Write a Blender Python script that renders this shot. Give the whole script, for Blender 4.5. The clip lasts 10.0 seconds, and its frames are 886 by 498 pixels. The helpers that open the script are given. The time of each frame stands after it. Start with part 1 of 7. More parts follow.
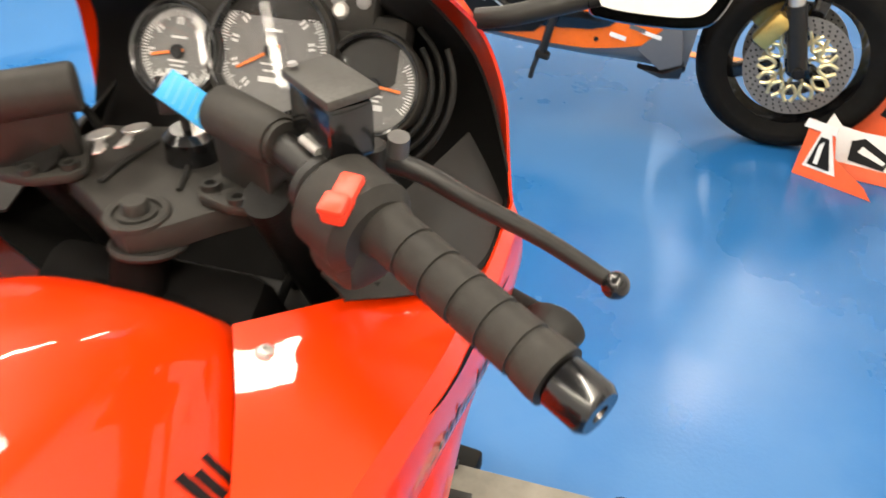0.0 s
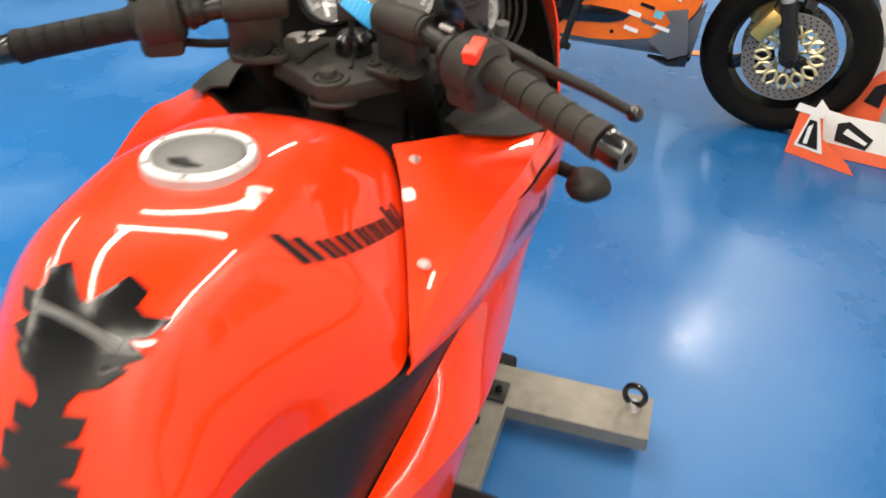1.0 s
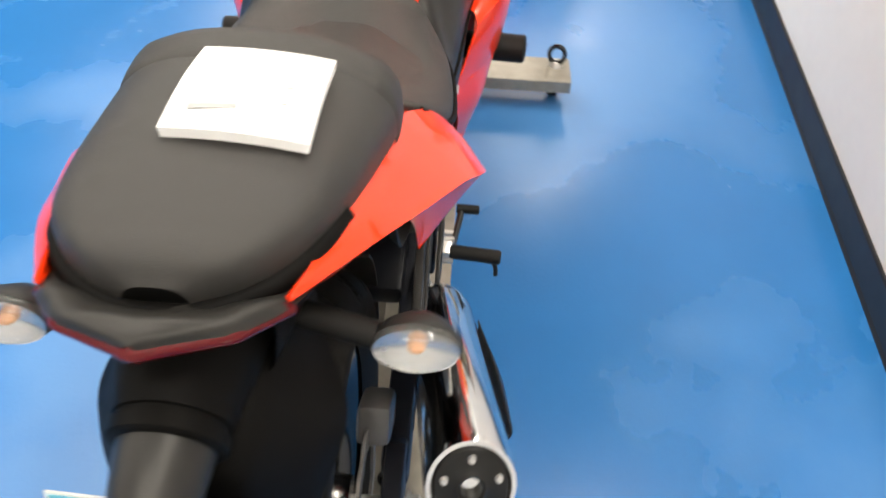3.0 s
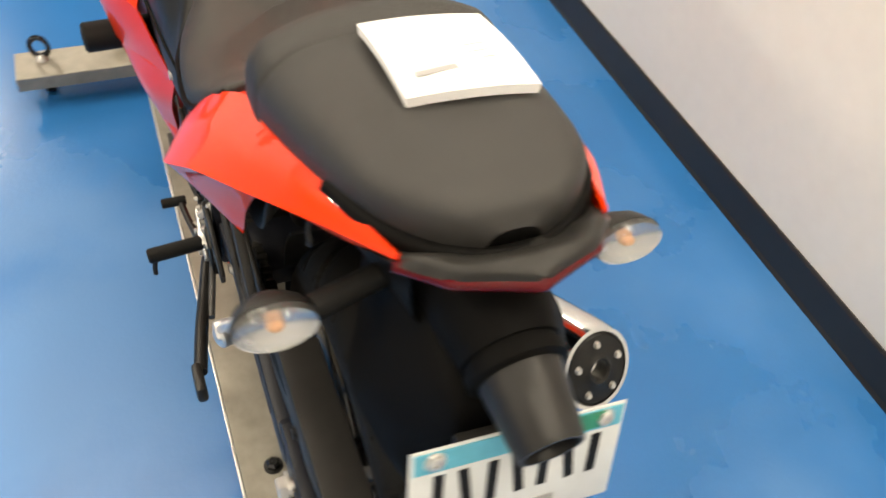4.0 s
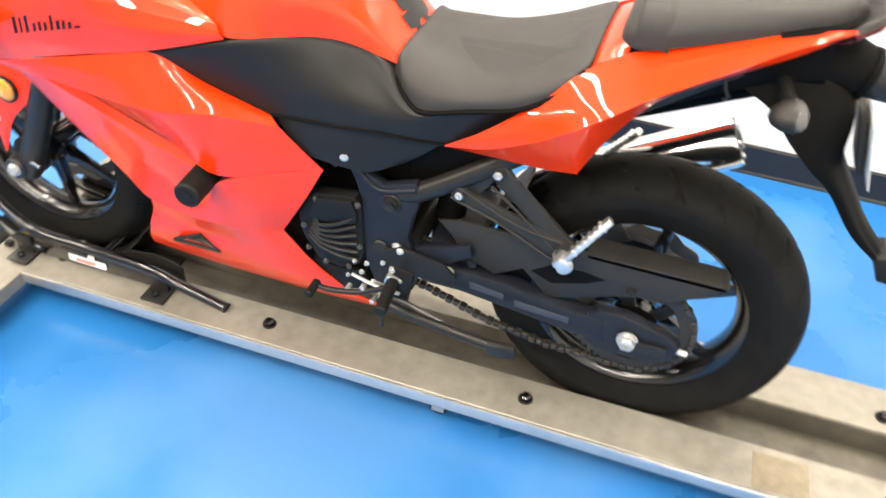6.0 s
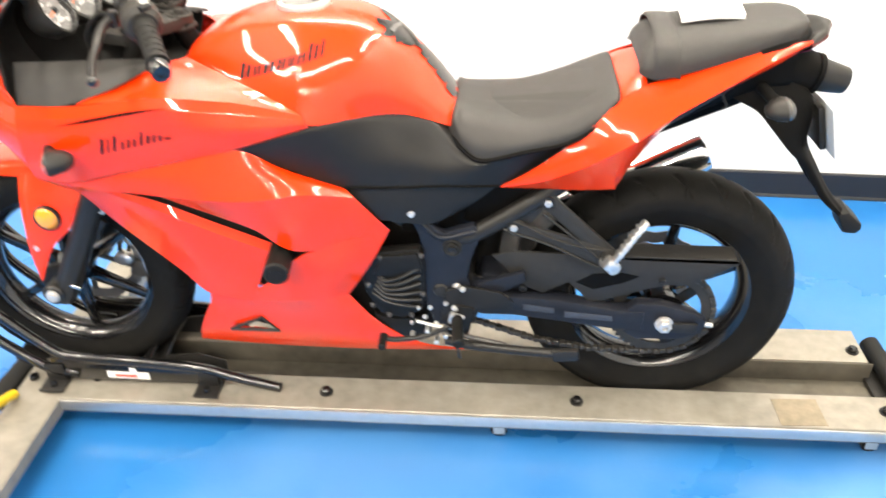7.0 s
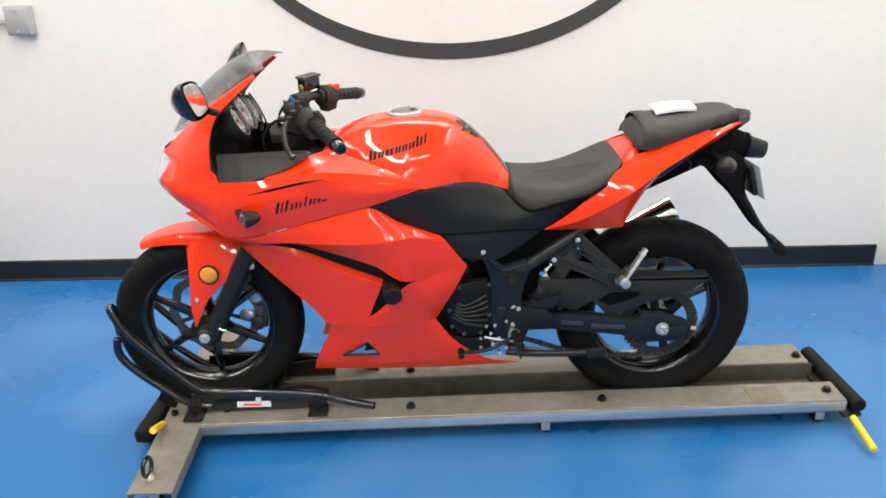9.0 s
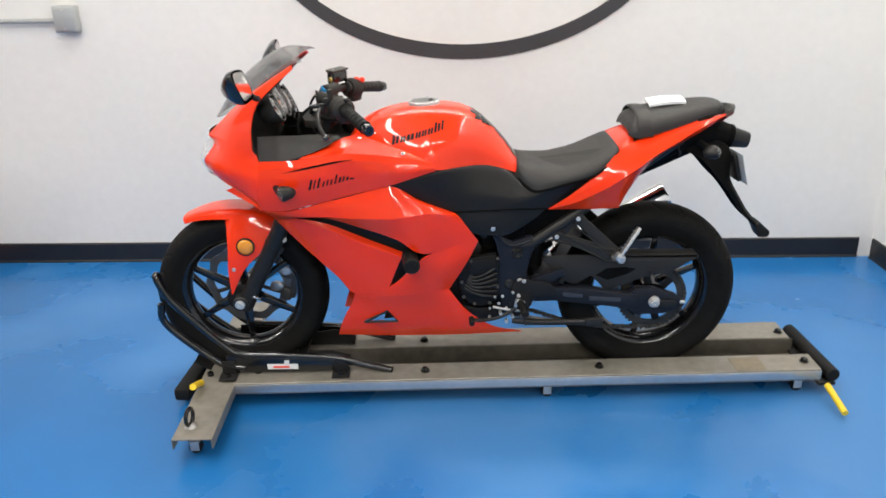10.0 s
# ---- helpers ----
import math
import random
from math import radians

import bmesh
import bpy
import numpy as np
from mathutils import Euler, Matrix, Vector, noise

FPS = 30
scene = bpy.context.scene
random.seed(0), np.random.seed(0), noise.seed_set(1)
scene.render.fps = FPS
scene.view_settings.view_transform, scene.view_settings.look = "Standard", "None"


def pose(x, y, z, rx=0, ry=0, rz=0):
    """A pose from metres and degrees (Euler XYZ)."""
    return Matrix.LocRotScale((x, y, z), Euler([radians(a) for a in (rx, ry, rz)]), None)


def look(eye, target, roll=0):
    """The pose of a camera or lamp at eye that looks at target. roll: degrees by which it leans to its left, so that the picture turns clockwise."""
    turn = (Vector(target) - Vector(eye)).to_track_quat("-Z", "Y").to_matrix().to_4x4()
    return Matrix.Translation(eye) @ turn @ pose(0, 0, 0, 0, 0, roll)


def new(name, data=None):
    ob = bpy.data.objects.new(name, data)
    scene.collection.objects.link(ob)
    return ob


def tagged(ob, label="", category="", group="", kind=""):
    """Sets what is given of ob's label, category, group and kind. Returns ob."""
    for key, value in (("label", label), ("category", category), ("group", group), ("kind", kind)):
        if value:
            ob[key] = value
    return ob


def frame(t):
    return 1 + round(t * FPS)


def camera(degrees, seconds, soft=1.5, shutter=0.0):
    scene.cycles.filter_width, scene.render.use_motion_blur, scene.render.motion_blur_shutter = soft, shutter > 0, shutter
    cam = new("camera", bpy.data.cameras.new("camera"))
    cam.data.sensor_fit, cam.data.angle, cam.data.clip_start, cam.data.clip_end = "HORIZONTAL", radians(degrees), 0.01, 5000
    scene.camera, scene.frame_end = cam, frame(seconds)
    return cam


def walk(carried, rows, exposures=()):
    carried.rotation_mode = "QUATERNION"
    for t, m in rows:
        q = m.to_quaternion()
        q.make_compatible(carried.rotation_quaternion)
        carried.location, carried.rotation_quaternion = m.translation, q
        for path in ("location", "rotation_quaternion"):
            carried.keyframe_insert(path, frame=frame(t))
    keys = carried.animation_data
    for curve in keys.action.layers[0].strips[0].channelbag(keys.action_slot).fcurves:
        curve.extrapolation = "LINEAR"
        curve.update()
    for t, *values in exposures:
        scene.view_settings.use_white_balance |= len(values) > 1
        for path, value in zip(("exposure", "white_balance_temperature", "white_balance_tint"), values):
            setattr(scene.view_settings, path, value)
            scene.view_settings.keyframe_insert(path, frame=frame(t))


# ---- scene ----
cam = camera(58.0, 10.0, 1.6, 0.5)
PATH = [
    (0, (0.096, 0.358, 1.307), (-1.447, -0.095, 0.119), 0.7),
    (0.5, (0.255, 0.388, 1.340), (-1.303, -0.152, 0.208), -0.0),
    (1, (0.477, 0.388, 1.347), (-1.087, -0.093, 0.197), 1.0),
    (1.5, (0.681, 0.425, 1.349), (-0.883, -0.103, 0.220), 2.3),
    (2, (0.891, 0.450, 1.357), (-0.590, -0.129, 0.144), 3.4),
    (2.5, (1.109, 0.359, 1.344), (-0.402, 0.047, 0.071), 3.2),
    (2.7, (1.171, 0.282, 1.332), (-0.289, 0.075, -0.019), 2.8),
    (3.8, (1.226, -0.115, 1.316), (-0.078, 0.369, -0.121), 5.2),
    (4, (1.215, -0.204, 1.331), (-0.030, 0.411, -0.109), 6.7),
    (4.5, (1.156, -0.470, 1.359), (0.079, 0.428, -0.067), 2.2),
    (5, (1.021, -0.716, 1.373), (-0.021, 0.336, 0.028), 2.3),
    (5.5, (0.827, -0.949, 1.389), (0.036, 0.332, 0.072), 3.1),
    (5.7, (0.773, -1.063, 1.400), (0.110, 0.287, 0.082), 2.7),
    (6.8, (0.426, -1.473, 1.460), (0.274, 0.141, 0.288), -0.6),
    (7, (0.333, -1.528, 1.465), (0.199, 0.128, 0.351), -1.1),
    (7.5, (0.178, -1.706, 1.499), (0.122, 0.015, 0.481), -4.0),
    (8, (0.107, -1.887, 1.504), (0.085, -0.109, 0.589), -2.7),
    (8.5, (0.072, -2.085, 1.503), (0.036, -0.297, 0.608), -2.5),
    (9, (0.012, -2.267, 1.517), (0.040, -0.420, 0.750), -1.7),
    (9.5, (-0.052, -2.435, 1.529), (-0.001, -0.598, 0.742), -3.0),
    (10, (-0.026, -2.542, 1.520), (-0.007, -0.687, 0.774), -1.1),
]
LIGHT_METER = [(0.0, 0.2, 7000, 10),
               (0.5, 0.03, 6750, 10),
               (1.0, -0.13, 6700, 10),
               (1.5, -0.13, 6700, 10),
               (2.0, 0.02, 6650, 10),
               (2.5, 0.27, 6600, 10),
               (3.3, -0.05, 6900, 10),
               (3.8, -0.2, 7500, 10),
               (4.0, -0.05, 7450, 10),
               (4.5, 0.35, 7400, 10),
               (5.0, 0.77, 7400, 10),
               (5.5, 0.93, 7150, 10),
               (6.3, 0.95, 6700, 10),
               (7.0, 1.04, 6850, 10),
               (7.5, 0.44, 6780, 10),
               (8.0, 0.3, 6600, 10),
               (8.5, 0.02, 6300, 10),
               (9.0, -0.09, 6300, 10),
               (9.5, -0.24, 6250, 10),
               (10.0, -0.26, 6200, 10)]
walk(cam, [(t, look(eye, target, roll)) for t, eye, target, roll in PATH], LIGHT_METER)

from mathutils.bvhtree import BVHTree
from mathutils.geometry import delaunay_2d_cdt

# ---------------------------------------------------------------- light
world = bpy.data.worlds.new("room_air")
world.use_nodes = True
world.node_tree.nodes["Background"].inputs[0].default_value = (0.9, 0.95, 1.0, 1)
world.node_tree.nodes["Background"].inputs[1].default_value = 0.05
scene.world = world

CEILING = 3.1
# (x, y, turn, length, watts): a square of tubes over the parking bay, then the rest of the shop; the last two are
# unseen fill, added to the south
LAMP_ROWS = [(0.30, 0.93, 0, 2.4, 56), (0.20, -1.62, 0, 2.4, 40), (-1.02, -0.75, 90, 2.1, 38), (-1.62, -0.80, 90, 2.1, 26), (1.82, -0.10, 90, 2.0, 36),
             (-5.25, 0.93, 0, 1.5, 84), (-5.2, -1.7, 0, 1.5, 78), (-3.4, -2.2, 0, 1.5, 70), (-0.7, -3.6, 0, 2.0, 75), (0.9, -4.8, 0, 2.4, 90)]


def strip_lamp(x, y, turn, length, watts):
    data = bpy.data.lights.new("tube_and_fill_light", "AREA")
    data.shape, data.size, data.size_y = "RECTANGLE", length, 0.12
    data.energy, data.color = watts, (1.0, 0.93, 0.82)
    lamp = new("tube_and_fill_light", data)
    lamp.matrix_world = pose(x, y, CEILING - 0.075, 0, 0, turn)


for row in LAMP_ROWS:
    strip_lamp(*row)


# ---------------------------------------------------------------- materials
def material(name, color, rough=0.5, metal=0.0, coat=0.0, spread=0.06, grain=60.0, bump=0.0, bump_scale=300.0, spec=0.5, coat_rough=0.03,
             large=3.0, rough_spread=0.08):
    """A surface with slow stains and fine grain in colour and gloss, and a fine relief."""
    m = bpy.data.materials.new(name)
    m.use_nodes = True
    nt = m.node_tree
    n, ln = nt.nodes, nt.links
    b = n["Principled BSDF"]
    tc = n.new("ShaderNodeTexCoord")
    big = n.new("ShaderNodeTexNoise")
    big.inputs["Scale"].default_value, big.inputs["Detail"].default_value = large, 5
    fine = n.new("ShaderNodeTexNoise")
    fine.inputs["Scale"].default_value, fine.inputs["Detail"].default_value = grain, 4
    for t in (big, fine):
        ln.new(tc.outputs["Object"], t.inputs["Vector"])
    mix = n.new("ShaderNodeMath")
    mix.operation = "ADD"
    ln.new(big.outputs["Fac"], mix.inputs[0])
    ln.new(fine.outputs["Fac"], mix.inputs[1])
    ramp = n.new("ShaderNodeMapRange")
    ramp.inputs["From Min"].default_value, ramp.inputs["From Max"].default_value = 0.6, 1.4
    ramp.inputs["To Min"].default_value, ramp.inputs["To Max"].default_value = 1 - spread, 1 + spread
    ln.new(mix.outputs[0], ramp.inputs["Value"])
    col = n.new("ShaderNodeMix")
    col.data_type, col.blend_type = "RGBA", "MULTIPLY"
    col.inputs["Factor"].default_value = 1
    col.inputs["A"].default_value = (*color, 1)
    ln.new(ramp.outputs["Result"], col.inputs["B"])
    ln.new(col.outputs["Result"], b.inputs["Base Color"])
    rr = n.new("ShaderNodeMapRange")
    rr.inputs["To Min"].default_value, rr.inputs["To Max"].default_value = max(rough - rough_spread, 0.02), min(rough + rough_spread, 1)
    ln.new(fine.outputs["Fac"], rr.inputs["Value"])
    ln.new(rr.outputs["Result"], b.inputs["Roughness"])
    b.inputs["Metallic"].default_value = metal
    b.inputs["Specular IOR Level"].default_value = spec
    b.inputs["Coat Weight"].default_value, b.inputs["Coat Roughness"].default_value = coat, coat_rough
    if bump:
        bt = n.new("ShaderNodeTexNoise")
        bt.inputs["Scale"].default_value, bt.inputs["Detail"].default_value = bump_scale, 3
        ln.new(tc.outputs["Object"], bt.inputs["Vector"])
        bp = n.new("ShaderNodeBump")
        bp.inputs["Strength"].default_value, bp.inputs["Distance"].default_value = bump, 0.002
        ln.new(bt.outputs["Fac"], bp.inputs["Height"])
        ln.new(bp.outputs["Normal"], b.inputs["Normal"])
    return m


def glass(name, tint, rough=0.02, haze=0.04):
    """Clear or smoked pane: lets light through with a tint, mirrors by Fresnel, with a little haze."""
    m = material(name, (0.8, 0.8, 0.8), 0.3, spread=0.02)
    nt = m.node_tree
    n, ln = nt.nodes, nt.links
    body_ = n["Principled BSDF"]
    clear = n.new("ShaderNodeBsdfTransparent")
    clear.inputs["Color"].default_value = (*tint, 1)
    gloss = n.new("ShaderNodeBsdfGlossy")
    gloss.inputs["Roughness"].default_value = rough
    lw = n.new("ShaderNodeLayerWeight")
    lw.inputs["Blend"].default_value = 0.5
    power, fr = n.new("ShaderNodeMath"), n.new("ShaderNodeMath")
    power.operation, power.inputs[1].default_value = "POWER", 5.0
    fr.operation, fr.inputs[1].default_value, fr.inputs[2].default_value = "MULTIPLY_ADD", 0.6, 0.04
    ln.new(lw.outputs["Facing"], power.inputs[0])
    ln.new(power.outputs[0], fr.inputs[0])
    a, b = n.new("ShaderNodeMixShader"), n.new("ShaderNodeMixShader")
    ln.new(fr.outputs[0], a.inputs["Fac"])
    ln.new(clear.outputs[0], a.inputs[1])
    ln.new(gloss.outputs[0], a.inputs[2])
    b.inputs["Fac"].default_value = haze
    ln.new(a.outputs[0], b.inputs[1])
    ln.new(body_.outputs[0], b.inputs[2])
    ln.new(b.outputs[0], n["Material Output"].inputs["Surface"])
    return m


def floor_material():
    """Blue epoxy paint: cloudy tone, scuffs, pale worn patches and a rolled-on gloss that varies."""
    m = material("blue_epoxy_paint", (0.015, 0.136, 0.385), 0.255, spread=0.07, large=0.9, grain=3.5, bump=0.17, bump_scale=95, coat=0.0, rough_spread=0.05)
    nt = m.node_tree
    n, ln = nt.nodes, nt.links
    b = n["Principled BSDF"]
    source = b.inputs["Base Color"].links[0].from_socket
    tc = [x for x in n if x.type == "TEX_COORD"][0]
    worn = n.new("ShaderNodeTexNoise")
    worn.inputs["Scale"].default_value, worn.inputs["Detail"].default_value, worn.inputs["Roughness"].default_value = 1.05, 6, 0.52
    ln.new(tc.outputs["Object"], worn.inputs["Vector"])
    cut = n.new("ShaderNodeMapRange")
    cut.inputs["From Min"].default_value, cut.inputs["From Max"].default_value = 0.49, 0.60
    cut.inputs["To Max"].default_value = 0.27
    ln.new(worn.outputs["Fac"], cut.inputs["Value"])
    mix = n.new("ShaderNodeMix")
    mix.data_type = "RGBA"
    ln.new(cut.outputs["Result"], mix.inputs["Factor"])
    ln.new(source, mix.inputs["A"])
    mix.inputs["B"].default_value = (0.13, 0.29, 0.53, 1)
    # the worn patches are duller than the clean paint
    gloss = b.inputs["Roughness"].links[0].from_socket
    dull = n.new("ShaderNodeMath")
    dull.operation = "MULTIPLY_ADD"
    ln.new(cut.outputs["Result"], dull.inputs[0])
    dull.inputs[1].default_value = 0.6
    ln.new(gloss, dull.inputs[2])
    ln.new(dull.outputs["Value"], b.inputs["Roughness"])
    ln.new(mix.outputs["Result"], b.inputs["Base Color"])
    return m


M = {
    "floor": floor_material(),
    "wall": material("white_wall_paint", (0.78, 0.765, 0.73), 0.55, spread=0.035, large=1.2, grain=25, bump=0.05, bump_scale=120),
    "backwall": material("grey_wall_paint", (0.52, 0.51, 0.49), 0.6, spread=0.05, large=1.2, grain=25),
    "ceiling": material("dark_ceiling_paint", (0.10, 0.10, 0.10), 0.8),
    "base": material("black_vinyl_base", (0.012, 0.0125, 0.015), 0.42, spread=0.25, grain=20),
    "red": material("red_paint", (0.825, 0.0345, 0.0022), 0.36, coat=0.76, spread=0.02, grain=8, rough_spread=0.03, spec=0.13, coat_rough=0.015),
    "plastic": material("black_textured_plastic", (0.0165, 0.0158, 0.0145), 0.46, spread=0.14, bump=0.12, bump_scale=900, spec=0.26),
    "cover": material("satin_black_cover", (0.0120, 0.0117, 0.0112), 0.42, spread=0.14, bump=0.06, bump_scale=700, spec=0.22),
    "frame": material("black_frame_enamel", (0.0155, 0.0148, 0.0140), 0.38, spread=0.18, spec=0.28),
    "arm": material("blue_black_swingarm_enamel", (0.0115, 0.0130, 0.0185), 0.40, spread=0.25, spec=0.24),
    "engine": material("black_engine_casting", (0.0075, 0.0072, 0.0068), 0.45, spread=0.35, bump=0.2, bump_scale=400, spec=0.20),
    "grey": material("cast_grey_metal", (0.085, 0.082, 0.080), 0.45, metal=0.4, spread=0.2, bump=0.15, bump_scale=500),
    "seat": material("black_seat_vinyl", (0.0245, 0.0234, 0.0220), 0.50, spread=0.14, bump=0.35, bump_scale=1100, large=6, spec=0.34),
    "rubber": material("black_rubber", (0.0095, 0.0093, 0.0088), 0.55, spread=0.15, bump=0.1, spec=0.16),
    "tyre": material("tyre_rubber", (0.0085, 0.0082, 0.0076), 0.62, spread=0.36, large=9, grain=40, bump=0.15, bump_scale=250, spec=0.09),
    "gloss": material("gloss_black", (0.004, 0.004, 0.0045), 0.20, coat=0.45, coat_rough=0.06),
    "chrome": material("chrome", (0.80, 0.79, 0.77), 0.10, metal=1.0, spread=0.05, rough_spread=0.04),
    "steel": material("bright_steel", (0.60, 0.585, 0.56), 0.36, metal=0.7, spread=0.1),
    "disc": material("brake_disc_steel", (0.15, 0.145, 0.14), 0.40, metal=0.5, spread=0.2, grain=120),
    "alu": material("satin_aluminium", (0.62, 0.61, 0.59), 0.38, metal=0.9, spread=0.1),
    "cap": material("fuel_cap_aluminium", (0.50, 0.50, 0.49), 0.36, metal=0.55, spread=0.1),
    "chainsteel": material("greasy_chain_steel", (0.030, 0.027, 0.023), 0.5, metal=0.3, spread=0.3),
    "gold": material("gold_anodised", (0.70, 0.50, 0.16), 0.32, metal=0.85, spread=0.15),
    "goldlight": material("pale_gold_anodised", (0.83, 0.72, 0.42), 0.32, metal=0.75, spread=0.1),
    "dolly": material("galvanised_rail", (0.245, 0.226, 0.190), 0.42, metal=0.3, spread=0.28, large=4, grain=30, bump=0.06, bump_scale=200),
    # dirt and the shade between the rails are both in this colour
    "channel": material("worn_shaded_channel_steel", (0.098, 0.088, 0.070), 0.5, metal=0.3, spread=0.38, large=7, grain=30),
    "amber": material("amber_reflector", (0.72, 0.27, 0.01), 0.2, coat=1.0, grain=200, spread=0.15),
    "redlens": material("red_lens", (0.075, 0.0015, 0.003), 0.10, spec=0.3),
    "lens": glass("clear_lens", (0.93, 0.93, 0.92), 0.06, 0.07),
    "bulb": material("amber_bulb", (0.62, 0.30, 0.14), 0.25),
    "reflector": material("lamp_reflector", (0.62, 0.62, 0.62), 0.25, metal=1.0),
    "screen": glass("smoked_screen", (0.68, 0.68, 0.68), 0.02, 0.07),
    "guard": material("dark_grey_moulded_plastic", (0.024, 0.0230, 0.0216), 0.5, spread=0.18, bump=0.12, bump_scale=800, spec=0.24),
    "strip": material("faded_strip_print", (0.040, 0.048, 0.066), 0.55, spread=0.3, grain=200, spec=0.2),
    "headglass": material("headlight_glass", (0.72, 0.73, 0.74), 0.12, metal=0.55, coat=1.0, spread=0.15, grain=30),
    "lid": material("worn_grey_lid", (0.060, 0.058, 0.055), 0.5, metal=0.2, spread=0.35, large=30, grain=300, spec=0.35),
    "cowl": material("black_cowl_plastic", (0.0095, 0.0092, 0.0086), 0.52, spread=0.2, bump=0.1, bump_scale=900, spec=0.16),
    "pad": material("black_pad_vinyl", (0.0075, 0.0075, 0.0075), 0.16, spread=0.2, grain=200, spec=0.45),
    "capgrey": material("fuel_cap_grey", (0.125, 0.125, 0.122), 0.45, metal=0.1, spread=0.2, grain=90),
    "deep": material("deep_black_plastic", (0.0042, 0.0040, 0.0038), 0.55, spread=0.2, spec=0.05),
    "dial": material("dial_face", (0.20, 0.198, 0.195), 0.6, spread=0.2),
    "dusty": material("dusty_black_casting", (0.026, 0.0242, 0.0218), 0.54, spread=0.25, large=14, grain=120, bump=0.15, bump_scale=700, spec=0.22),
    "racedisc": material("race_disc_steel", (0.20, 0.188, 0.172), 0.45, metal=0.35, spread=0.2, grain=120),
    "dialglass": glass("dial_glass", (0.95, 0.95, 0.95), 0.02, 0.03),
    "white": material("white_plastic", (0.78, 0.78, 0.78), 0.4, spread=0.03),
    "paper": material("white_paper", (0.86, 0.86, 0.86), 0.55, spread=0.02),
    "ink": material("black_ink", (0.010, 0.010, 0.011), 0.5, spec=0.12),
    "greyink": material("grey_ink", (0.30, 0.30, 0.30), 0.6),
    "orange": material("orange_needle", (0.95, 0.22, 0.03), 0.4),
    "switch": material("red_switch", (0.86, 0.055, 0.025), 0.4),
    "bluetag": material("blue_plastic_tag", (0.015, 0.36, 0.80), 0.4, spread=0.05),
    "yellow": material("yellow_rubber", (0.80, 0.55, 0.02), 0.5),
    "plate": material("plate_white", (0.58, 0.60, 0.59), 0.4, spread=0.08),
    "plateblue": material("plate_blue", (0.10, 0.40, 0.52), 0.4, spread=0.15),
    "plategreen": material("plate_green", (0.02, 0.20, 0.12), 0.4),
    "fairorange": material("orange_race_paint", (0.90, 0.165, 0.006), 0.3, coat=0.7, spec=0.2),
    "fairgrey": material("grey_race_paint", (0.10, 0.105, 0.115), 0.4, coat=0.3),
    "cardorange": material("orange_card", (0.80, 0.11, 0.03), 0.5, spread=0.08),
    "card": material("white_card", (0.74, 0.74, 0.73), 0.5, spread=0.05),
    "stripe": material("orange_floor_paint", (0.80, 0.28, 0.05), 0.4, spread=0.15),
    "conduit": material("grey_electric_steel", (0.42, 0.43, 0.42), 0.45, metal=0.3),
    "sign": material("dark_wall_paint", (0.045, 0.044, 0.046), 0.5, spread=0.1),
    "diffuser": material("lamp_housing", (0.8, 0.8, 0.8), 0.5),
    "stain": material("worn_brown_patch", (0.17, 0.14, 0.095), 0.6, spread=0.4, grain=50),
}


# ---------------------------------------------------------------- mesh tools
def curve_points(pts, n):
    """n points on a smooth curve through pts; a point given twice is a sharp corner."""
    p = np.array(pts, float)
    if len(p) == 2:
        t = np.linspace(0, 1, n)[:, None]
        return p[0] * (1 - t) + p[1] * t
    q = np.vstack([2 * p[0] - p[1], p, 2 * p[-1] - p[-2]])
    out = []
    for u in np.linspace(0, len(p) - 1, n):
        i = min(int(u), len(p) - 2)
        f = u - i
        a, b, c, d = q[i], q[i + 1], q[i + 2], q[i + 3]
        if np.abs(b - c).max() < 1e-6:
            out.append(b)
            continue
        if np.abs(a - b).max() < 1e-6:
            a = 2 * b - c
        if np.abs(d - c).max() < 1e-6:
            d = 2 * c - b
        out.append(0.5 * (2 * b + (c - a) * f + (2 * a - 5 * b + 4 * c - d) * f * f + (3 * b - a - 3 * c + d) * f ** 3))
    return np.array(out)


def grid_mesh(g, loop_u=False, loop_v=False):
    bm = bmesh.new()
    nv, nu = g.shape[:2]
    vs = [[bm.verts.new(g[j, i]) for i in range(nu)] for j in range(nv)]
    for j in range(nv - (0 if loop_v else 1)):
        for i in range(nu - (0 if loop_u else 1)):
            a, b, c, d = vs[j][i], vs[j][(i + 1) % nu], vs[(j + 1) % nv][(i + 1) % nu], vs[(j + 1) % nv][i]
            if len({a, b, c, d}) == 4:
                bm.faces.new((a, b, c, d))
    return bm


def skin_grid(rows, nu, nv):
    g = np.array([curve_points(r, nu) for r in rows])
    return np.array([curve_points(g[:, i], nv) for i in range(nu)]).transpose(1, 0, 2)


def skin(rows, nu=40, nv=16, side=1, thick=0.003):
    """A sheet through the rows of points; side -1 mirrors it across the bike."""
    g = skin_grid(rows, nu, nv)
    g[:, :, 1] *= side
    bm = grid_mesh(g)
    bmesh.ops.remove_doubles(bm, verts=bm.verts, dist=1e-5)
    bmesh.ops.recalc_face_normals(bm, faces=bm.faces)
    want = bm.faces[:]
    s = sum(f.normal.y * f.calc_area() for f in want) * side
    if s < 0:
        bmesh.ops.reverse_faces(bm, faces=bm.faces)
    if thick:
        bmesh.ops.solidify(bm, geom=bm.faces[:], thickness=thick)
        bmesh.ops.recalc_face_normals(bm, faces=bm.faces)
    return bm


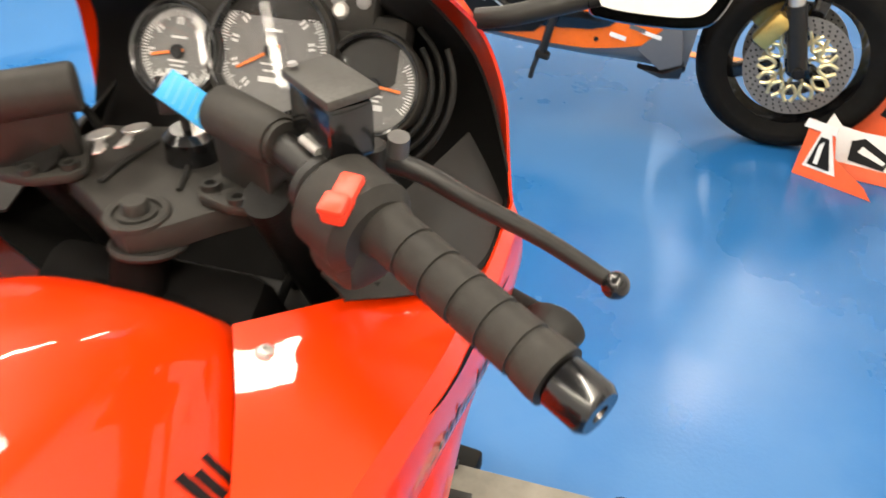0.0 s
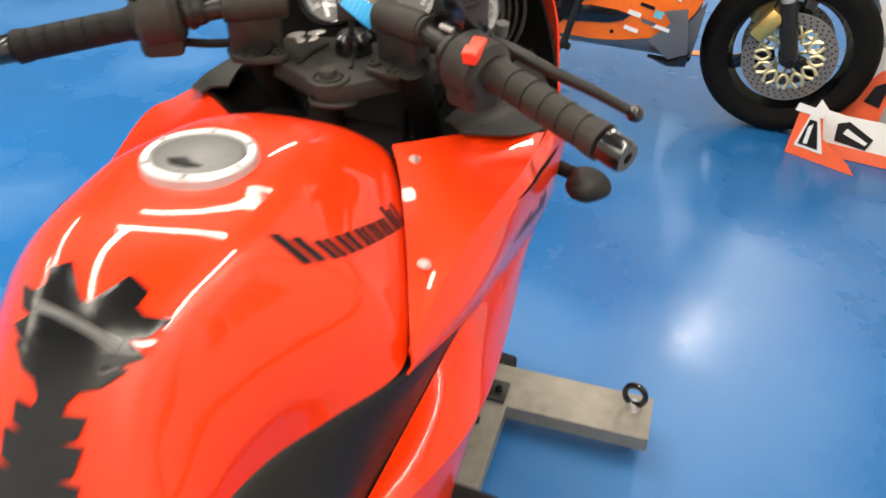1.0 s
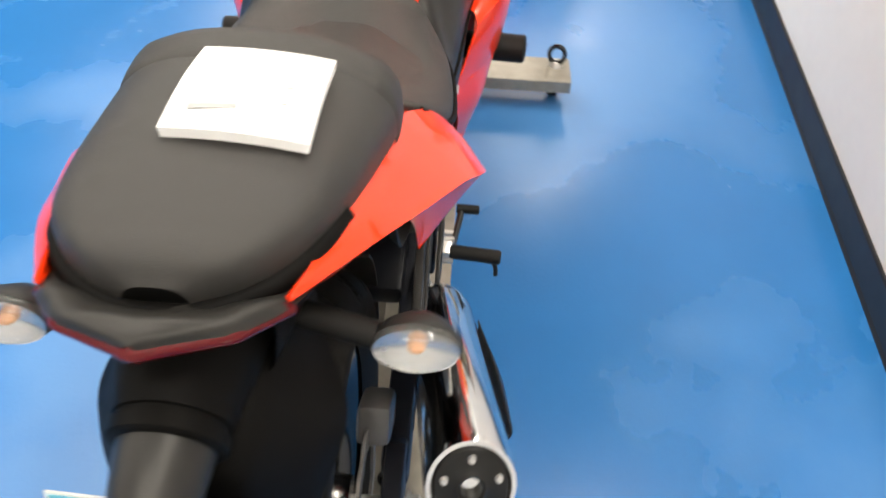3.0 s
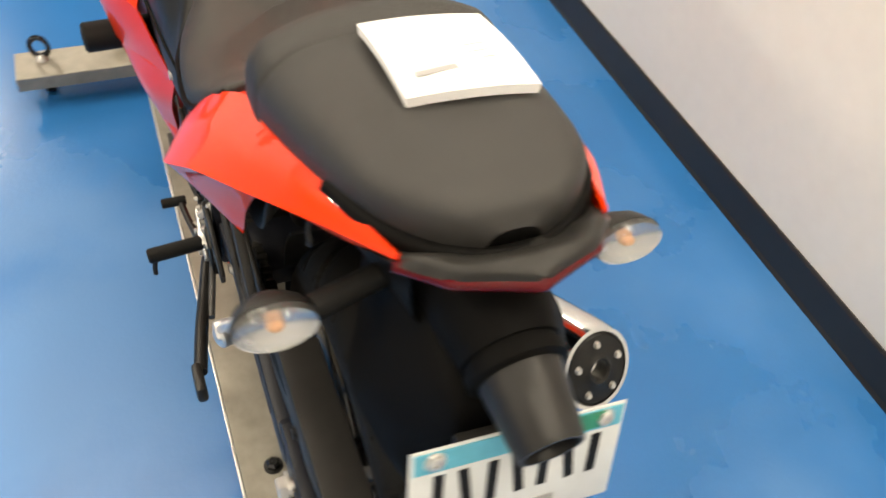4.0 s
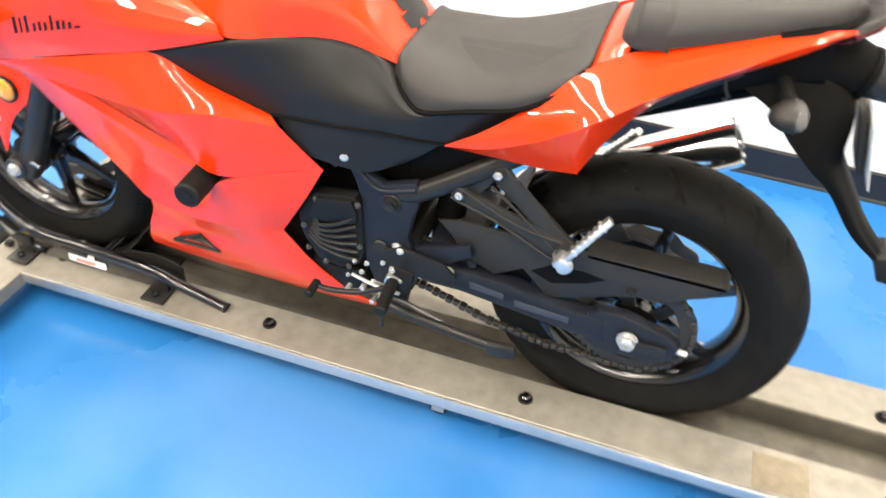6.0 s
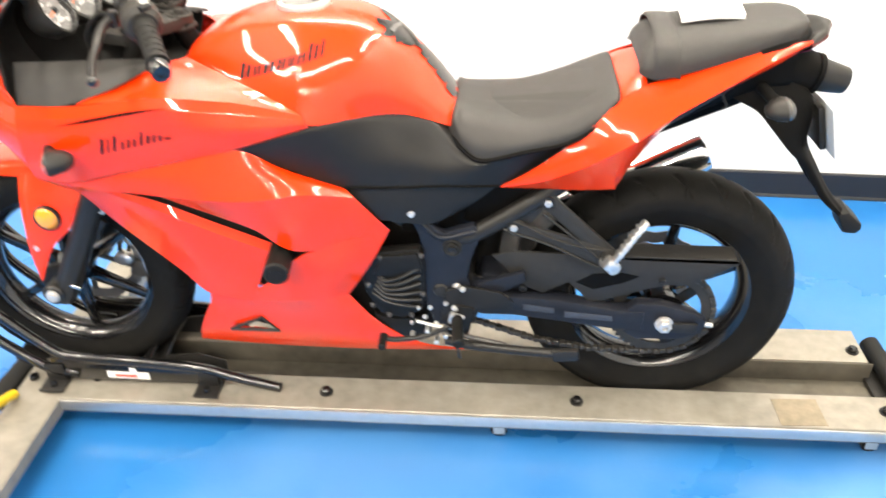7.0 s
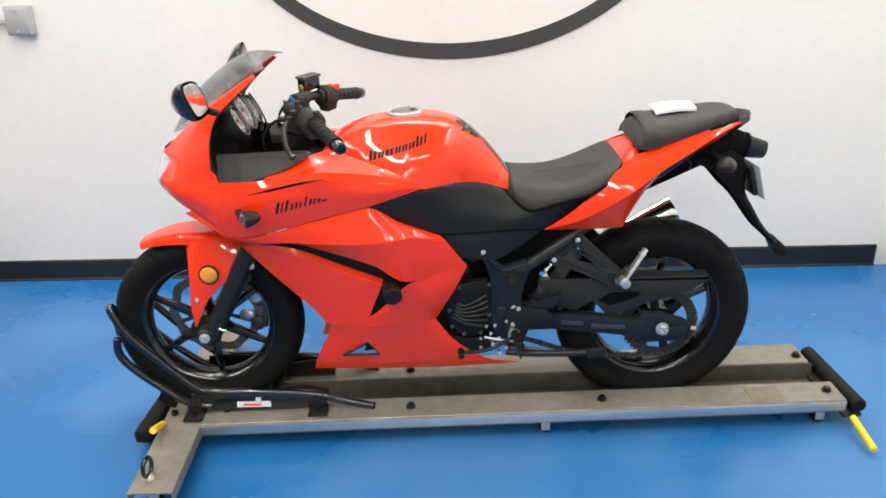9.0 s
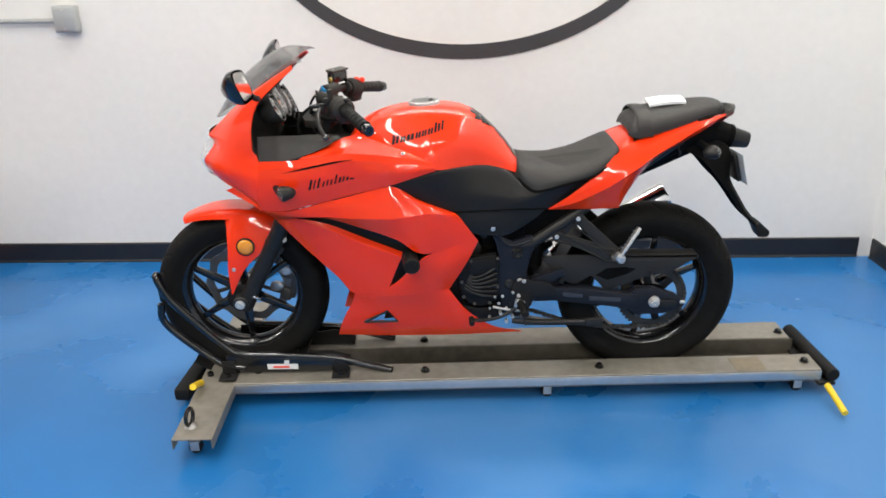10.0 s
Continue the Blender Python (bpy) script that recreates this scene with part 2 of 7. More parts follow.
def body(sections, nu=24, nv=40, cap=True):
    """A left-right symmetric body from (x, [(y, z) from the middle outwards]) sections."""
    rows = []
    for x, half in sections:
        right = [(x, y, z) for y, z in half]
        left = [(x, -y, z) for y, z in half[:0:-1]]
        rows.append(left + right)
    bm = grid_mesh(skin_grid(rows, nu * 2 + 1, nv))
    bmesh.ops.remove_doubles(bm, verts=bm.verts, dist=1e-6)
    if cap:
        edges = [e for e in bm.edges if e.is_boundary]
        bmesh.ops.holes_fill(bm, edges=edges, sides=0)
    bmesh.ops.recalc_face_normals(bm, faces=bm.faces)
    return bm


def tube(pts, r, n=40, seg=12, smooth=True, r2=None, caps=True):
    p = curve_points(pts, n) if smooth else np.array(pts, float)
    n = len(p)
    bm = bmesh.new()
    tang = np.gradient(p, axis=0)
    up = Vector((0.13, 0.21, 0.97)).normalized()
    rings = []
    for i in range(n):
        t = Vector(tang[i]).normalized()
        a = t.cross(up)
        if a.length < 0.15:
            a = t.cross(Vector((1, 0, 0)))
        a.normalize()
        b = t.cross(a)
        rad = r if r2 is None else r + (r2 - r) * i / (n - 1)
        rings.append([bm.verts.new(Vector(p[i]) + rad * (math.cos(w) * a + math.sin(w) * b)) for w in np.linspace(0, 2 * math.pi, seg, endpoint=False)])
    for i in range(n - 1):
        for k in range(seg):
            bm.faces.new((rings[i][k], rings[i][(k + 1) % seg], rings[i + 1][(k + 1) % seg], rings[i + 1][k]))
    if caps:
        bm.faces.new(rings[0][::-1])
        bm.faces.new(rings[-1])
    bmesh.ops.recalc_face_normals(bm, faces=bm.faces)
    return bm


def lathe(profile, m=None, seg=48, closed=False):
    """Turns (radius, height) pairs about z, then places the result by m."""
    prof = list(profile)
    g = np.array([[(r * math.cos(w), r * math.sin(w), h) for w in np.linspace(0, 2 * math.pi, seg, endpoint=False)] for r, h in prof])
    bm = grid_mesh(g, loop_u=True, loop_v=closed)
    bmesh.ops.remove_doubles(bm, verts=bm.verts, dist=1e-6)
    bmesh.ops.recalc_face_normals(bm, faces=bm.faces)
    if m is not None:
        bm.transform(m)
    return bm


def block(sx, sy, sz, m=None, bevel=0.003, seg=2):
    bm = bmesh.new()
    bmesh.ops.create_cube(bm, size=1, matrix=Matrix.Diagonal((sx, sy, sz, 1)))
    if bevel:
        bmesh.ops.bevel(bm, geom=bm.edges[:], offset=bevel, segments=seg, affect="EDGES", profile=0.5)
    if m is not None:
        bm.transform(m)
    return bm


def slab(outline, y0, y1, bevel=0.002, m=None):
    """A plate cut to an (x, z) outline, from y0 to y1."""
    bm = bmesh.new()
    f = bm.faces.new([bm.verts.new((x, y0, z)) for x, z in outline])
    r = bmesh.ops.extrude_face_region(bm, geom=[f])
    for v in r["geom"]:
        if isinstance(v, bmesh.types.BMVert):
            v.co.y = y1
    bmesh.ops.recalc_face_normals(bm, faces=bm.faces)
    if bevel:
        bmesh.ops.bevel(bm, geom=[e for e in bm.edges if abs(e.verts[0].co.y - e.verts[1].co.y) < 1e-6], offset=bevel, segments=2, affect="EDGES", profile=0.5)
    bmesh.ops.triangulate(bm, faces=[f for f in bm.faces if len(f.verts) > 4])
    if m is not None:
        bm.transform(m)
    return bm


def round_outline(pts, n):
    """A smooth closed outline of n points."""
    p = list(pts)
    g = curve_points(p[-2:] + p + p[:2], (len(p) + 3) * 12 + 1)
    g = g[12 * 2: 12 * (len(p) + 2)]
    pick = np.linspace(0, len(g), n, endpoint=False).astype(int)
    return [tuple(g[i]) for i in pick]


def join(*parts):
    out = bmesh.new()
    for b in parts:
        me = bpy.data.meshes.new("tmp")
        b.to_mesh(me)
        b.free()
        out.from_mesh(me)
        bpy.data.meshes.remove(me)
    return out


def finish(name, bm, mat, angle=38):
    me = bpy.data.meshes.new(name)
    bm.to_mesh(me)
    bm.free()
    me.polygons.foreach_set("use_smooth", [True] * len(me.polygons))
    me.set_sharp_from_angle(angle=radians(angle))
    me.materials.append(M[mat] if isinstance(mat, str) else mat)
    return new(name, me)


def part(name, bm, mat, parent, label="", angle=38):
    ob = finish(name, bm, mat, angle)
    ob.parent = parent
    if label:
        ob["label"] = label
    return ob


def thing(name, label, category, at=(0, 0, 0), group="", kind=""):
    ob = new(name)
    ob.location = at
    ob.empty_display_size = 0.1
    return tagged(ob, label, category, group, kind)


def solo(name, bm, mat, label, category="", kind="", group="", angle=38):
    return tagged(finish(name, bm, mat, angle), label, category, group, kind)


def along(a, b):
    """The pose whose z axis runs from a to b, at a."""
    d = Vector(b) - Vector(a)
    return Matrix.Translation(a) @ d.to_track_quat("Z", "Y").to_matrix().to_4x4()


def rod(a, b, r, r2=None, seg=20, bevel=0.0):
    length = (Vector(b) - Vector(a)).length
    r2 = r if r2 is None else r2
    v = min(bevel, r * 0.9, r2 * 0.9)
    prof = [(0, 0), (r - v, 0), (r, v), (r2, length - v), (r2 - v, length), (0, length)] if v else [(0, 0), (r, 0), (r2, length), (0, length)]
    return lathe(prof, along(a, b), seg)


def hex_bolt(at, axis, r=0.008, h=0.006):
    m = along(at, Vector(at) + Vector(axis))
    return join(lathe([(0, 0), (r * 1.25, 0), (r * 1.25, h * 0.25), (0, h * 0.25)], m, 18), lathe([(0, h * 0.2), (r, h * 0.2), (r, h * 0.85), (r * 0.8, h), (r * 0.45, h), (r * 0.4, h * 0.6), (0, h * 0.6)], m, 6))

# ---------------------------------------------------------------- the room
WALL_N = pose(0, 1.106, 0, 0, 0, -2.4)      # the long wall, slightly askew to the parked bike
room_w, room_s, room_e = -7.5, -6.5, 2.08


def wall(name, sx, sy, m, label, mat="wall"):
    return solo(name, block(sx, sy, CEILING, m @ pose(0, 0, CEILING / 2), bevel=0), mat, label, "wall", "structure")


solo("floor", block(11.0, 9.4, 0.2, pose(-2.5, -2.4, -0.1), bevel=0), "floor", "glossy blue epoxy-painted concrete floor with pale scuffs", "floor", "structure")
wall("wall_north", 11.5, 0.15, WALL_N @ pose(-2.7, 0.075, 0), "plain white painted showroom wall")
wall("wall_east", 0.15, 9.4, pose(room_e + 0.075, -2.55 - 0.9, 0), "plain white painted side wall")
solo("wall_west", block(0.15, 9.4, 2.36, pose(room_w - 0.075, -2.4, 1.18), bevel=0), "wall", "white painted end wall", "wall", "structure")
solo("wall_west_upper", block(0.15, 9.4, CEILING - 2.36, pose(room_w - 0.075, -2.4, 1.18 + CEILING / 2), bevel=0), "ceiling", "dark upper band of the end wall", "wall", "structure")
wall("wall_south", 11.0, 0.15, pose(-2.5, room_s - 0.075, 0), "plain grey painted rear wall", "backwall")
solo("ceiling", block(11.0, 9.4, 0.1, pose(-2.5, -2.4, CEILING + 0.05), bevel=0), "ceiling", "dark grey painted ceiling", "ceiling", "structure")


def skirting(m, length):
    prof = [(0, 0), (0.012, 0), (0.012, 0.004), (0.008, 0.012), (0.008, 0.094), (0.005, 0.1), (0, 0.1)]
    bm = bmesh.new()
    a = [bm.verts.new((-length / 2, -y, z)) for y, z in prof]
    b = [bm.verts.new((length / 2, -y, z)) for y, z in prof]
    for i in range(len(prof)):
        j = (i + 1) % len(prof)
        bm.faces.new((a[i], a[j], b[j], b[i]))
    bm.faces.new(a[::-1])
    bm.faces.new(b)
    bmesh.ops.recalc_face_normals(bm, faces=bm.faces)
    bm.transform(m)
    return bm


solo("baseboard", skirting(WALL_N @ pose(-2.73, 0, 0), 9.5), "base", "black vinyl baseboard along the white wall", "baseboard", "structure", angle=20)
solo("baseboard", skirting(pose(room_e, -3.0, 0, 0, 0, -90), 8.0), "base", "black vinyl baseboard along the side wall", "baseboard", "structure", angle=20)
solo("baseboard", skirting(pose(room_w, -2.4, 0, 0, 0, 90), 7.8), "base", "black vinyl baseboard along the end wall", "baseboard", "structure", angle=20)

# orange painted line across the floor
solo("floor_stripe", block(0.05, 3.4, 0.004, pose(-3.2, -1.0, 0.002), bevel=0), "stripe", "thin orange line painted on the blue floor", "floor marking", "structure")

# ceiling fittings round the tube lights, the two added fill lamps included
for lx, ly, turn, length, watts in LAMP_ROWS:
    fit_ = thing("ceiling_light", "white fluorescent batten light on the ceiling, two of the set added as fill", "ceiling light", (lx, ly, CEILING), "ceiling lights")
    part("housing", block(length + 0.04, 0.20, 0.06, pose(0, 0, -0.032, 0, 0, turn), 0.008), "diffuser", fit_)


def ring_sign():
    """A large dark oval ring painted on the wall, with plain bars where its lettering is."""
    sign = thing("wall_sign", "large dark grey oval ring sign on the white wall", "sign", (0, 0, 0))
    n, out = 96, []
    cx, cz, rx, rz = 0.130, 1.672, 0.945, 0.70
    bm = bmesh.new()
    rings = []
    for k in range(n):
        w = 2 * math.pi * k / n
        thin = 0.028 + 0.036 * (0.5 - 0.5 * math.sin(w)) ** 3
        px, pz = math.cos(w), math.sin(w)
        o = (cx + rx * px, 0, cz + rz * pz)
        i = (cx + (rx - thin * 1.4) * px, 0, cz + (rz - thin) * pz)
        rings.append([bm.verts.new((o[0], -0.001, o[2])), bm.verts.new((o[0], -0.006, o[2])), bm.verts.new((i[0], -0.006, i[2])), bm.verts.new((i[0], -0.001, i[2]))])
    for k in range(n):
        a, b = rings[k], rings[(k + 1) % n]
        for q in range(3):
            bm.faces.new((a[q], b[q], b[q + 1], a[q + 1]))
    bmesh.ops.recalc_face_normals(bm, faces=bm.faces)
    bm.transform(WALL_N)
    part("ring", bm, "sign", sign)
    for k, (bx, w, h) in enumerate(((-0.28, 0.22, 0.36), (0.0, 0.22, 0.36), (0.28, 0.22, 0.36), (0.54, 0.16, 0.36))):
        part("letter_bar", block(w, 0.006, h, WALL_N @ pose(bx, -0.004, 1.70), 0.002), "sign", sign)


ring_sign()


def junction_box():
    bx = thing("junction_box", "grey steel electrical box with conduit on the wall", "electrical box")
    part("box", block(0.10, 0.05, 0.115, WALL_N @ pose(-1.635, -0.026, 1.175), 0.006), "conduit", bx)
    part("cover", block(0.088, 0.006, 0.10, WALL_N @ pose(-1.635, -0.054, 1.175), 0.002), "conduit", bx)
    part("conduit", rod(WALL_N @ Vector((-1.685, -0.03, 1.168)), WALL_N @ Vector((-3.2, -0.03, 1.168)), 0.011), "conduit", bx)
    for dz in (-0.04, 0.04):
        part("screw", rod(WALL_N @ Vector((-1.635, -0.056, 1.175 + dz)), WALL_N @ Vector((-1.635, -0.060, 1.175 + dz)), 0.005), "steel", bx)


junction_box()


# ---------------------------------------------------------------- the motorcycle
FRONT, REAR = Vector((-0.691, 0, 0.364)), Vector((0.703, 0, 0.344))
FENDER = Vector((-0.703, 0, 0.340))
bike = thing("motorcycle", "red-orange faired sport motorcycle with black seat on a dolly", "motorcycle", (0, 0, 0))


def tyre(c, radius, width, sipe):
    """A tyre with a round tread and slanting grooves cut into it."""
    rim = 0.205
    prof = []
    for u in np.linspace(-1, 1, 33):
        w = u * 1.95
        y = width / 2 * math.sin(w)
        r = radius - (radius - rim) * 0.5 * (1 - math.cos(w)) * (0.92 if abs(w) < 1.5 else 1.0)
        prof.append((r, y, u))
    prof[0] = (rim, -width * 0.36, -1)
    prof[-1] = (rim, width * 0.36, 1)
    n = 400
    g = np.zeros((len(prof), n, 3))
    for j, (r, y, u) in enumerate(prof):
        for k in range(n):
            w = 2 * math.pi * k / n
            d = 0.0
            a = abs(u)
            if 0.07 < a < 0.62:
                ph = (w * sipe / (2 * math.pi) + (a - 0.07) * 1.15 + (0.5 if u > 0 else 0)) % 1.0
                d = 0.0045 if ph < 0.10 else 0.0
                ph2 = (w * sipe / (2 * math.pi) + 0.55 - (a - 0.07) * 0.5 + (0.5 if u > 0 else 0)) % 1.0
                if 0.3 < a and ph2 < 0.07:
                    d = 0.0035
            rr = r - d
            g[j, k] = (rr * math.cos(w), y, rr * math.sin(w))
    bm = grid_mesh(g, loop_u=True)
    bmesh.ops.recalc_face_normals(bm, faces=bm.faces)
    bm.transform(Matrix.Translation(c))
    return bm


def wheel(name, c, radius, width, spokes, turn, sipe, label):
    w = new(name)
    w.parent = bike
    w["label"] = label
    part("tyre", tyre(c, radius, width, sipe), "tyre", w, "black tyre with slanting tread grooves", 30)
    hw = width * 0.36
    prof = [(0.222, -hw), (0.226, -hw - 0.004), (0.228, -hw), (0.212, -hw + 0.006), (0.200, -hw * 0.55), (0.195, 0), (0.200, hw * 0.55), (0.212, hw - 0.006), (0.228, hw), (0.226, hw + 0.004), (0.222, hw),
            (0.205, hw - 0.004), (0.185, hw * 0.5), (0.180, 0), (0.185, -hw * 0.5), (0.205, -hw + 0.004)]
    part("rim", lathe(prof, Matrix.Translation(c) @ pose(0, 0, 0, 90), 96, closed=True), "gloss", w, "gloss black cast rim")
    for k in range(spokes):
        a = turn + 360 * k / spokes
        sp = block(0.155, 0.020, 0.026, pose(0.115, 0, 0), 0.006)
        for v in sp.verts:
            f = (v.co.x - 0.035) / 0.16
            v.co.z *= 1.25 - 0.5 * f
            v.co.y *= 1.5 - 0.7 * f
        sp.transform(Matrix.Translation(c) @ pose(0, 0, 0, 0, -a, 0))
        part("spoke", sp, "gloss", w)
    part("hub", lathe([(0.012, -0.06), (0.034, -0.06), (0.036, -0.04), (0.045, -0.02), (0.045, 0.02), (0.036, 0.04), (0.034, 0.06), (0.012, 0.06)], Matrix.Translation(c) @ pose(0, 0, 0, 90), 40), "gloss", w)
    return w


front_wheel = wheel("front_wheel", FRONT, 0.293, 0.112, 6, 33, 26, "black cast front wheel with six spokes")
rear_wheel = wheel("rear_wheel", REAR, 0.307, 0.132, 6, 22, 24, "black cast rear wheel with six spokes")


def petal_disc(c, y, r_in, r_out, petals=10):
    """The wavy ring of a brake disc."""
    n = 180
    bm = bmesh.new()
    rings = []
    for k in range(n):
        w = 2 * math.pi * k / n
        wave = 0.0045 * math.cos(petals * w)
        vs = []
        for r, yy in ((r_out + wave, -0.002), (r_out + wave, 0.002), (r_in + wave * 0.8, 0.002), (r_in + wave * 0.8, -0.002)):
            vs.append(bm.verts.new((r * math.cos(w), yy, r * math.sin(w))))
        rings.append(vs)
    for k in range(n):
        a, b = rings[k], rings[(k + 1) % n]
        for q in range(4):
            bm.faces.new((a[q], a[(q + 1) % 4], b[(q + 1) % 4], b[q]))
    bmesh.ops.recalc_face_normals(bm, faces=bm.faces)
    bm.transform(Matrix.Translation((c.x, y, c.z)))
    return bm


# front disc, caliper and the fork
part("brake_disc", petal_disc(FRONT, 0.062, 0.118, 0.146), "disc", front_wheel, "wavy steel brake disc")
for k in range(5):
    a = 72 * k + 20
    part("disc_arm", block(0.086, 0.004, 0.014, Matrix.Translation((FRONT.x, 0.060, FRONT.z)) @ pose(0, 0, 0, 0, a, 0) @ pose(0.076, 0, 0), 0.001), "grey", front_wheel)

STEER = (Vector((-0.335, 0, 0.985)) - Vector((-0.658, 0, 0.367))).normalized()
for s in (-1, 1):
    low = Vector((-0.668, 0.098 * s, 0.355))
    mid = low + STEER * 0.33
    top = low + STEER * 0.72
    leg = part("fork_leg", join(lathe([(0, -0.02), (0.022, -0.02), (0.028, 0.0), (0.027, 0.30), (0.030, 0.32), (0.030, 0.36), (0.024, 0.365), (0, 0.365)], along(low, top), 28)), "frame", bike, "black fork slider")
    part("stanchion", rod(mid, top, 0.0185), "engine", leg, "dark steel fork tube")
    part("axle_clamp", rod(low + Vector((-0.012, -0.018 * s, 0.012)), low + Vector((-0.012, 0.034 * s, 0.012)), 0.026, bevel=0.004), "frame", leg)
    part("axle_bolt", hex_bolt(low + Vector((-0.012, 0.034 * s, 0.012)), (0, s, 0), 0.013, 0.010), "steel", leg, "bright axle bolt")
part("axle", rod((FRONT.x, -0.10, FRONT.z), (FRONT.x, 0.10, FRONT.z), 0.011), "steel", front_wheel)
cal = part("brake_caliper", join(block(0.058, 0.050, 0.062, pose(-0.536, 0.070, 0.405, 0, 14, 0), 0.012), block(0.046, 0.046, 0.050, pose(-0.560, 0.070, 0.318, 0, 20, 0), 0.012), block(0.026, 0.054, 0.120, pose(-0.528, 0.074, 0.360, 0, 14, 0), 0.008)), "grey", bike, "grey cast front brake caliper")
for x, z in ((-0.590, 0.352), (-0.552, 0.412)):
    part("piston_cover", lathe([(0, 0.006), (0.014, 0.006), (0.019, 0.002), (0.020, -0.010), (0, -0.010)], along((x, 0.044, z), (x, -1, z)) @ Matrix.Diagonal((1.25, 0.9, 1, 1)), 24), "alu", cal, "light alloy piston cover")
part("bleed_nipple", rod((-0.535, 0.09, 0.43), (-0.535, 0.10, 0.445), 0.004), "steel", cal)
part("brake_hose", tube([(-0.55, 0.085, 0.42), (-0.50, 0.10, 0.53), (-0.47, 0.09, 0.68), (-0.42, 0.06, 0.85), (-0.37, 0.10, 1.0), (-0.36, 0.13, 1.05)], 0.005, 60), "rubber", bike, "black brake hose")
part("cable_guide", block(0.020, 0.012, 0.060, pose(-0.585, -0.086, 0.530, 0, 28, 0), 0.004), "engine", bike)
for x, z, r in ((-0.520, 0.586, 0.008), (-0.592, 0.540, 0.009), (-0.570, 0.520, 0.009)):
    part("fork_bolt", hex_bolt((x, -0.104, z), (0, -1, 0.2), r, 0.008), "steel" if r < 0.009 else "grey", bike, "fork bracket bolt")
part("fork_bracket", join(block(0.070, 0.012, 0.040, pose(-0.560, -0.094, 0.556, 0, 40, 0), 0.004), block(0.060, 0.016, 0.030, pose(-0.575, -0.088, 0.520, 0, 20, 0), 0.004)), "frame", bike, "black fork bracket")
part("pinch_bolt", rod((-0.645, -0.118, 0.392), (-0.612, -0.122, 0.384), 0.005, bevel=0.001), "chrome", bike, "bright pinch bolt")
part("speedometer_drive", lathe([(0, 0.0), (0.040, 0.0), (0.046, 0.006), (0.046, 0.018), (0.036, 0.024), (0, 0.024)], along((FRONT.x, -0.052, FRONT.z), (FRONT.x, -0.2, FRONT.z)), 32), "engine", front_wheel, "black speedometer drive at the hub")

# front mudguard with side leaves and reflectors
fender_rows = []
for y, k in ((-0.070, 0.945), (-0.060, 0.985), (-0.03, 1.0), (0.03, 1.0), (0.060, 0.985), (0.070, 0.945)):
    row = []
    for a in np.linspace(118, 62, 9):
        r = 0.325 * (k if k > 0.95 else k - 0.07 * (118 - a) / 56) + (0.006 * (a - 90) / 28 if a > 90 else 0)
        row.append((FENDER.x + r * math.cos(radians(a)), y * (1.0 - 0.35 * max(0, (a - 100) / 18)), FENDER.z + r * math.sin(radians(a)) + 0.010))
    fender_rows.append(row)
mudguard = part("front_mudguard", skin(fender_rows, 40, 24, 1, 0.003), "red", bike, "glossy red front mudguard")
for s in (-1, 1):
    rows = [[(-0.712, 0.064, 0.640), (-0.680, 0.078, 0.660), (-0.630, 0.080, 0.668), (-0.575, 0.072, 0.648)],
            [(-0.706, 0.092, 0.600), (-0.680, 0.098, 0.612), (-0.630, 0.100, 0.615), (-0.556, 0.092, 0.586)],
            [(-0.706, 0.106, 0.545), (-0.685, 0.112, 0.545), (-0.645, 0.113, 0.540), (-0.594, 0.106, 0.546)],
            [(-0.711, 0.110, 0.475), (-0.700, 0.114, 0.475), (-0.682, 0.115, 0.475), (-0.656, 0.112, 0.486)],
            [(-0.708, 0.112, 0.402), (-0.706, 0.114, 0.398), (-0.704, 0.114, 0.398), (-0.700, 0.112, 0.405)]]
    leaf = part("mudguard_leaf", skin(rows, 24, 30, s, 0.003), "red", mudguard, "red side leaf of the mudguard")
    part("reflector", lathe([(0, 0.010), (0.018, 0.009), (0.025, 0.004), (0.027, 0.0), (0, 0.0)], along((-0.645, 0.112 * s, 0.566), (-0.645, 0.2 * s, 0.57)), 32), "amber", mudguard, "round amber reflector")
    part("reflector_ring", lathe([(0.026, 0.004), (0.030, 0.003), (0.030, -0.004), (0.026, -0.004)], along((-0.645, 0.112 * s, 0.566), (-0.645, 0.2 * s, 0.57)), 32), "plastic", mudguard)
    part("screw", hex_bolt((-0.690, 0.114 * s, 0.487), (0, s, 0), 0.006, 0.004), "steel", mudguard)

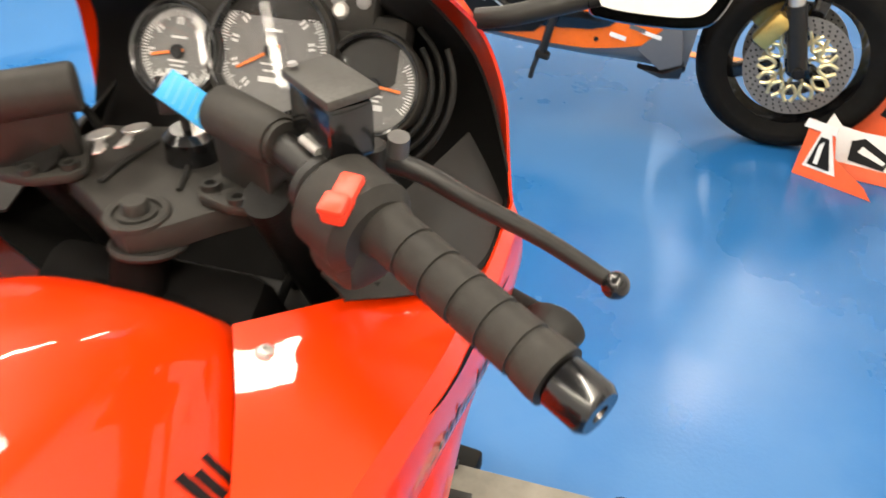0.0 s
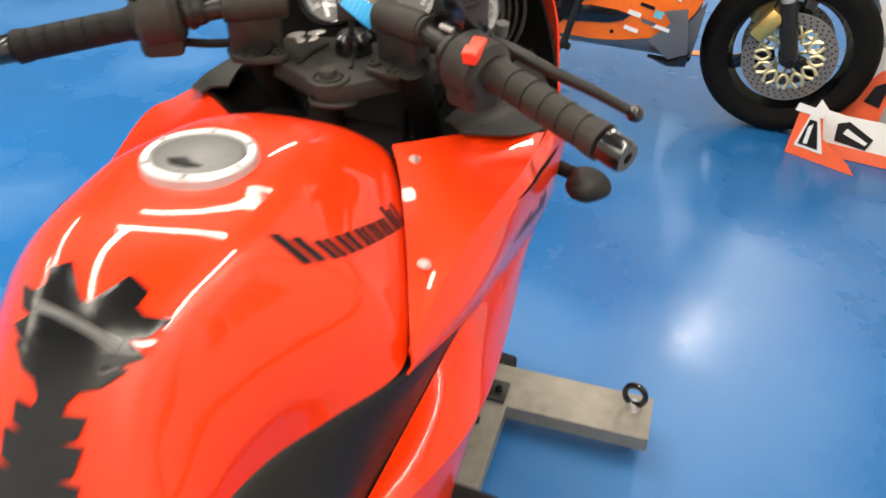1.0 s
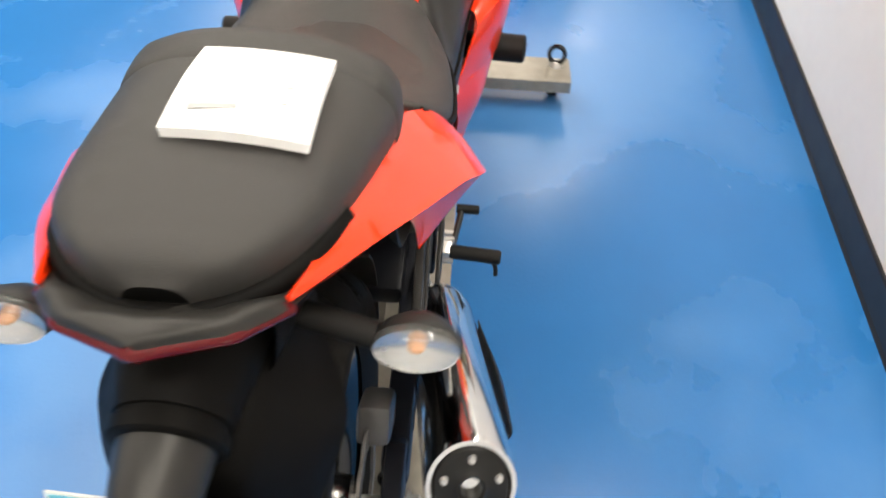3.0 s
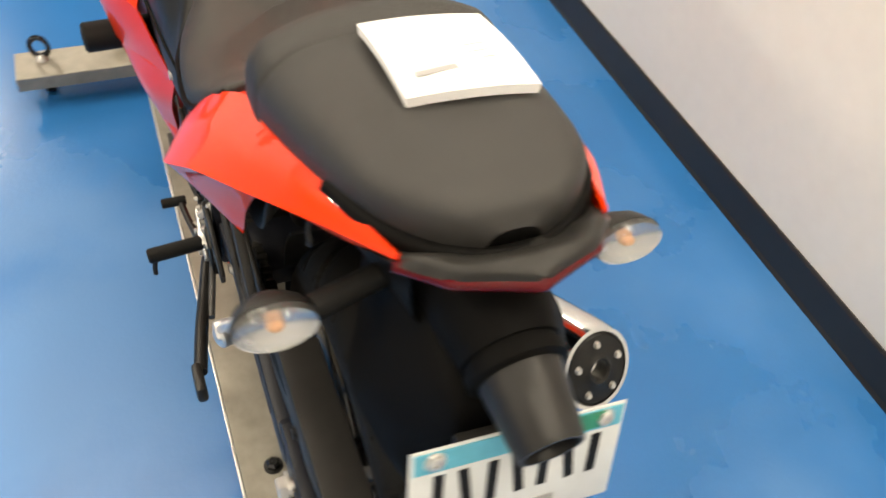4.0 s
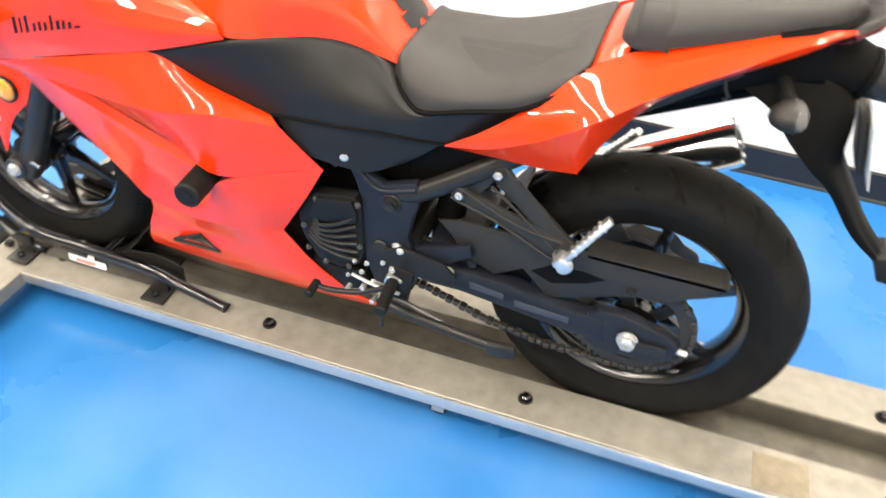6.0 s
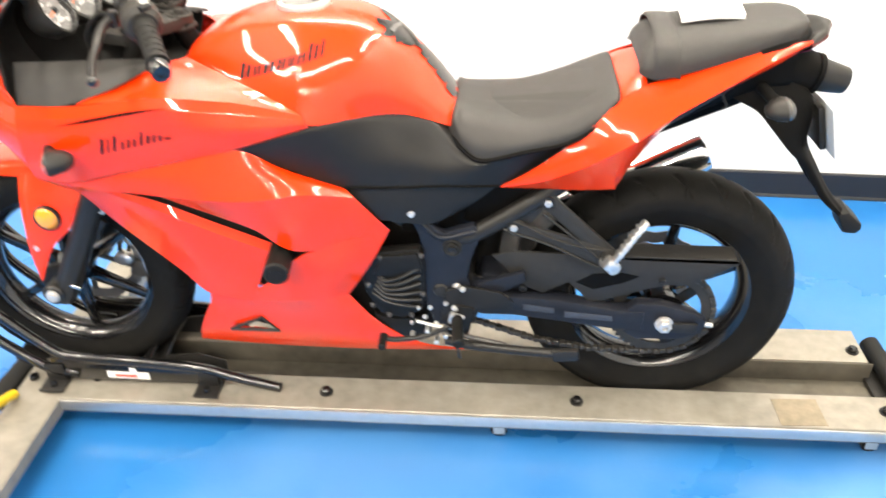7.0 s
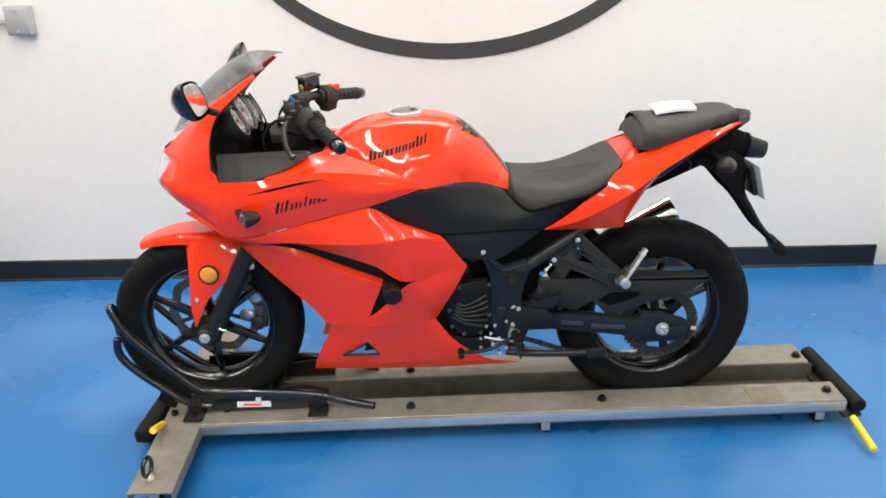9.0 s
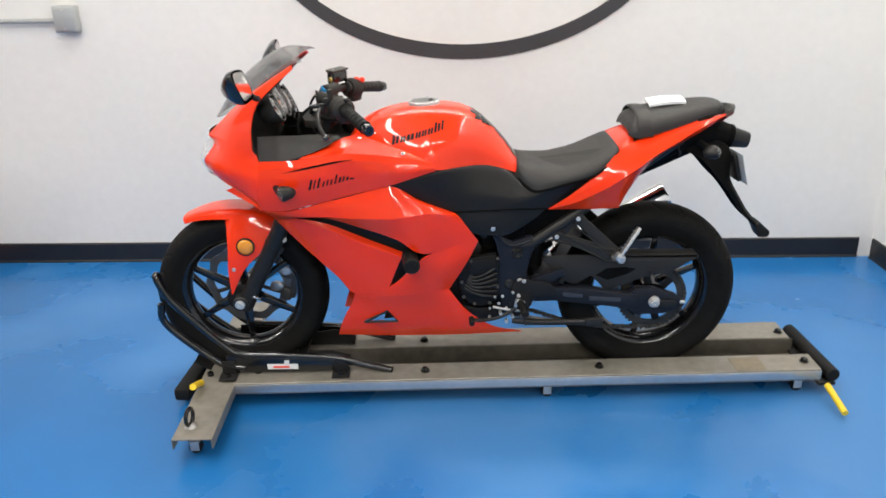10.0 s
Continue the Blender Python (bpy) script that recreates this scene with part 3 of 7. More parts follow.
# ---- fairing
for s in (-1, 1):
    # nose and screen spine
    nose = part("nose_cowl", skin([
        [(-0.440, 0.146, 1.152), (-0.437, 0.158, 1.152), (-0.432, 0.170, 1.146)],
        [(-0.505, 0.150, 1.112), (-0.500, 0.172, 1.112), (-0.490, 0.190, 1.098)],
        [(-0.575, 0.142, 1.066), (-0.563, 0.180, 1.068), (-0.540, 0.208, 1.048)],
        [(-0.650, 0.118, 1.004), (-0.615, 0.175, 1.005), (-0.560, 0.224, 0.985)],
        [(-0.724, 0.090, 0.936), (-0.645, 0.182, 0.938), (-0.563, 0.231, 0.918)],
        [(-0.724, 0.090, 0.936), (-0.645, 0.182, 0.938), (-0.563, 0.231, 0.918)],
        [(-0.702, 0.114, 0.912), (-0.655, 0.188, 0.898), (-0.545, 0.240, 0.886)],
        [(-0.740, 0.110, 0.858), (-0.672, 0.188, 0.842), (-0.550, 0.252, 0.830)],
        [(-0.716, 0.090, 0.806), (-0.672, 0.152, 0.796), (-0.556, 0.244, 0.768)],
        [(-0.655, 0.075, 0.780), (-0.640, 0.122, 0.774), (-0.555, 0.232, 0.736)]], 26, 60, s), "red", bike, "glossy red nose cowl beside the screen")
    flank = part("upper_fairing", skin([
        [(-0.545, 0.240, 0.886), (-0.448, 0.243, 0.888), (-0.355, 0.242, 0.897), (-0.285, 0.240, 0.905), (-0.150, 0.214, 0.886), (-0.028, 0.204, 0.859)],
        [(-0.548, 0.248, 0.862), (-0.448, 0.252, 0.868), (-0.355, 0.252, 0.877), (-0.282, 0.249, 0.886), (-0.150, 0.225, 0.868), (-0.025, 0.208, 0.851)],
        [(-0.548, 0.248, 0.862), (-0.448, 0.252, 0.868), (-0.355, 0.252, 0.877), (-0.282, 0.249, 0.886), (-0.150, 0.225, 0.868), (-0.025, 0.208, 0.851)],
        [(-0.550, 0.252, 0.825), (-0.450, 0.257, 0.825), (-0.355, 0.254, 0.835), (-0.265, 0.246, 0.845), (-0.150, 0.233, 0.840), (-0.022, 0.209, 0.844)],
        [(-0.554, 0.246, 0.775), (-0.468, 0.250, 0.770), (-0.370, 0.245, 0.785), (-0.268, 0.238, 0.803), (-0.155, 0.228, 0.813), (-0.020, 0.207, 0.839)],
        [(-0.555, 0.232, 0.732), (-0.480, 0.238, 0.729), (-0.380, 0.235, 0.750), (-0.270, 0.231, 0.775), (-0.158, 0.223, 0.798), (-0.019, 0.205, 0.836)]], 60, 30, s), "red", bike, "glossy red upper side fairing")
    # plain slanted strokes where the model name stands
    flank_tree = BVHTree.FromPolygons([v.co[:] for v in flank.data.vertices], [p.vertices[:] for p in flank.data.polygons])
    for k, (u, w, h) in enumerate(((0.0, 0.007, 0.034), (0.012, 0.004, 0.030), (0.022, 0.006, 0.034), (0.036, 0.005, 0.018), (0.046, 0.005, 0.020), (0.056, 0.005, 0.018), (0.067, 0.005, 0.030), (0.078, 0.006, 0.019), (0.088, 0.005, 0.018), (0.098, 0.006, 0.014), (0.108, 0.012, 0.007))):
        x0, z0 = -0.402 + u * 1.16, 0.798 + u * 0.26
        bar = bmesh.new()
        vs_ = []
        for du, dz in ((0, 0), (w, w * 0.17), (w + 0.28 * h, h), (0.28 * h, h - w * 0.17)):
            hit, nrm, _, _ = flank_tree.ray_cast(Vector((x0 + du, 0.6 * s, z0 + dz)), Vector((0, -s, 0)))
            vs_.append(bar.verts.new((x0 + du, (hit.y if hit else 0.25 * s) + 0.0012 * s, z0 + dz)))
        bar.faces.new(vs_)
        part("name_stroke", bar, "ink", flank, "plain dark stroke of the model lettering")
    outer = [(-0.425, 0.241, 0.892), (-0.355, 0.242, 0.8975), (-0.285, 0.240, 0.9045), (-0.150, 0.214, 0.8865), (-0.028, 0.204, 0.8595)]
    inner = [(-0.264, 0.099, 0.930), (-0.227, 0.120, 0.9215), (-0.192, 0.137, 0.9130), (-0.112, 0.171, 0.8895), (-0.029, 0.203, 0.859)]
    ridge = [(-0.316, 0.165, 0.930), (-0.272, 0.168, 0.921), (-0.224, 0.175, 0.911), (-0.125, 0.189, 0.886), (-0.028, 0.204, 0.8595)]
    part("wing_panel", skin([[tuple(Vector(a).lerp(Vector(b), w)) for a, b in zip(p, q)] for p, q, w in ((outer, ridge, 0), (outer, ridge, 0.33), (outer, ridge, 0.66), (outer, ridge, 0.9), (ridge, inner, 0.2), (ridge, inner, 0.6), (ridge, inner, 1))], 36, 30, s), "red", bike, "glossy red inner fairing wing beside the tank")
    part("cowl_lip", skin([
        [(-0.545, 0.230, 0.884), (-0.460, 0.237, 0.887), (-0.395, 0.229, 0.904), (-0.345, 0.208, 0.921), (-0.306, 0.168, 0.936)],
        [(-0.549, 0.212, 0.918), (-0.468, 0.208, 0.922), (-0.405, 0.200, 0.930), (-0.352, 0.186, 0.938), (-0.312, 0.156, 0.943)],
        [(-0.552, 0.192, 0.950), (-0.480, 0.174, 0.946), (-0.420, 0.160, 0.944), (-0.365, 0.150, 0.943), (-0.325, 0.140, 0.940)]], 30, 12, s), "guard", bike, "dark grey inner lip of the cowl")
    for x, y, z in ((-0.252, 0.130, 0.9225), (-0.118, 0.186, 0.8865)):
        part("screw", hex_bolt((x, y * s, z), (-0.1, 0.25 * s, 1), 0.006, 0.004), "steel", flank)
    mid = part("mid_fairing", skin([
        [(-0.555, 0.230, 0.730), (-0.480, 0.236, 0.726), (-0.380, 0.233, 0.747), (-0.270, 0.229, 0.772), (-0.158, 0.219, 0.794), (-0.075, 0.196, 0.743), (0.030, 0.173, 0.692)],
        [(-0.542, 0.224, 0.720), (-0.472, 0.233, 0.716), (-0.376, 0.236, 0.732), (-0.268, 0.239, 0.744), (-0.150, 0.235, 0.750), (-0.052, 0.216, 0.732), (0.038, 0.180, 0.690)],
        [(-0.532, 0.214, 0.708), (-0.462, 0.227, 0.705), (-0.368, 0.237, 0.707), (-0.264, 0.246, 0.702), (-0.148, 0.251, 0.700), (-0.040, 0.238, 0.710), (0.052, 0.186, 0.678)],
        [(-0.532, 0.214, 0.708), (-0.462, 0.227, 0.705), (-0.368, 0.237, 0.707), (-0.264, 0.246, 0.702), (-0.148, 0.251, 0.700), (-0.040, 0.238, 0.710), (0.052, 0.186, 0.678)],
        [(-0.526, 0.206, 0.699), (-0.456, 0.213, 0.699), (-0.362, 0.220, 0.698), (-0.262, 0.232, 0.682), (-0.148, 0.238, 0.660), (-0.045, 0.232, 0.636), (0.082, 0.172, 0.632)],
        [(-0.522, 0.197, 0.690), (-0.450, 0.203, 0.694), (-0.360, 0.210, 0.692), (-0.262, 0.219, 0.665), (-0.148, 0.226, 0.624), (-0.058, 0.223, 0.572), (0.113, 0.155, 0.584)]], 70, 40, s), "red", bike, "glossy red middle fairing above the air slot")
    part("screw", hex_bolt((0.051, 0.168 * s, 0.606), (0, s, 0.1), 0.007, 0.004), "ink", mid)
    lowf = part("lower_front_fairing", skin([
        [(-0.520, 0.194, 0.689), (-0.450, 0.198, 0.690), (-0.358, 0.190, 0.666), (-0.240, 0.184, 0.612), (-0.129, 0.182, 0.564)],
        [(-0.520, 0.190, 0.686), (-0.444, 0.197, 0.682), (-0.354, 0.198, 0.648), (-0.240, 0.196, 0.594), (-0.134, 0.194, 0.550)],
        [(-0.520, 0.190, 0.686), (-0.444, 0.197, 0.682), (-0.354, 0.198, 0.648), (-0.240, 0.196, 0.594), (-0.134, 0.194, 0.550)],
        [(-0.520, 0.182, 0.680), (-0.442, 0.184, 0.632), (-0.348, 0.182, 0.560), (-0.262, 0.182, 0.502), (-0.160, 0.187, 0.488)],
        [(-0.519, 0.172, 0.672), (-0.441, 0.168, 0.580), (-0.345, 0.163, 0.475), (-0.290, 0.160, 0.412), (-0.184, 0.177, 0.425)]], 60, 34, s), "red", bike, "glossy red lower front fairing below the air slot")
    part("screw", hex_bolt((-0.150, 0.187 * s, 0.548), (0, s, 0), 0.005, 0.003), "steel", lowf)
    belly = skin([
        [(-0.176, 0.170, 0.432), (-0.130, 0.190, 0.484), (-0.064, 0.220, 0.556), (0.024, 0.194, 0.580), (0.113, 0.154, 0.585)],
        [(-0.236, 0.164, 0.420), (-0.152, 0.184, 0.450), (-0.076, 0.208, 0.505), (0.005, 0.200, 0.514), (0.072, 0.164, 0.510)],
        [(-0.294, 0.156, 0.410), (-0.200, 0.170, 0.404), (-0.100, 0.186, 0.418), (-0.030, 0.182, 0.424), (0.016, 0.160, 0.420)],
        [(-0.294, 0.156, 0.410), (-0.200, 0.170, 0.404), (-0.100, 0.186, 0.418), (-0.030, 0.182, 0.424), (0.016, 0.160, 0.420)],
        [(-0.306, 0.144, 0.372), (-0.200, 0.156, 0.362), (-0.100, 0.165, 0.363), (-0.020, 0.163, 0.360), (0.064, 0.148, 0.347)],
        [(-0.332, 0.134, 0.321), (-0.200, 0.143, 0.309), (-0.100, 0.149, 0.304), (0.000, 0.148, 0.300), (0.115, 0.140, 0.298)],
        [(-0.352, 0.122, 0.272), (-0.200, 0.130, 0.264), (-0.080, 0.133, 0.260), (0.030, 0.133, 0.258), (0.180, 0.130, 0.258)],
        [(-0.362, 0.108, 0.236), (-0.200, 0.115, 0.232), (-0.060, 0.117, 0.230), (0.080, 0.117, 0.230), (0.262, 0.114, 0.234)]], 110, 90, s)
    # the small three-cornered vent
    vent = [(-0.268, 0.300), (-0.190, 0.343), (-0.157, 0.300)]

    def inside(x, z):
        q = [((b[0] - a[0]) * (z - a[1]) - (b[1] - a[1]) * (x - a[0])) for a, b in zip(vent, vent[1:] + vent[:1])]
        return all(v < 0 for v in q) or all(v > 0 for v in q)

    gone = [f for f in belly.faces if inside(f.calc_center_median().x, f.calc_center_median().z)]
    bmesh.ops.delete(belly, geom=gone, context="FACES")
    bel = part("belly_fairing", belly, "red", bike, "glossy red belly fairing with a three-cornered vent")
    part("vent_rim", tube([(x, (0.146 + 0.2 * (z - 0.3)) * s, z) for x, z in vent + vent[:1]], 0.004, smooth=False, n=4, seg=8), "plastic", bel)
    part("vent_baffle", slab([(-0.205, 0.297), (-0.190, 0.340), (-0.160, 0.300)], 0.118 * s, 0.112 * s, 0), "plastic", bel)
    part("air_slot_liner", skin([
        [(-0.470, 0.178, 0.695), (-0.250, 0.172, 0.670), (-0.040, 0.168, 0.590)],
        [(-0.460, 0.176, 0.650), (-0.250, 0.166, 0.600), (-0.055, 0.160, 0.530)],
        [(-0.300, 0.160, 0.600), (-0.230, 0.155, 0.500), (-0.160, 0.152, 0.420)]], 20, 12, s), "plastic", bike, "black liner behind the air slot")
    # crash slider
    sl = part("frame_slider", rod((-0.112, 0.15 * s, 0.548), (-0.100, 0.278 * s, 0.552), 0.0255, bevel=0.004, seg=32), "rubber", bike, "black cylindrical frame slider")
    part("slider_bolt", rod((-0.100, 0.2782 * s, 0.552), (-0.0999, 0.2795 * s, 0.552), 0.012), "ink", sl)
    # turn signal
    sig = part("front_indicator", tube([(-0.500, 0.245 * s, 0.808), (-0.488, 0.275 * s, 0.806), (-0.478, 0.300 * s, 0.805)], 0.010, 12, 14), "rubber", bike, "black front turn signal with clear lens")
    part("indicator_body", lathe([(0, -0.036), (0.010, -0.032), (0.018, -0.020), (0.023, 0.0), (0.023, 0.004), (0, 0.004)], along((-0.470, 0.300 * s, 0.804), (-0.570, 0.330 * s, 0.800)) @ Matrix.Diagonal((1.35, 1.0, 1.1, 1)), 32), "plastic", sig)
    part("indicator_lens", lathe([(0.022, 0.004), (0.019, 0.010), (0.011, 0.014), (0, 0.016)], along((-0.470, 0.300 * s, 0.804), (-0.570, 0.330 * s, 0.800)) @ Matrix.Diagonal((1.35, 1.0, 1.1, 1)), 32), "lens", sig, "clear lens")
    # headlight lens
    part("headlight", skin([
        [(-0.723, 0.088, 0.933), (-0.738, 0.04, 0.936), (-0.742, 0.0, 0.936)],
        [(-0.706, 0.114, 0.910), (-0.748, 0.05, 0.904), (-0.754, 0.0, 0.900)],
        [(-0.743, 0.110, 0.856), (-0.768, 0.055, 0.850), (-0.774, 0.0, 0.846)],
        [(-0.718, 0.089, 0.804), (-0.752, 0.045, 0.804), (-0.760, 0.0, 0.804)]], 16, 16, s), "headglass", nose, "clear headlight glass")
    part("chin", skin([
        [(-0.718, 0.089, 0.803), (-0.752, 0.045, 0.803), (-0.760, 0.0, 0.803)],
        [(-0.657, 0.074, 0.778), (-0.700, 0.035, 0.772), (-0.710, 0.0, 0.770)],
        [(-0.620, 0.05, 0.770), (-0.62, 0.025, 0.768), (-0.620, 0.0, 0.766)]], 14, 14, s), "red", nose)
    part("chin_lip", skin([
        [(-0.646, 0.118, 0.776), (-0.610, 0.165, 0.766), (-0.556, 0.228, 0.744)],
        [(-0.684, 0.112, 0.760), (-0.632, 0.165, 0.752), (-0.557, 0.229, 0.738)],
        [(-0.684, 0.112, 0.760), (-0.632, 0.165, 0.752), (-0.557, 0.229, 0.738)],
        [(-0.642, 0.104, 0.738), (-0.606, 0.156, 0.734), (-0.555, 0.226, 0.727)]], 20, 14, s), "red", nose, "red pointed lip under the nose")
    # the seam above the model lettering
    seam = bmesh.new()
    rims = [[], []]
    for x, z in curve_points([(-0.474, 0.852), (-0.406, 0.8655), (-0.313, 0.883), (-0.262, 0.888)], 24):
        wide = 0.0032 * min(1.0, (x + 0.480) * 14, (-0.255 - x) * 14)
        for rim_line, dz in zip(rims, (-wide, wide)):
            hit, _, _, _ = flank_tree.ray_cast(Vector((x, 0.6 * s, z + dz)), Vector((0, -s, 0)))
            rim_line.append(seam.verts.new((x, (hit.y if hit else 0.25 * s) + 0.0008 * s, z + dz)))
    for a in range(len(rims[0]) - 1):
        seam.faces.new((rims[0][a], rims[0][a + 1], rims[1][a + 1], rims[1][a]))
    part("panel_gap", seam, "deep", flank, "dark gap between the fairing panels")
    # black inner panels of the cockpit
    part("inner_cowl", skin([
        [(-0.440, 0.150, 1.145), (-0.550, 0.195, 1.030), (-0.558, 0.228, 0.925), (-0.546, 0.234, 0.884), (-0.470, 0.240, 0.884), (-0.428, 0.239, 0.889)],
        [(-0.490, 0.130, 1.100), (-0.580, 0.170, 1.010), (-0.575, 0.200, 0.910), (-0.545, 0.205, 0.860), (-0.450, 0.200, 0.865), (-0.374, 0.205, 0.906)],
        [(-0.560, 0.100, 1.060), (-0.620, 0.120, 0.985), (-0.600, 0.130, 0.900), (-0.550, 0.140, 0.840), (-0.440, 0.140, 0.835), (-0.318, 0.162, 0.927)],
        [(-0.600, -0.002, 1.045), (-0.650, -0.002, 0.970), (-0.620, -0.002, 0.880), (-0.540, -0.002, 0.820), (-0.430, -0.002, 0.790), (-0.330, -0.002, 0.760)]], 40, 22, s), "cowl", bike, "black inner cowl panel")


# ---- tank
tank_bm = body([
    (-0.288, [(0, 0.912), (0.04, 0.911), (0.07, 0.907), (0.085, 0.902), (0.090, 0.897)]),
    (-0.265, [(0, 0.940), (0.05, 0.937), (0.085, 0.925), (0.102, 0.904), (0.106, 0.892)]),
    (-0.220, [(0, 0.968), (0.06, 0.963), (0.100, 0.940), (0.122, 0.908), (0.131, 0.888)]),
    (-0.150, [(0, 0.992), (0.07, 0.984), (0.113, 0.950), (0.145, 0.908), (0.161, 0.878)]),
    (-0.060, [(0, 1.003), (0.075, 0.996), (0.118, 0.962), (0.165, 0.908), (0.190, 0.862)]),
    (-0.020, [(0, 1.003), (0.072, 0.996), (0.118, 0.964), (0.172, 0.905), (0.196, 0.836)]),
    (0.050, [(0, 0.997), (0.065, 0.990), (0.108, 0.960), (0.148, 0.902), (0.158, 0.832)]),
    (0.100, [(0, 0.979), (0.055, 0.971), (0.095, 0.940), (0.126, 0.890), (0.130, 0.830)]),
    (0.150, [(0, 0.940), (0.047, 0.933), (0.080, 0.906), (0.107, 0.868), (0.114, 0.824)]),
    (0.200, [(0, 0.887), (0.042, 0.881), (0.073, 0.863), (0.098, 0.838), (0.106, 0.808)]),
    (0.250, [(0, 0.818), (0.030, 0.816), (0.058, 0.810), (0.084, 0.800), (0.096, 0.788)])], 20, 70, cap=False)
tank_tree = BVHTree.FromBMesh(tank_bm)
tank = part("fuel_tank", tank_bm, "red", bike, "glossy red-orange fuel tank")


def on_tank_side(outline, side, off=0.0009, step=0.006):
    """A thin sheet cut to an (x, z) outline and laid on the tank's flank."""
    return lay(outline, lambda u, v: (Vector((u, 0.5 * side, v)), Vector((0, -side, 0))), off, step)


def on_tank_top(outline, off=0.0015, step=0.006):
    return lay(outline, lambda u, v: (Vector((u, v, 1.5)), Vector((0, 0, -1))), off, step)


def lay(outline, ray, off, step):
    n = len(outline)
    pts = [Vector(p) for p in outline]
    edges = [(i, (i + 1) % n) for i in range(n)]
    us, vs = [p[0] for p in outline], [p[1] for p in outline]
    for u in np.arange(min(us), max(us), step):
        for v in np.arange(min(vs), max(vs), step):
            hit = False
            for i in range(n):
                a, b = outline[i], outline[(i + 1) % n]
                if (a[1] > v) != (b[1] > v) and u < (b[0] - a[0]) * (v - a[1]) / (b[1] - a[1]) + a[0]:
                    hit = not hit
            if hit:
                pts.append(Vector((u, v)))
    verts, _, faces, *_ = delaunay_2d_cdt(pts, edges, [], 1, 1e-5)
    bm = bmesh.new()
    made = []
    for p in verts:
        o, d = ray(p.x, p.y)
        place, normal, _, _ = tank_tree.ray_cast(o, d)
        if place is None:
            made.append(bm.verts.new(o + d * 0.4))
        else:
            if normal.dot(d) > 0:
                normal = -normal
            made.append(bm.verts.new(place + normal * off))
    for f in faces:
        try:
            bm.faces.new([made[i] for i in f])
        except ValueError:
            pass
    bmesh.ops.delete(bm, geom=[v for v in bm.verts if not v.link_faces], context="VERTS")
    bmesh.ops.recalc_face_normals(bm, faces=bm.faces)
    return bm


# plain slanted strokes where the maker's name stands on the tank, two to a letter
for s in (-1, 1):
    x0, z0, x1, z1 = (-0.153, 0.904, 0.009, 0.946) if s < 0 else (0.006, 0.957, -0.172, 0.893)
    widths = (1.25, 1.0, 1.35, 1.0, 0.9, 1.0, 1.1, 0.5)
    talls = (1.55, 1.0, 1.0, 1.0, 1.0, 1.0, 1.55, 1.5)
    unit = 1 / sum(widths)
    u = 0.0
    for w, h in zip(widths, talls):
        for a, b, lo, hi in ((0.04, 0.40, 0.0, 1.0), (0.50, 0.86, 0.0, 0.82 if h > 1.2 else 1.0)) if w > 0.6 else ((0.1, 0.75, 0.0, 1.0),):
            ua, ub = u + a * w * unit, u + b * w * unit
            tall = 0.0165 * h
            o = [(x0 + (x1 - x0) * ua, z0 + (z1 - z0) * ua + lo), (x0 + (x1 - x0) * ub, z0 + (z1 - z0) * ub + lo),
                 (x0 + (x1 - x0) * ub + 0.003, z0 + (z1 - z0) * ub + tall * hi), (x0 + (x1 - x0) * ua + 0.003, z0 + (z1 - z0) * ua + tall * hi)]
            part("name_bar", on_tank_side(o, s, step=0.004), "ink", tank, "plain black bar of the maker's lettering")
        u += w * unit

# tank pad with thorny edges
half = [(0.114, 0.004), (0.108, 0.010), (0.090, 0.026), (0.096, 0.044), (0.108, 0.040), (0.111, 0.048), (0.104, 0.066), (0.122, 0.054), (0.127, 0.043), (0.131, 0.058), (0.143, 0.042), (0.146, 0.028), (0.141, 0.050), (0.157, 0.034), (0.162, 0.020),
        (0.170, 0.012), (0.175, 0.013), (0.172, 0.031), (0.184, 0.028), (0.188, 0.017), (0.186, 0.034), (0.201, 0.031), (0.205, 0.019), (0.203, 0.038), (0.220, 0.036), (0.224, 0.020), (0.222, 0.044), (0.238, 0.042), (0.242, 0.026), (0.2475, 0.036), (0.2475, 0.016), (0.240, 0.006)]
pad = part("tank_pad", on_tank_top(half + [(x, -y) for x, y in half[::-1]], 0.0022, 0.005), "pad", tank, "black thorn-shaped tank pad sticker")
part("pad_badge", on_tank_top([(0.118, -0.038), (0.130, 0.040), (0.136, 0.038), (0.124, -0.040)], 0.0030, 0.006), "capgrey", pad, "grey badge bar")

# fuel cap
cap_m = pose(-0.052, 0.0, 1.0025, 0, -2, 0)
fuel_cap = part("fuel_cap", lathe([(0.0, 0.004), (0.040, 0.004), (0.0412, 0.006), (0.042, 0.008), (0.049, 0.008), (0.051, 0.006), (0.052, -0.006), (0, -0.006)], cap_m, 64), "cap", tank, "round brushed aluminium fuel cap")
part("cap_centre", lathe([(0, 0.0085), (0.036, 0.0085), (0.040, 0.0065), (0.0405, 0.003), (0, 0.003)], cap_m, 48), "capgrey", fuel_cap, "grey cap centre")
part("lock_flap", slab([(0.014, -0.004), (0.022, -0.018), (0.029, -0.010), (0.030, 0.006), (0.024, 0.018), (0.021, 0.008)], 0.0085, 0.0100, 0.0005, cap_m @ Matrix(((1, 0, 0, 0), (0, 0, 1, 0), (0, 1, 0, 0), (0, 0, 0, 1)))), "ink", fuel_cap, "dark key flap")
for k in range(6):
    a = radians(60 * k + 15)
    part("cap_screw", lathe([(0, 0.0098), (0.0026, 0.0098), (0.0032, 0.008), (0, 0.008)], cap_m @ pose(0.0456 * math.cos(a), 0.0456 * math.sin(a), 0), 12), "greyink", fuel_cap)

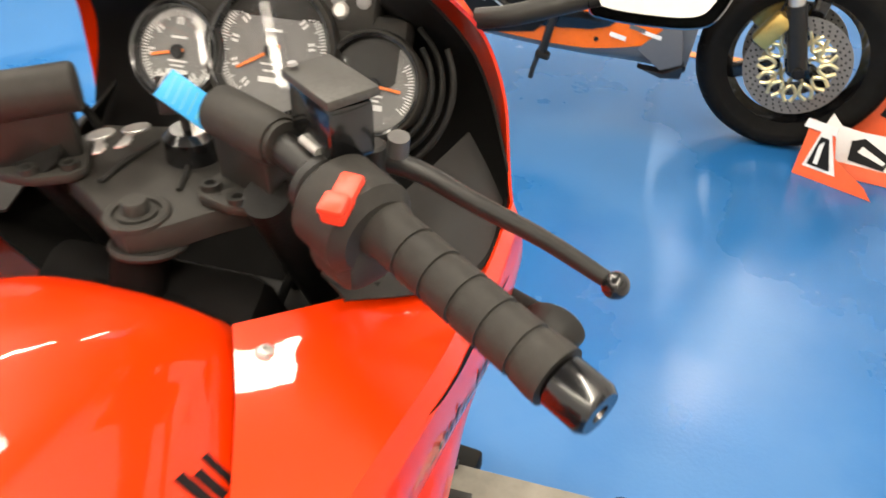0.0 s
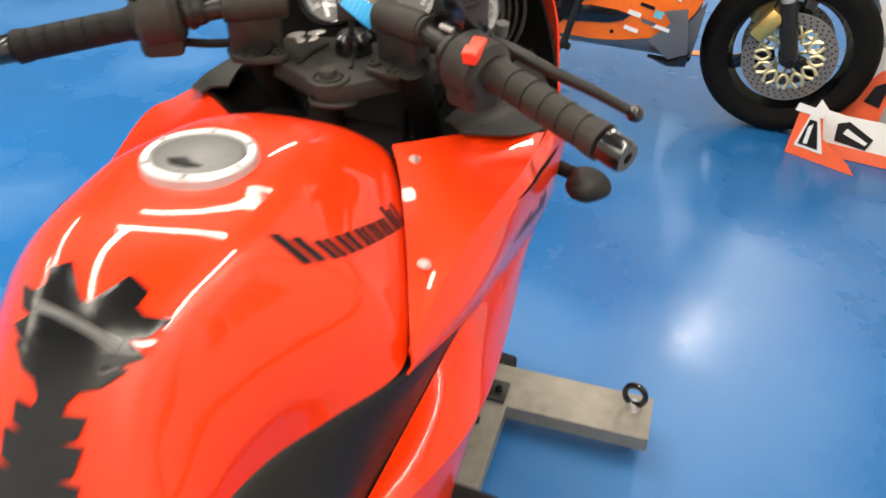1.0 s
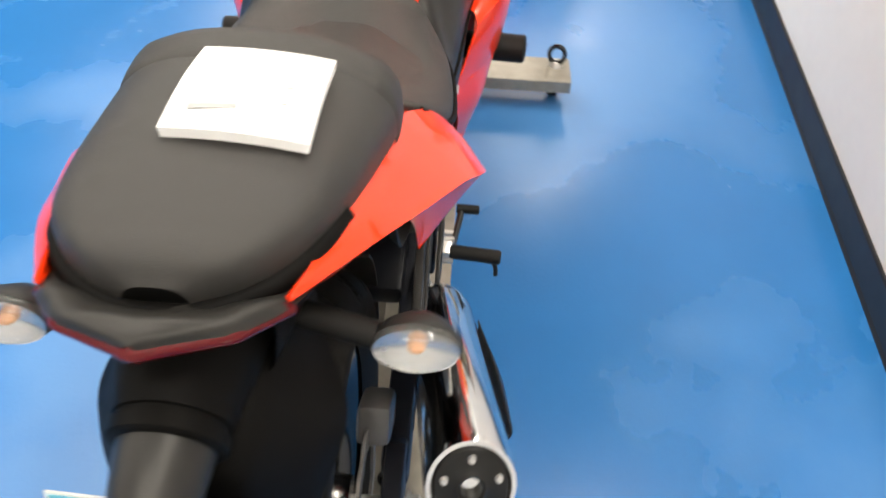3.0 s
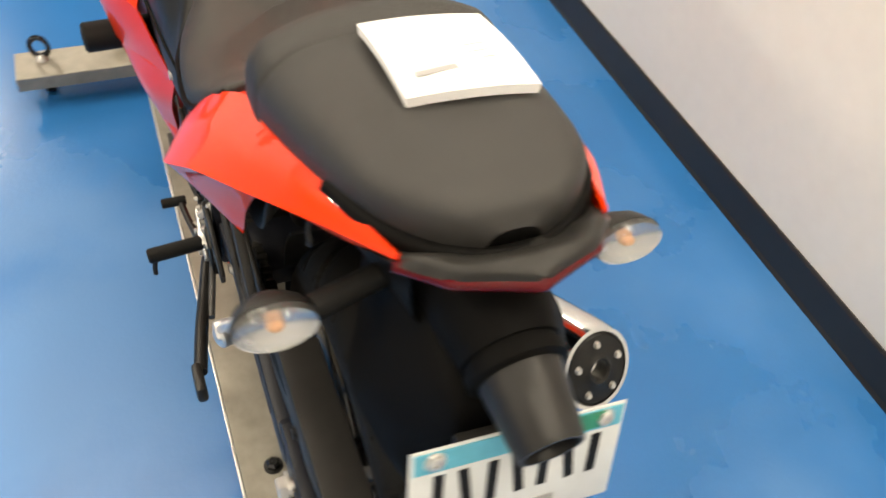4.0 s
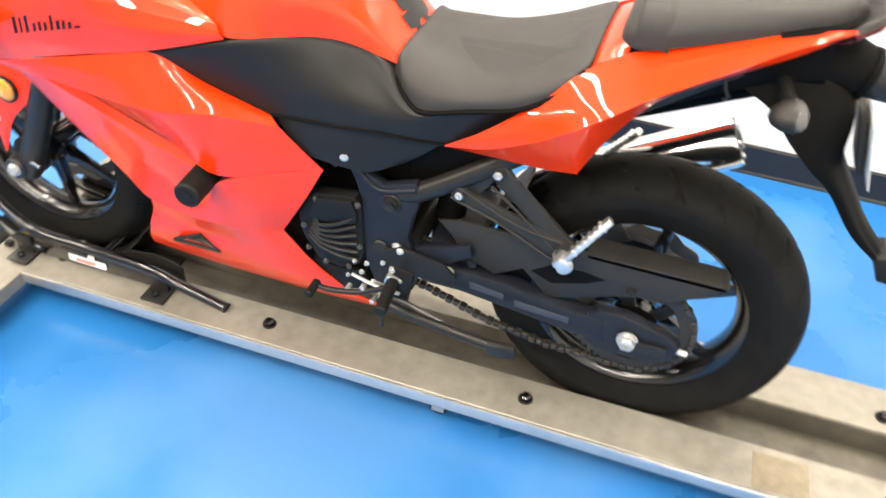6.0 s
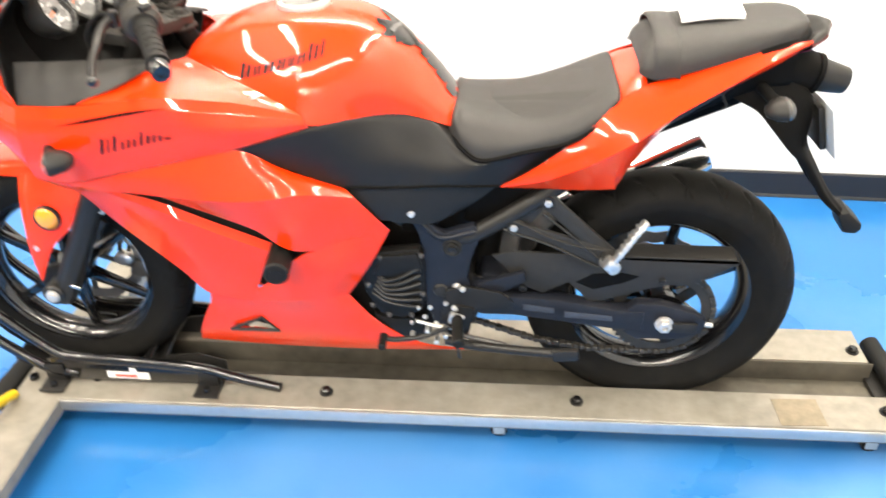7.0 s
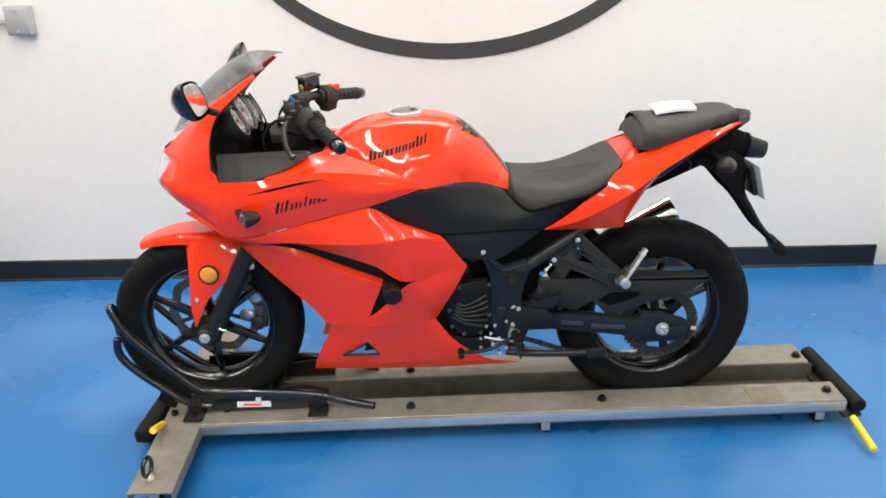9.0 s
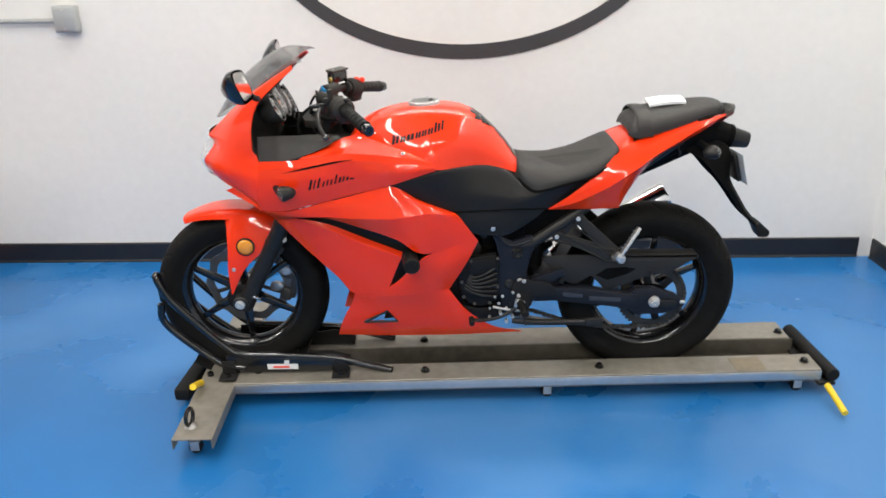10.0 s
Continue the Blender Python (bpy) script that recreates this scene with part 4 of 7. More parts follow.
# ---- black side covers
for s in (-1, 1):
    cover = part("side_cover", skin([
        [(-0.156, 0.205, 0.795), (-0.020, 0.160, 0.835), (0.094, 0.100, 0.835), (0.150, 0.085, 0.828), (0.206, 0.075, 0.805), (0.286, 0.100, 0.770), (0.380, 0.100, 0.785), (0.490, 0.094, 0.797)],
        [(-0.156, 0.218, 0.794), (-0.020, 0.193, 0.830), (0.094, 0.134, 0.829), (0.150, 0.117, 0.822), (0.206, 0.112, 0.803), (0.286, 0.146, 0.744), (0.380, 0.150, 0.773), (0.490, 0.132, 0.790)],
        [(-0.154, 0.218, 0.792), (-0.030, 0.200, 0.808), (0.080, 0.156, 0.800), (0.140, 0.143, 0.790), (0.200, 0.136, 0.770), (0.270, 0.153, 0.732), (0.355, 0.153, 0.750), (0.455, 0.136, 0.766)],
        [(-0.152, 0.217, 0.790), (-0.050, 0.199, 0.776), (0.055, 0.172, 0.750), (0.120, 0.163, 0.745), (0.190, 0.156, 0.735), (0.250, 0.155, 0.712), (0.320, 0.149, 0.718), (0.410, 0.134, 0.727)],
        [(-0.150, 0.214, 0.788), (-0.070, 0.194, 0.742), (0.032, 0.171, 0.692), (0.100, 0.165, 0.690), (0.170, 0.160, 0.690), (0.225, 0.154, 0.690), (0.285, 0.146, 0.686), (0.360, 0.130, 0.681)]], 70, 34, s), "cover", bike, "satin black knee cover between tank and seat")
    part("frame_cover", skin([
        [(0.028, 0.167, 0.700), (0.120, 0.160, 0.700), (0.220, 0.149, 0.700), (0.345, 0.132, 0.694)],
        [(0.060, 0.168, 0.650), (0.130, 0.164, 0.652), (0.210, 0.152, 0.650), (0.300, 0.136, 0.655)],
        [(0.095, 0.160, 0.612), (0.150, 0.158, 0.605), (0.200, 0.150, 0.600), (0.262, 0.134, 0.625)]], 30, 14, s), "cover", bike, "satin black frame cover")
    part("cover_seam", tube([(0.032, 0.1722 * s, 0.691), (0.100, 0.1665 * s, 0.690), (0.170, 0.1612 * s, 0.690), (0.225, 0.1552 * s, 0.690), (0.285, 0.1472 * s, 0.686), (0.352, 0.1325 * s, 0.682)], 0.0026, 40, 8), "deep", cover, "dark seam under the knee cover")
    part("inner_panel", slab([(0.262, 0.585), (0.290, 0.690), (0.420, 0.700), (0.500, 0.700), (0.470, 0.670), (0.320, 0.568)], 0.100 * s, 0.108 * s, 0.001), "deep", bike, "black inner panel behind the subframe")
    part("cover_screw", hex_bolt((0.158, 0.158 * s, 0.627), (0, s, 0), 0.007, 0.005), "steel", cover)

# ---- seats
seat_secs = [
    (0.232, [(0, 0.800), (0.05, 0.798), (0.082, 0.790), (0.100, 0.782), (0.104, 0.770)]),
    (0.243, [(0, 0.823), (0.06, 0.822), (0.096, 0.817), (0.109, 0.802), (0.114, 0.772)]),
    (0.262, [(0, 0.827), (0.055, 0.825), (0.098, 0.813), (0.126, 0.787), (0.133, 0.757)]),
    (0.300, [(0, 0.819), (0.060, 0.818), (0.110, 0.808), (0.143, 0.776), (0.151, 0.742)]),
    (0.380, [(0, 0.814), (0.070, 0.814), (0.124, 0.807), (0.154, 0.787), (0.158, 0.764)]),
    (0.460, [(0, 0.834), (0.070, 0.834), (0.126, 0.830), (0.156, 0.810), (0.160, 0.786)]),
    (0.515, [(0, 0.862), (0.062, 0.861), (0.114, 0.857), (0.146, 0.840), (0.151, 0.818)]),
    (0.550, [(0, 0.877), (0.055, 0.876), (0.102, 0.873), (0.125, 0.866), (0.129, 0.856)]),
    (0.558, [(0, 0.872), (0.050, 0.872), (0.090, 0.870), (0.105, 0.864), (0.110, 0.855)])]
rider = part("rider_seat", body(seat_secs, 16, 50), "seat", bike, "black vinyl rider seat")
for s in (-1, 1):
    part("piping", tube([(x, (h[-1][0] + 0.001) * s, h[-1][1] + 0.004) for x, h in seat_secs[:-1]], 0.0042, 60, 8), "deep", rider)
pill_secs = [
    (0.588, [(0, 0.918), (0.040, 0.918), (0.070, 0.916), (0.086, 0.911), (0.090, 0.904)]),
    (0.597, [(0, 0.944), (0.046, 0.943), (0.080, 0.936), (0.100, 0.920), (0.104, 0.902)]),
    (0.618, [(0, 0.963), (0.050, 0.960), (0.086, 0.947), (0.110, 0.925), (0.116, 0.900)]),
    (0.652, [(0, 0.974), (0.054, 0.971), (0.092, 0.957), (0.114, 0.934), (0.118, 0.908)]),
    (0.720, [(0, 0.981), (0.054, 0.979), (0.089, 0.967), (0.107, 0.948), (0.110, 0.926)]),
    (0.790, [(0, 0.988), (0.052, 0.987), (0.083, 0.979), (0.097, 0.962), (0.099, 0.945)]),
    (0.840, [(0, 0.993), (0.048, 0.992), (0.074, 0.986), (0.085, 0.973), (0.086, 0.956)]),
    (0.870, [(0, 0.994), (0.040, 0.993), (0.060, 0.988), (0.069, 0.976), (0.070, 0.958)]),
    (0.892, [(0, 0.990), (0.026, 0.989), (0.040, 0.985), (0.046, 0.975), (0.047, 0.958)]),
    (0.905, [(0, 0.976), (0.010, 0.975), (0.016, 0.972), (0.020, 0.966), (0.021, 0.957)])]
pillion = part("pillion_seat", body(pill_secs, 16, 60), "seat", bike, "black vinyl pillion seat with a strap")
strap_rows = []
for x, lift in ((0.610, 0.0010), (0.618, 0.0062), (0.651, 0.0062), (0.660, 0.0010)):
    row = []
    for y, z in ((0.116, 0.900), (0.113, 0.926), (0.104, 0.943), (0.088, 0.955), (0.050, 0.968), (0.0, 0.972)):
        row.append((x, y * (1 + lift * 5), z + lift))
    strap_rows.append(row + [(x, -y, z) for x, y, z in row[-2::-1]])
part("strap", skin(strap_rows, 60, 8, 1, 0.0), "seat", pillion, "black grab strap")

# ---- tail
for s in (-1, 1):
    ridge = [(0.337, 0.138, 0.681), (0.420, 0.166, 0.712), (0.500, 0.188, 0.758), (0.530, 0.195, 0.779), (0.560, 0.199, 0.800), (0.592, 0.198, 0.822), (0.628, 0.188, 0.845), (0.660, 0.176, 0.863), (0.735, 0.148, 0.897), (0.815, 0.117, 0.934), (0.894, 0.078, 0.960)]
    crest = [(0.337, 0.138, 0.683), (0.400, 0.152, 0.730), (0.466, 0.157, 0.786), (0.500, 0.152, 0.818), (0.530, 0.142, 0.846), (0.560, 0.127, 0.868), (0.600, 0.113, 0.888), (0.645, 0.107, 0.903), (0.715, 0.104, 0.924), (0.805, 0.095, 0.950), (0.893, 0.077, 0.964)]
    tail = part("tail_panel", skin([
        crest,
        [tuple((Vector(a) + Vector(b)) / 2 + Vector((0, 0.0025, 0.003)) * min(1, k / 2, (len(ridge) - 1 - k) / 2)) for k, (a, b) in enumerate(zip(crest, ridge))],
        ridge,
        ridge,
        [(0.337, 0.137, 0.680), (0.420, 0.138, 0.680), (0.500, 0.140, 0.680), (0.558, 0.134, 0.680), (0.564, 0.132, 0.684), (0.590, 0.130, 0.735), (0.630, 0.124, 0.792), (0.675, 0.118, 0.838), (0.760, 0.109, 0.886), (0.830, 0.096, 0.922), (0.893, 0.076, 0.957)]], 80, 26, s), "red", bike, "glossy red tail panel")
    part("tail_flange", skin([
        [(0.420, 0.128, 0.681), (0.500, 0.124, 0.681), (0.562, 0.114, 0.682), (0.602, 0.110, 0.755), (0.675, 0.108, 0.838), (0.760, 0.106, 0.886), (0.890, 0.074, 0.957)],
        [(0.420, 0.100, 0.690), (0.500, 0.095, 0.700), (0.556, 0.090, 0.710), (0.602, 0.080, 0.775), (0.675, 0.070, 0.850), (0.760, 0.065, 0.895), (0.890, 0.060, 0.957)]], 40, 4, s), "plastic", tail)
part("tail_bridge", skin([
    [(0.548, -0.120, 0.854), (0.552, -0.07, 0.866), (0.553, 0, 0.870), (0.552, 0.07, 0.866), (0.548, 0.120, 0.854)],
    [(0.570, -0.116, 0.872), (0.574, -0.07, 0.884), (0.575, 0, 0.886), (0.574, 0.07, 0.884), (0.570, 0.116, 0.872)],
    [(0.604, -0.104, 0.884), (0.606, -0.06, 0.902), (0.606, 0, 0.906), (0.606, 0.06, 0.902), (0.604, 0.104, 0.884)]], 30, 12, 1, 0.002), "red", bike, "red bridge panel between the two seats")
part("tail_cover", body([
    (0.600, [(0, 0.880), (0.05, 0.880), (0.08, 0.879), (0.096, 0.876), (0.104, 0.868)]),
    (0.720, [(0, 0.925), (0.05, 0.925), (0.08, 0.923), (0.098, 0.920), (0.106, 0.914)]),
    (0.840, [(0, 0.938), (0.04, 0.938), (0.070, 0.938), (0.088, 0.939), (0.094, 0.937)]),
    (0.878, [(0, 0.946), (0.035, 0.946), (0.056, 0.948), (0.074, 0.951), (0.083, 0.948)]),
    (0.900, [(0, 0.956), (0.028, 0.957), (0.046, 0.962), (0.065, 0.966), (0.075, 0.957)]),
    (0.914, [(0, 0.965), (0.026, 0.967), (0.042, 0.969), (0.056, 0.970), (0.064, 0.961)]),
    (0.926, [(0, 0.975), (0.020, 0.976), (0.036, 0.975), (0.046, 0.972), (0.0525, 0.965)]),
    (0.934, [(0, 0.977), (0.014, 0.977), (0.024, 0.976), (0.031, 0.974), (0.035, 0.968)]),
    (0.942, [(0, 0.977), (0.006, 0.977), (0.010, 0.976), (0.013, 0.974), (0.015, 0.970)]),
    (0.947, [(0, 0.975), (0.001, 0.975), (0.002, 0.974), (0.003, 0.972), (0.004, 0.970)])], 14, 50), "plastic", bike, "black tail cover behind the pillion seat")
part("seat_gasket", tube([(0.800, -0.094, 0.944), (0.842, -0.084, 0.953), (0.872, -0.067, 0.955), (0.893, -0.044, 0.955), (0.906, -0.016, 0.955), (0.906, 0.016, 0.955), (0.893, 0.044, 0.955), (0.872, 0.067, 0.955), (0.842, 0.084, 0.953), (0.800, 0.094, 0.944)], 0.0090, 60, 10), "deep", pillion, "black rubber edge under the pillion seat")
corner_y = ((0.894, 0.0785, 0.955), (0.9265, 0.0525, 0.965), (0.949, 0.0, 0.970))
edge_y = [tuple(a[q] + (b[q] - a[q]) * k / 5 for q in range(3)) for a, b in zip(corner_y, corner_y[1:]) for k in range(5)] + [corner_y[2]]
edge_y = [(x, -y, z) for x, y, z in edge_y] + edge_y[-2::-1]
light = part("tail_light", skin([
    [(x - 0.004, y * 0.96, z + 0.001) for x, y, z in edge_y],
    [(x, y, z - 0.003) for x, y, z in edge_y],
    [(x - 0.004, y * 0.96, z - 0.010) for x, y, z in edge_y],
    [(x - 0.020, y * 0.86, z - 0.018) for x, y, z in edge_y],
    [(x - 0.050, y * 0.80, z - 0.028) for x, y, z in edge_y]], 40, 16, 1, 0.002), "redlens", bike, "dark red tail light lens")
part("light_edge", tube([(x + 0.0006, y * 1.005, z - 0.003) for x, y, z in edge_y], 0.0014, 60, 8), "redlens", light)

# under-tail: light housing, plate lamp, mudguard flap
part("under_tail", body([
    (0.560, [(0, 0.72), (0.05, 0.722), (0.075, 0.74), (0.08, 0.80), (0.08, 0.86)]),
    (0.680, [(0, 0.79), (0.05, 0.792), (0.075, 0.81), (0.08, 0.86), (0.08, 0.905)]),
    (0.800, [(0, 0.845), (0.045, 0.847), (0.065, 0.86), (0.07, 0.89), (0.07, 0.935)]),
    (0.880, [(0, 0.860), (0.040, 0.862), (0.055, 0.875), (0.06, 0.91), (0.06, 0.948)])], 12, 20), "deep", bike, "black plastic under-tail tray")
lamp_m = along((0.848, 0, 0.892), (1.003, 0, 0.857)) @ Matrix.Diagonal((1.0, 1.05, 1, 1))
lamp_body = part("plate_lamp", lathe([(0, -0.03), (0.054, -0.03), (0.050, 0.020), (0.044, 0.055), (0.038, 0.084), (0.0355, 0.0845), (0.0355, 0.089), (0.0385, 0.0895), (0.0385, 0.099), (0.036, 0.101), (0.031, 0.1015), (0, 0.1015)], lamp_m, 48), "deep", bike, "black cone-shaped plate lamp housing")
part("lamp_cup", lathe([(0.0315, 0.101), (0.0305, 0.112), (0.0255, 0.154), (0.024, 0.158), (0.021, 0.158), (0.0205, 0.148), (0, 0.148)], lamp_m, 48), "frame", lamp_body, "satin black lamp cup")
flap_rows = []
for (fx, fz), (rx, rz), w, v in (((0.772, 0.846), (0.880, 0.880), 0.060, 0.058), ((0.822, 0.826), (0.930, 0.846), 0.080, 0.058), ((0.858, 0.790), (0.944, 0.800), 0.098, 0.056), ((0.900, 0.742), (0.950, 0.742), 0.084, 0.052),
                                 ((0.942, 0.696), (0.987, 0.678), 0.060, 0.046), ((1.000, 0.616), (1.024, 0.622), 0.042, 0.036), ((1.054, 0.566), (1.066, 0.574), 0.031, 0.029)):
    mx, mz = (fx + rx) / 2, (fz + rz) / 2
    flap_rows.append([(fx, -w, fz), (mx, -(w + v) / 2, mz), (rx - 0.006, -v * 0.80, rz - 0.002), (rx, -v * 0.4, rz), (rx, v * 0.4, rz), (rx - 0.006, v * 0.80, rz - 0.002), (mx, (w + v) / 2, mz), (fx, w, fz)])
flap = part("rear_mudguard", skin(flap_rows, 40, 32, 1, 0.004), "deep", bike, "long black rear mudguard flap")
part("flap_rib", slab([(0.800, 0.850), (0.842, 0.820), (0.900, 0.764), (0.950, 0.700), (1.004, 0.622), (1.012, 0.628), (0.972, 0.690), (0.940, 0.744), (0.930, 0.826), (0.900, 0.862)], -0.020, 0.020, 0.006), "deep", flap)
part("flap_tip", slab([(1.050, 0.572), (1.072, 0.526), (1.098, 0.524), (1.108, 0.536), (1.106, 0.548), (1.072, 0.578)], -0.034, 0.034, 0.007), "rubber", flap)
plate_m = Matrix.Translation((0.974, 0.0, 0.775)) @ pose(0, 0, 0, -4, -14, 0)
plate = part("number_plate", block(0.002, 0.178, 0.102, plate_m, 0.0008), "plate", bike, "white number plate with a blue top band")
part("plate_band", block(0.001, 0.172, 0.020, plate_m @ pose(0.0016, 0, 0.039), 0), "plateblue", plate)
part("plate_corner", block(0.001, 0.030, 0.016, plate_m @ pose(0.0024, 0.055, 0.040), 0), "plategreen", plate)
for k in range(7):
    part("plate_bar", block(0.001, 0.008, 0.040, plate_m @ pose(0.0017, -0.066 + 0.022 * k, 0.004, 8 * (k % 2), 0, 0), 0), "ink", plate)
part("plate_bar", block(0.001, 0.05, 0.010, plate_m @ pose(0.0017, 0.01, -0.036), 0), "greyink", plate)
for y in (-0.070, 0.070):
    part("plate_bolt", hex_bolt(plate_m @ Vector((0.001, y, 0.040)), plate_m.to_3x3() @ Vector((1, 0, 0)), 0.007, 0.005), "steel", plate)
part("plate_bracket", block(0.012, 0.10, 0.09, plate_m @ pose(-0.010, 0, 0.0), 0.003), "plastic", bike)
part("hook", tube([(0.745, -0.095, 0.872), (0.750, -0.100, 0.855), (0.756, -0.100, 0.846), (0.750, -0.100, 0.838)], 0.003, 14, 8), "frame", bike, "small helmet hook")
for s in (-1, 1):
    sig = part("rear_indicator", tube([(0.825, 0.060 * s, 0.868), (0.832, 0.095 * s, 0.864), (0.838, 0.120 * s, 0.862)], 0.011, 14, 14), "rubber", bike, "black rear turn signal with clear lens")
    m = Matrix.Translation((0.842, 0.150 * s, 0.861)) @ pose(0, 0, 0, 0, 78, 0) @ Matrix.Diagonal((0.68, 1.08, 0.95, 1))
    part("indicator_body", lathe([(0, -0.034), (0.014, -0.030), (0.026, -0.016), (0.031, 0.0), (0.031, 0.003), (0, 0.003)], m, 36), "plastic", sig)
    part("indicator_reflector", lathe([(0.006, 0.0032), (0.018, 0.006), (0.029, 0.0100)], m, 36), "reflector", sig)
    part("indicator_bulb", lathe([(0, 0.010), (0.004, 0.009), (0.006, 0.006), (0.006, 0.003), (0, 0.003)], m, 20), "bulb", sig, "amber bulb")
    lens = lathe([(0.030, 0.003)] + [(0.030 * math.cos(a), 0.003 + 0.019 * math.sin(a)) for a in np.linspace(0.15, math.pi / 2, 14)], m, 48)
    part("indicator_lens", lens, "lens", sig, "clear ribbed lens")

# ---- windscreen and mirrors
screen = part("windscreen", skin([
    [(-0.655, -0.112, 1.003), (-0.695, -0.060, 0.985), (-0.712, 0, 0.975), (-0.695, 0.060, 0.985), (-0.655, 0.112, 1.003)],
    [(-0.575, -0.140, 1.068), (-0.625, -0.080, 1.072), (-0.645, 0, 1.072), (-0.625, 0.080, 1.072), (-0.575, 0.140, 1.068)],
    [(-0.505, -0.150, 1.114), (-0.548, -0.090, 1.134), (-0.566, 0, 1.141), (-0.548, 0.090, 1.134), (-0.505, 0.150, 1.114)],
    [(-0.438, -0.152, 1.155), (-0.470, -0.095, 1.174), (-0.490, 0, 1.184), (-0.470, 0.095, 1.174), (-0.438, 0.152, 1.155)],
    [(-0.408, -0.146, 1.162), (-0.424, -0.095, 1.174), (-0.438, 0, 1.180), (-0.424, 0.095, 1.174), (-0.408, 0.146, 1.162)]], 40, 30, 1, 0.003), "screen", bike, "smoked grey windscreen")
for s in (-1, 1):
    head = Vector((-0.5475, -0.325, 1.130)) if s < 0 else Vector((-0.564, 0.338, 1.120))
    mirror = part("mirror", tube([(-0.535, 0.200 * s, 1.066), (-0.535, 0.235 * s, 1.074), (head.x, head.y - 0.040 * s, head.z - 0.032)], 0.009, 14, 14), "plastic", bike, "black rear-view mirror")
    mm = Matrix.Translation(head) @ pose(0, 0, 0, 0, -16, 3 * s)
    o = round_outline([(-0.050, -0.042), (-0.040, -0.049), (0.000, -0.052), (0.040, -0.050), (0.056, -0.036), (0.068, 0.000), (0.072, 0.030), (0.060, 0.043), (0.020, 0.044), (-0.028, 0.036), (-0.046, 0.020), (-0.055, -0.015)], 44)
    rows = []
    for d, k in ((0.003, 0.97), (0.0, 1.0), (-0.010, 1.0), (-0.024, 0.86), (-0.042, 0.56), (-0.056, 0.26)):
        rows.append([(d, y * k * s, z * k - (1 - k) * 0.006) for y, z in o])
    shell = grid_mesh(np.array(rows), loop_u=True)
    bmesh.ops.contextual_create(shell, geom=[e for e in shell.edges if e.is_boundary and e.verts[0].co.x < -0.04])
    bmesh.ops.recalc_face_normals(shell, faces=shell.faces)
    shell.transform(mm)
    part("housing", shell, "gloss", mirror, "gloss black mirror housing")
    gl = bmesh.new()
    gl.faces.new([gl.verts.new((0.0032, y * 0.84 * s, z * 0.82)) for y, z in o])
    gl.transform(mm)
    part("mirror_glass", gl, "chrome", mirror, "silver mirror glass")

# ---- controls
flat = Matrix(((1, 0, 0, 0), (0, 0, 1, 0), (0, 1, 0, 0.9655), (0, 0, 0, 1)))     # an outline in (x, y) laid level
yoke = part("top_yoke", slab([(-0.281, 0.011), (-0.287, -0.003), (-0.302, -0.022), (-0.318, -0.046), (-0.342, -0.088), (-0.372, -0.118), (-0.420, -0.102), (-0.436, -0.040), (-0.436, 0.040), (-0.422, 0.100), (-0.386, 0.114), (-0.364, 0.096), (-0.330, 0.059), (-0.302, 0.036), (-0.287, 0.022)], -0.0115, 0.0115, 0.003, flat), "dusty", bike, "dusty black top fork yoke")
part("stem_ring", lathe([(0.017, 0.001), (0.018, 0.003), (0.0225, 0.0035), (0.0245, 0.002), (0.025, -0.001), (0.017, -0.001)], pose(-0.306, 0.006, 0.977), 48, closed=True), "dusty", yoke)
part("stem_nut", lathe([(0, 0.013), (0.009, 0.013), (0.0102, 0.0115), (0.0106, 0.004), (0.0145, 0.003), (0.015, 0), (0, 0)], pose(-0.306, 0.006, 0.977), 24), "dusty", yoke, "dark round stem nut")
part("yoke_rib", tube([(-0.343, 0.018, 0.978), (-0.375, 0.007, 0.979), (-0.415, -0.008, 0.978)], 0.0024, 12, 8), "plastic", yoke)
part("yoke_rib", tube([(-0.335, -0.046, 0.978), (-0.365, -0.045, 0.979), (-0.405, -0.040, 0.978)], 0.0030, 12, 8), "plastic", yoke)
part("stem_collar", lathe([(0.022, -0.003), (0.028, -0.003), (0.0295, 0.0), (0.028, 0.003), (0.022, 0.003)], along((-0.306, 0.010, 0.952), (-0.310, 0.010, 0.976)), 40, closed=True), "guard", yoke, "dull collar under the yoke")
part("stem_stub", block(0.020, 0.026, 0.030, pose(-0.296, 0.008, 0.925, 0, -12, 8), 0.003), "grey", yoke, "grey stem tab")
part("key_switch", lathe([(0, 0.012), (0.016, 0.012), (0.022, 0.006), (0.024, -0.02), (0, -0.02)], pose(-0.396, 0.0, 0.990), 32), "gloss", yoke, "ignition lock")
part("key", join(block(0.003, 0.026, 0.030, pose(-0.388, -0.002, 1.034, 0, -12, 25), 0.001), block(0.003, 0.007, 0.022, pose(-0.392, 0, 1.012, 0, 0, 25), 0.0005)), "plastic", yoke, "black-headed ignition key")
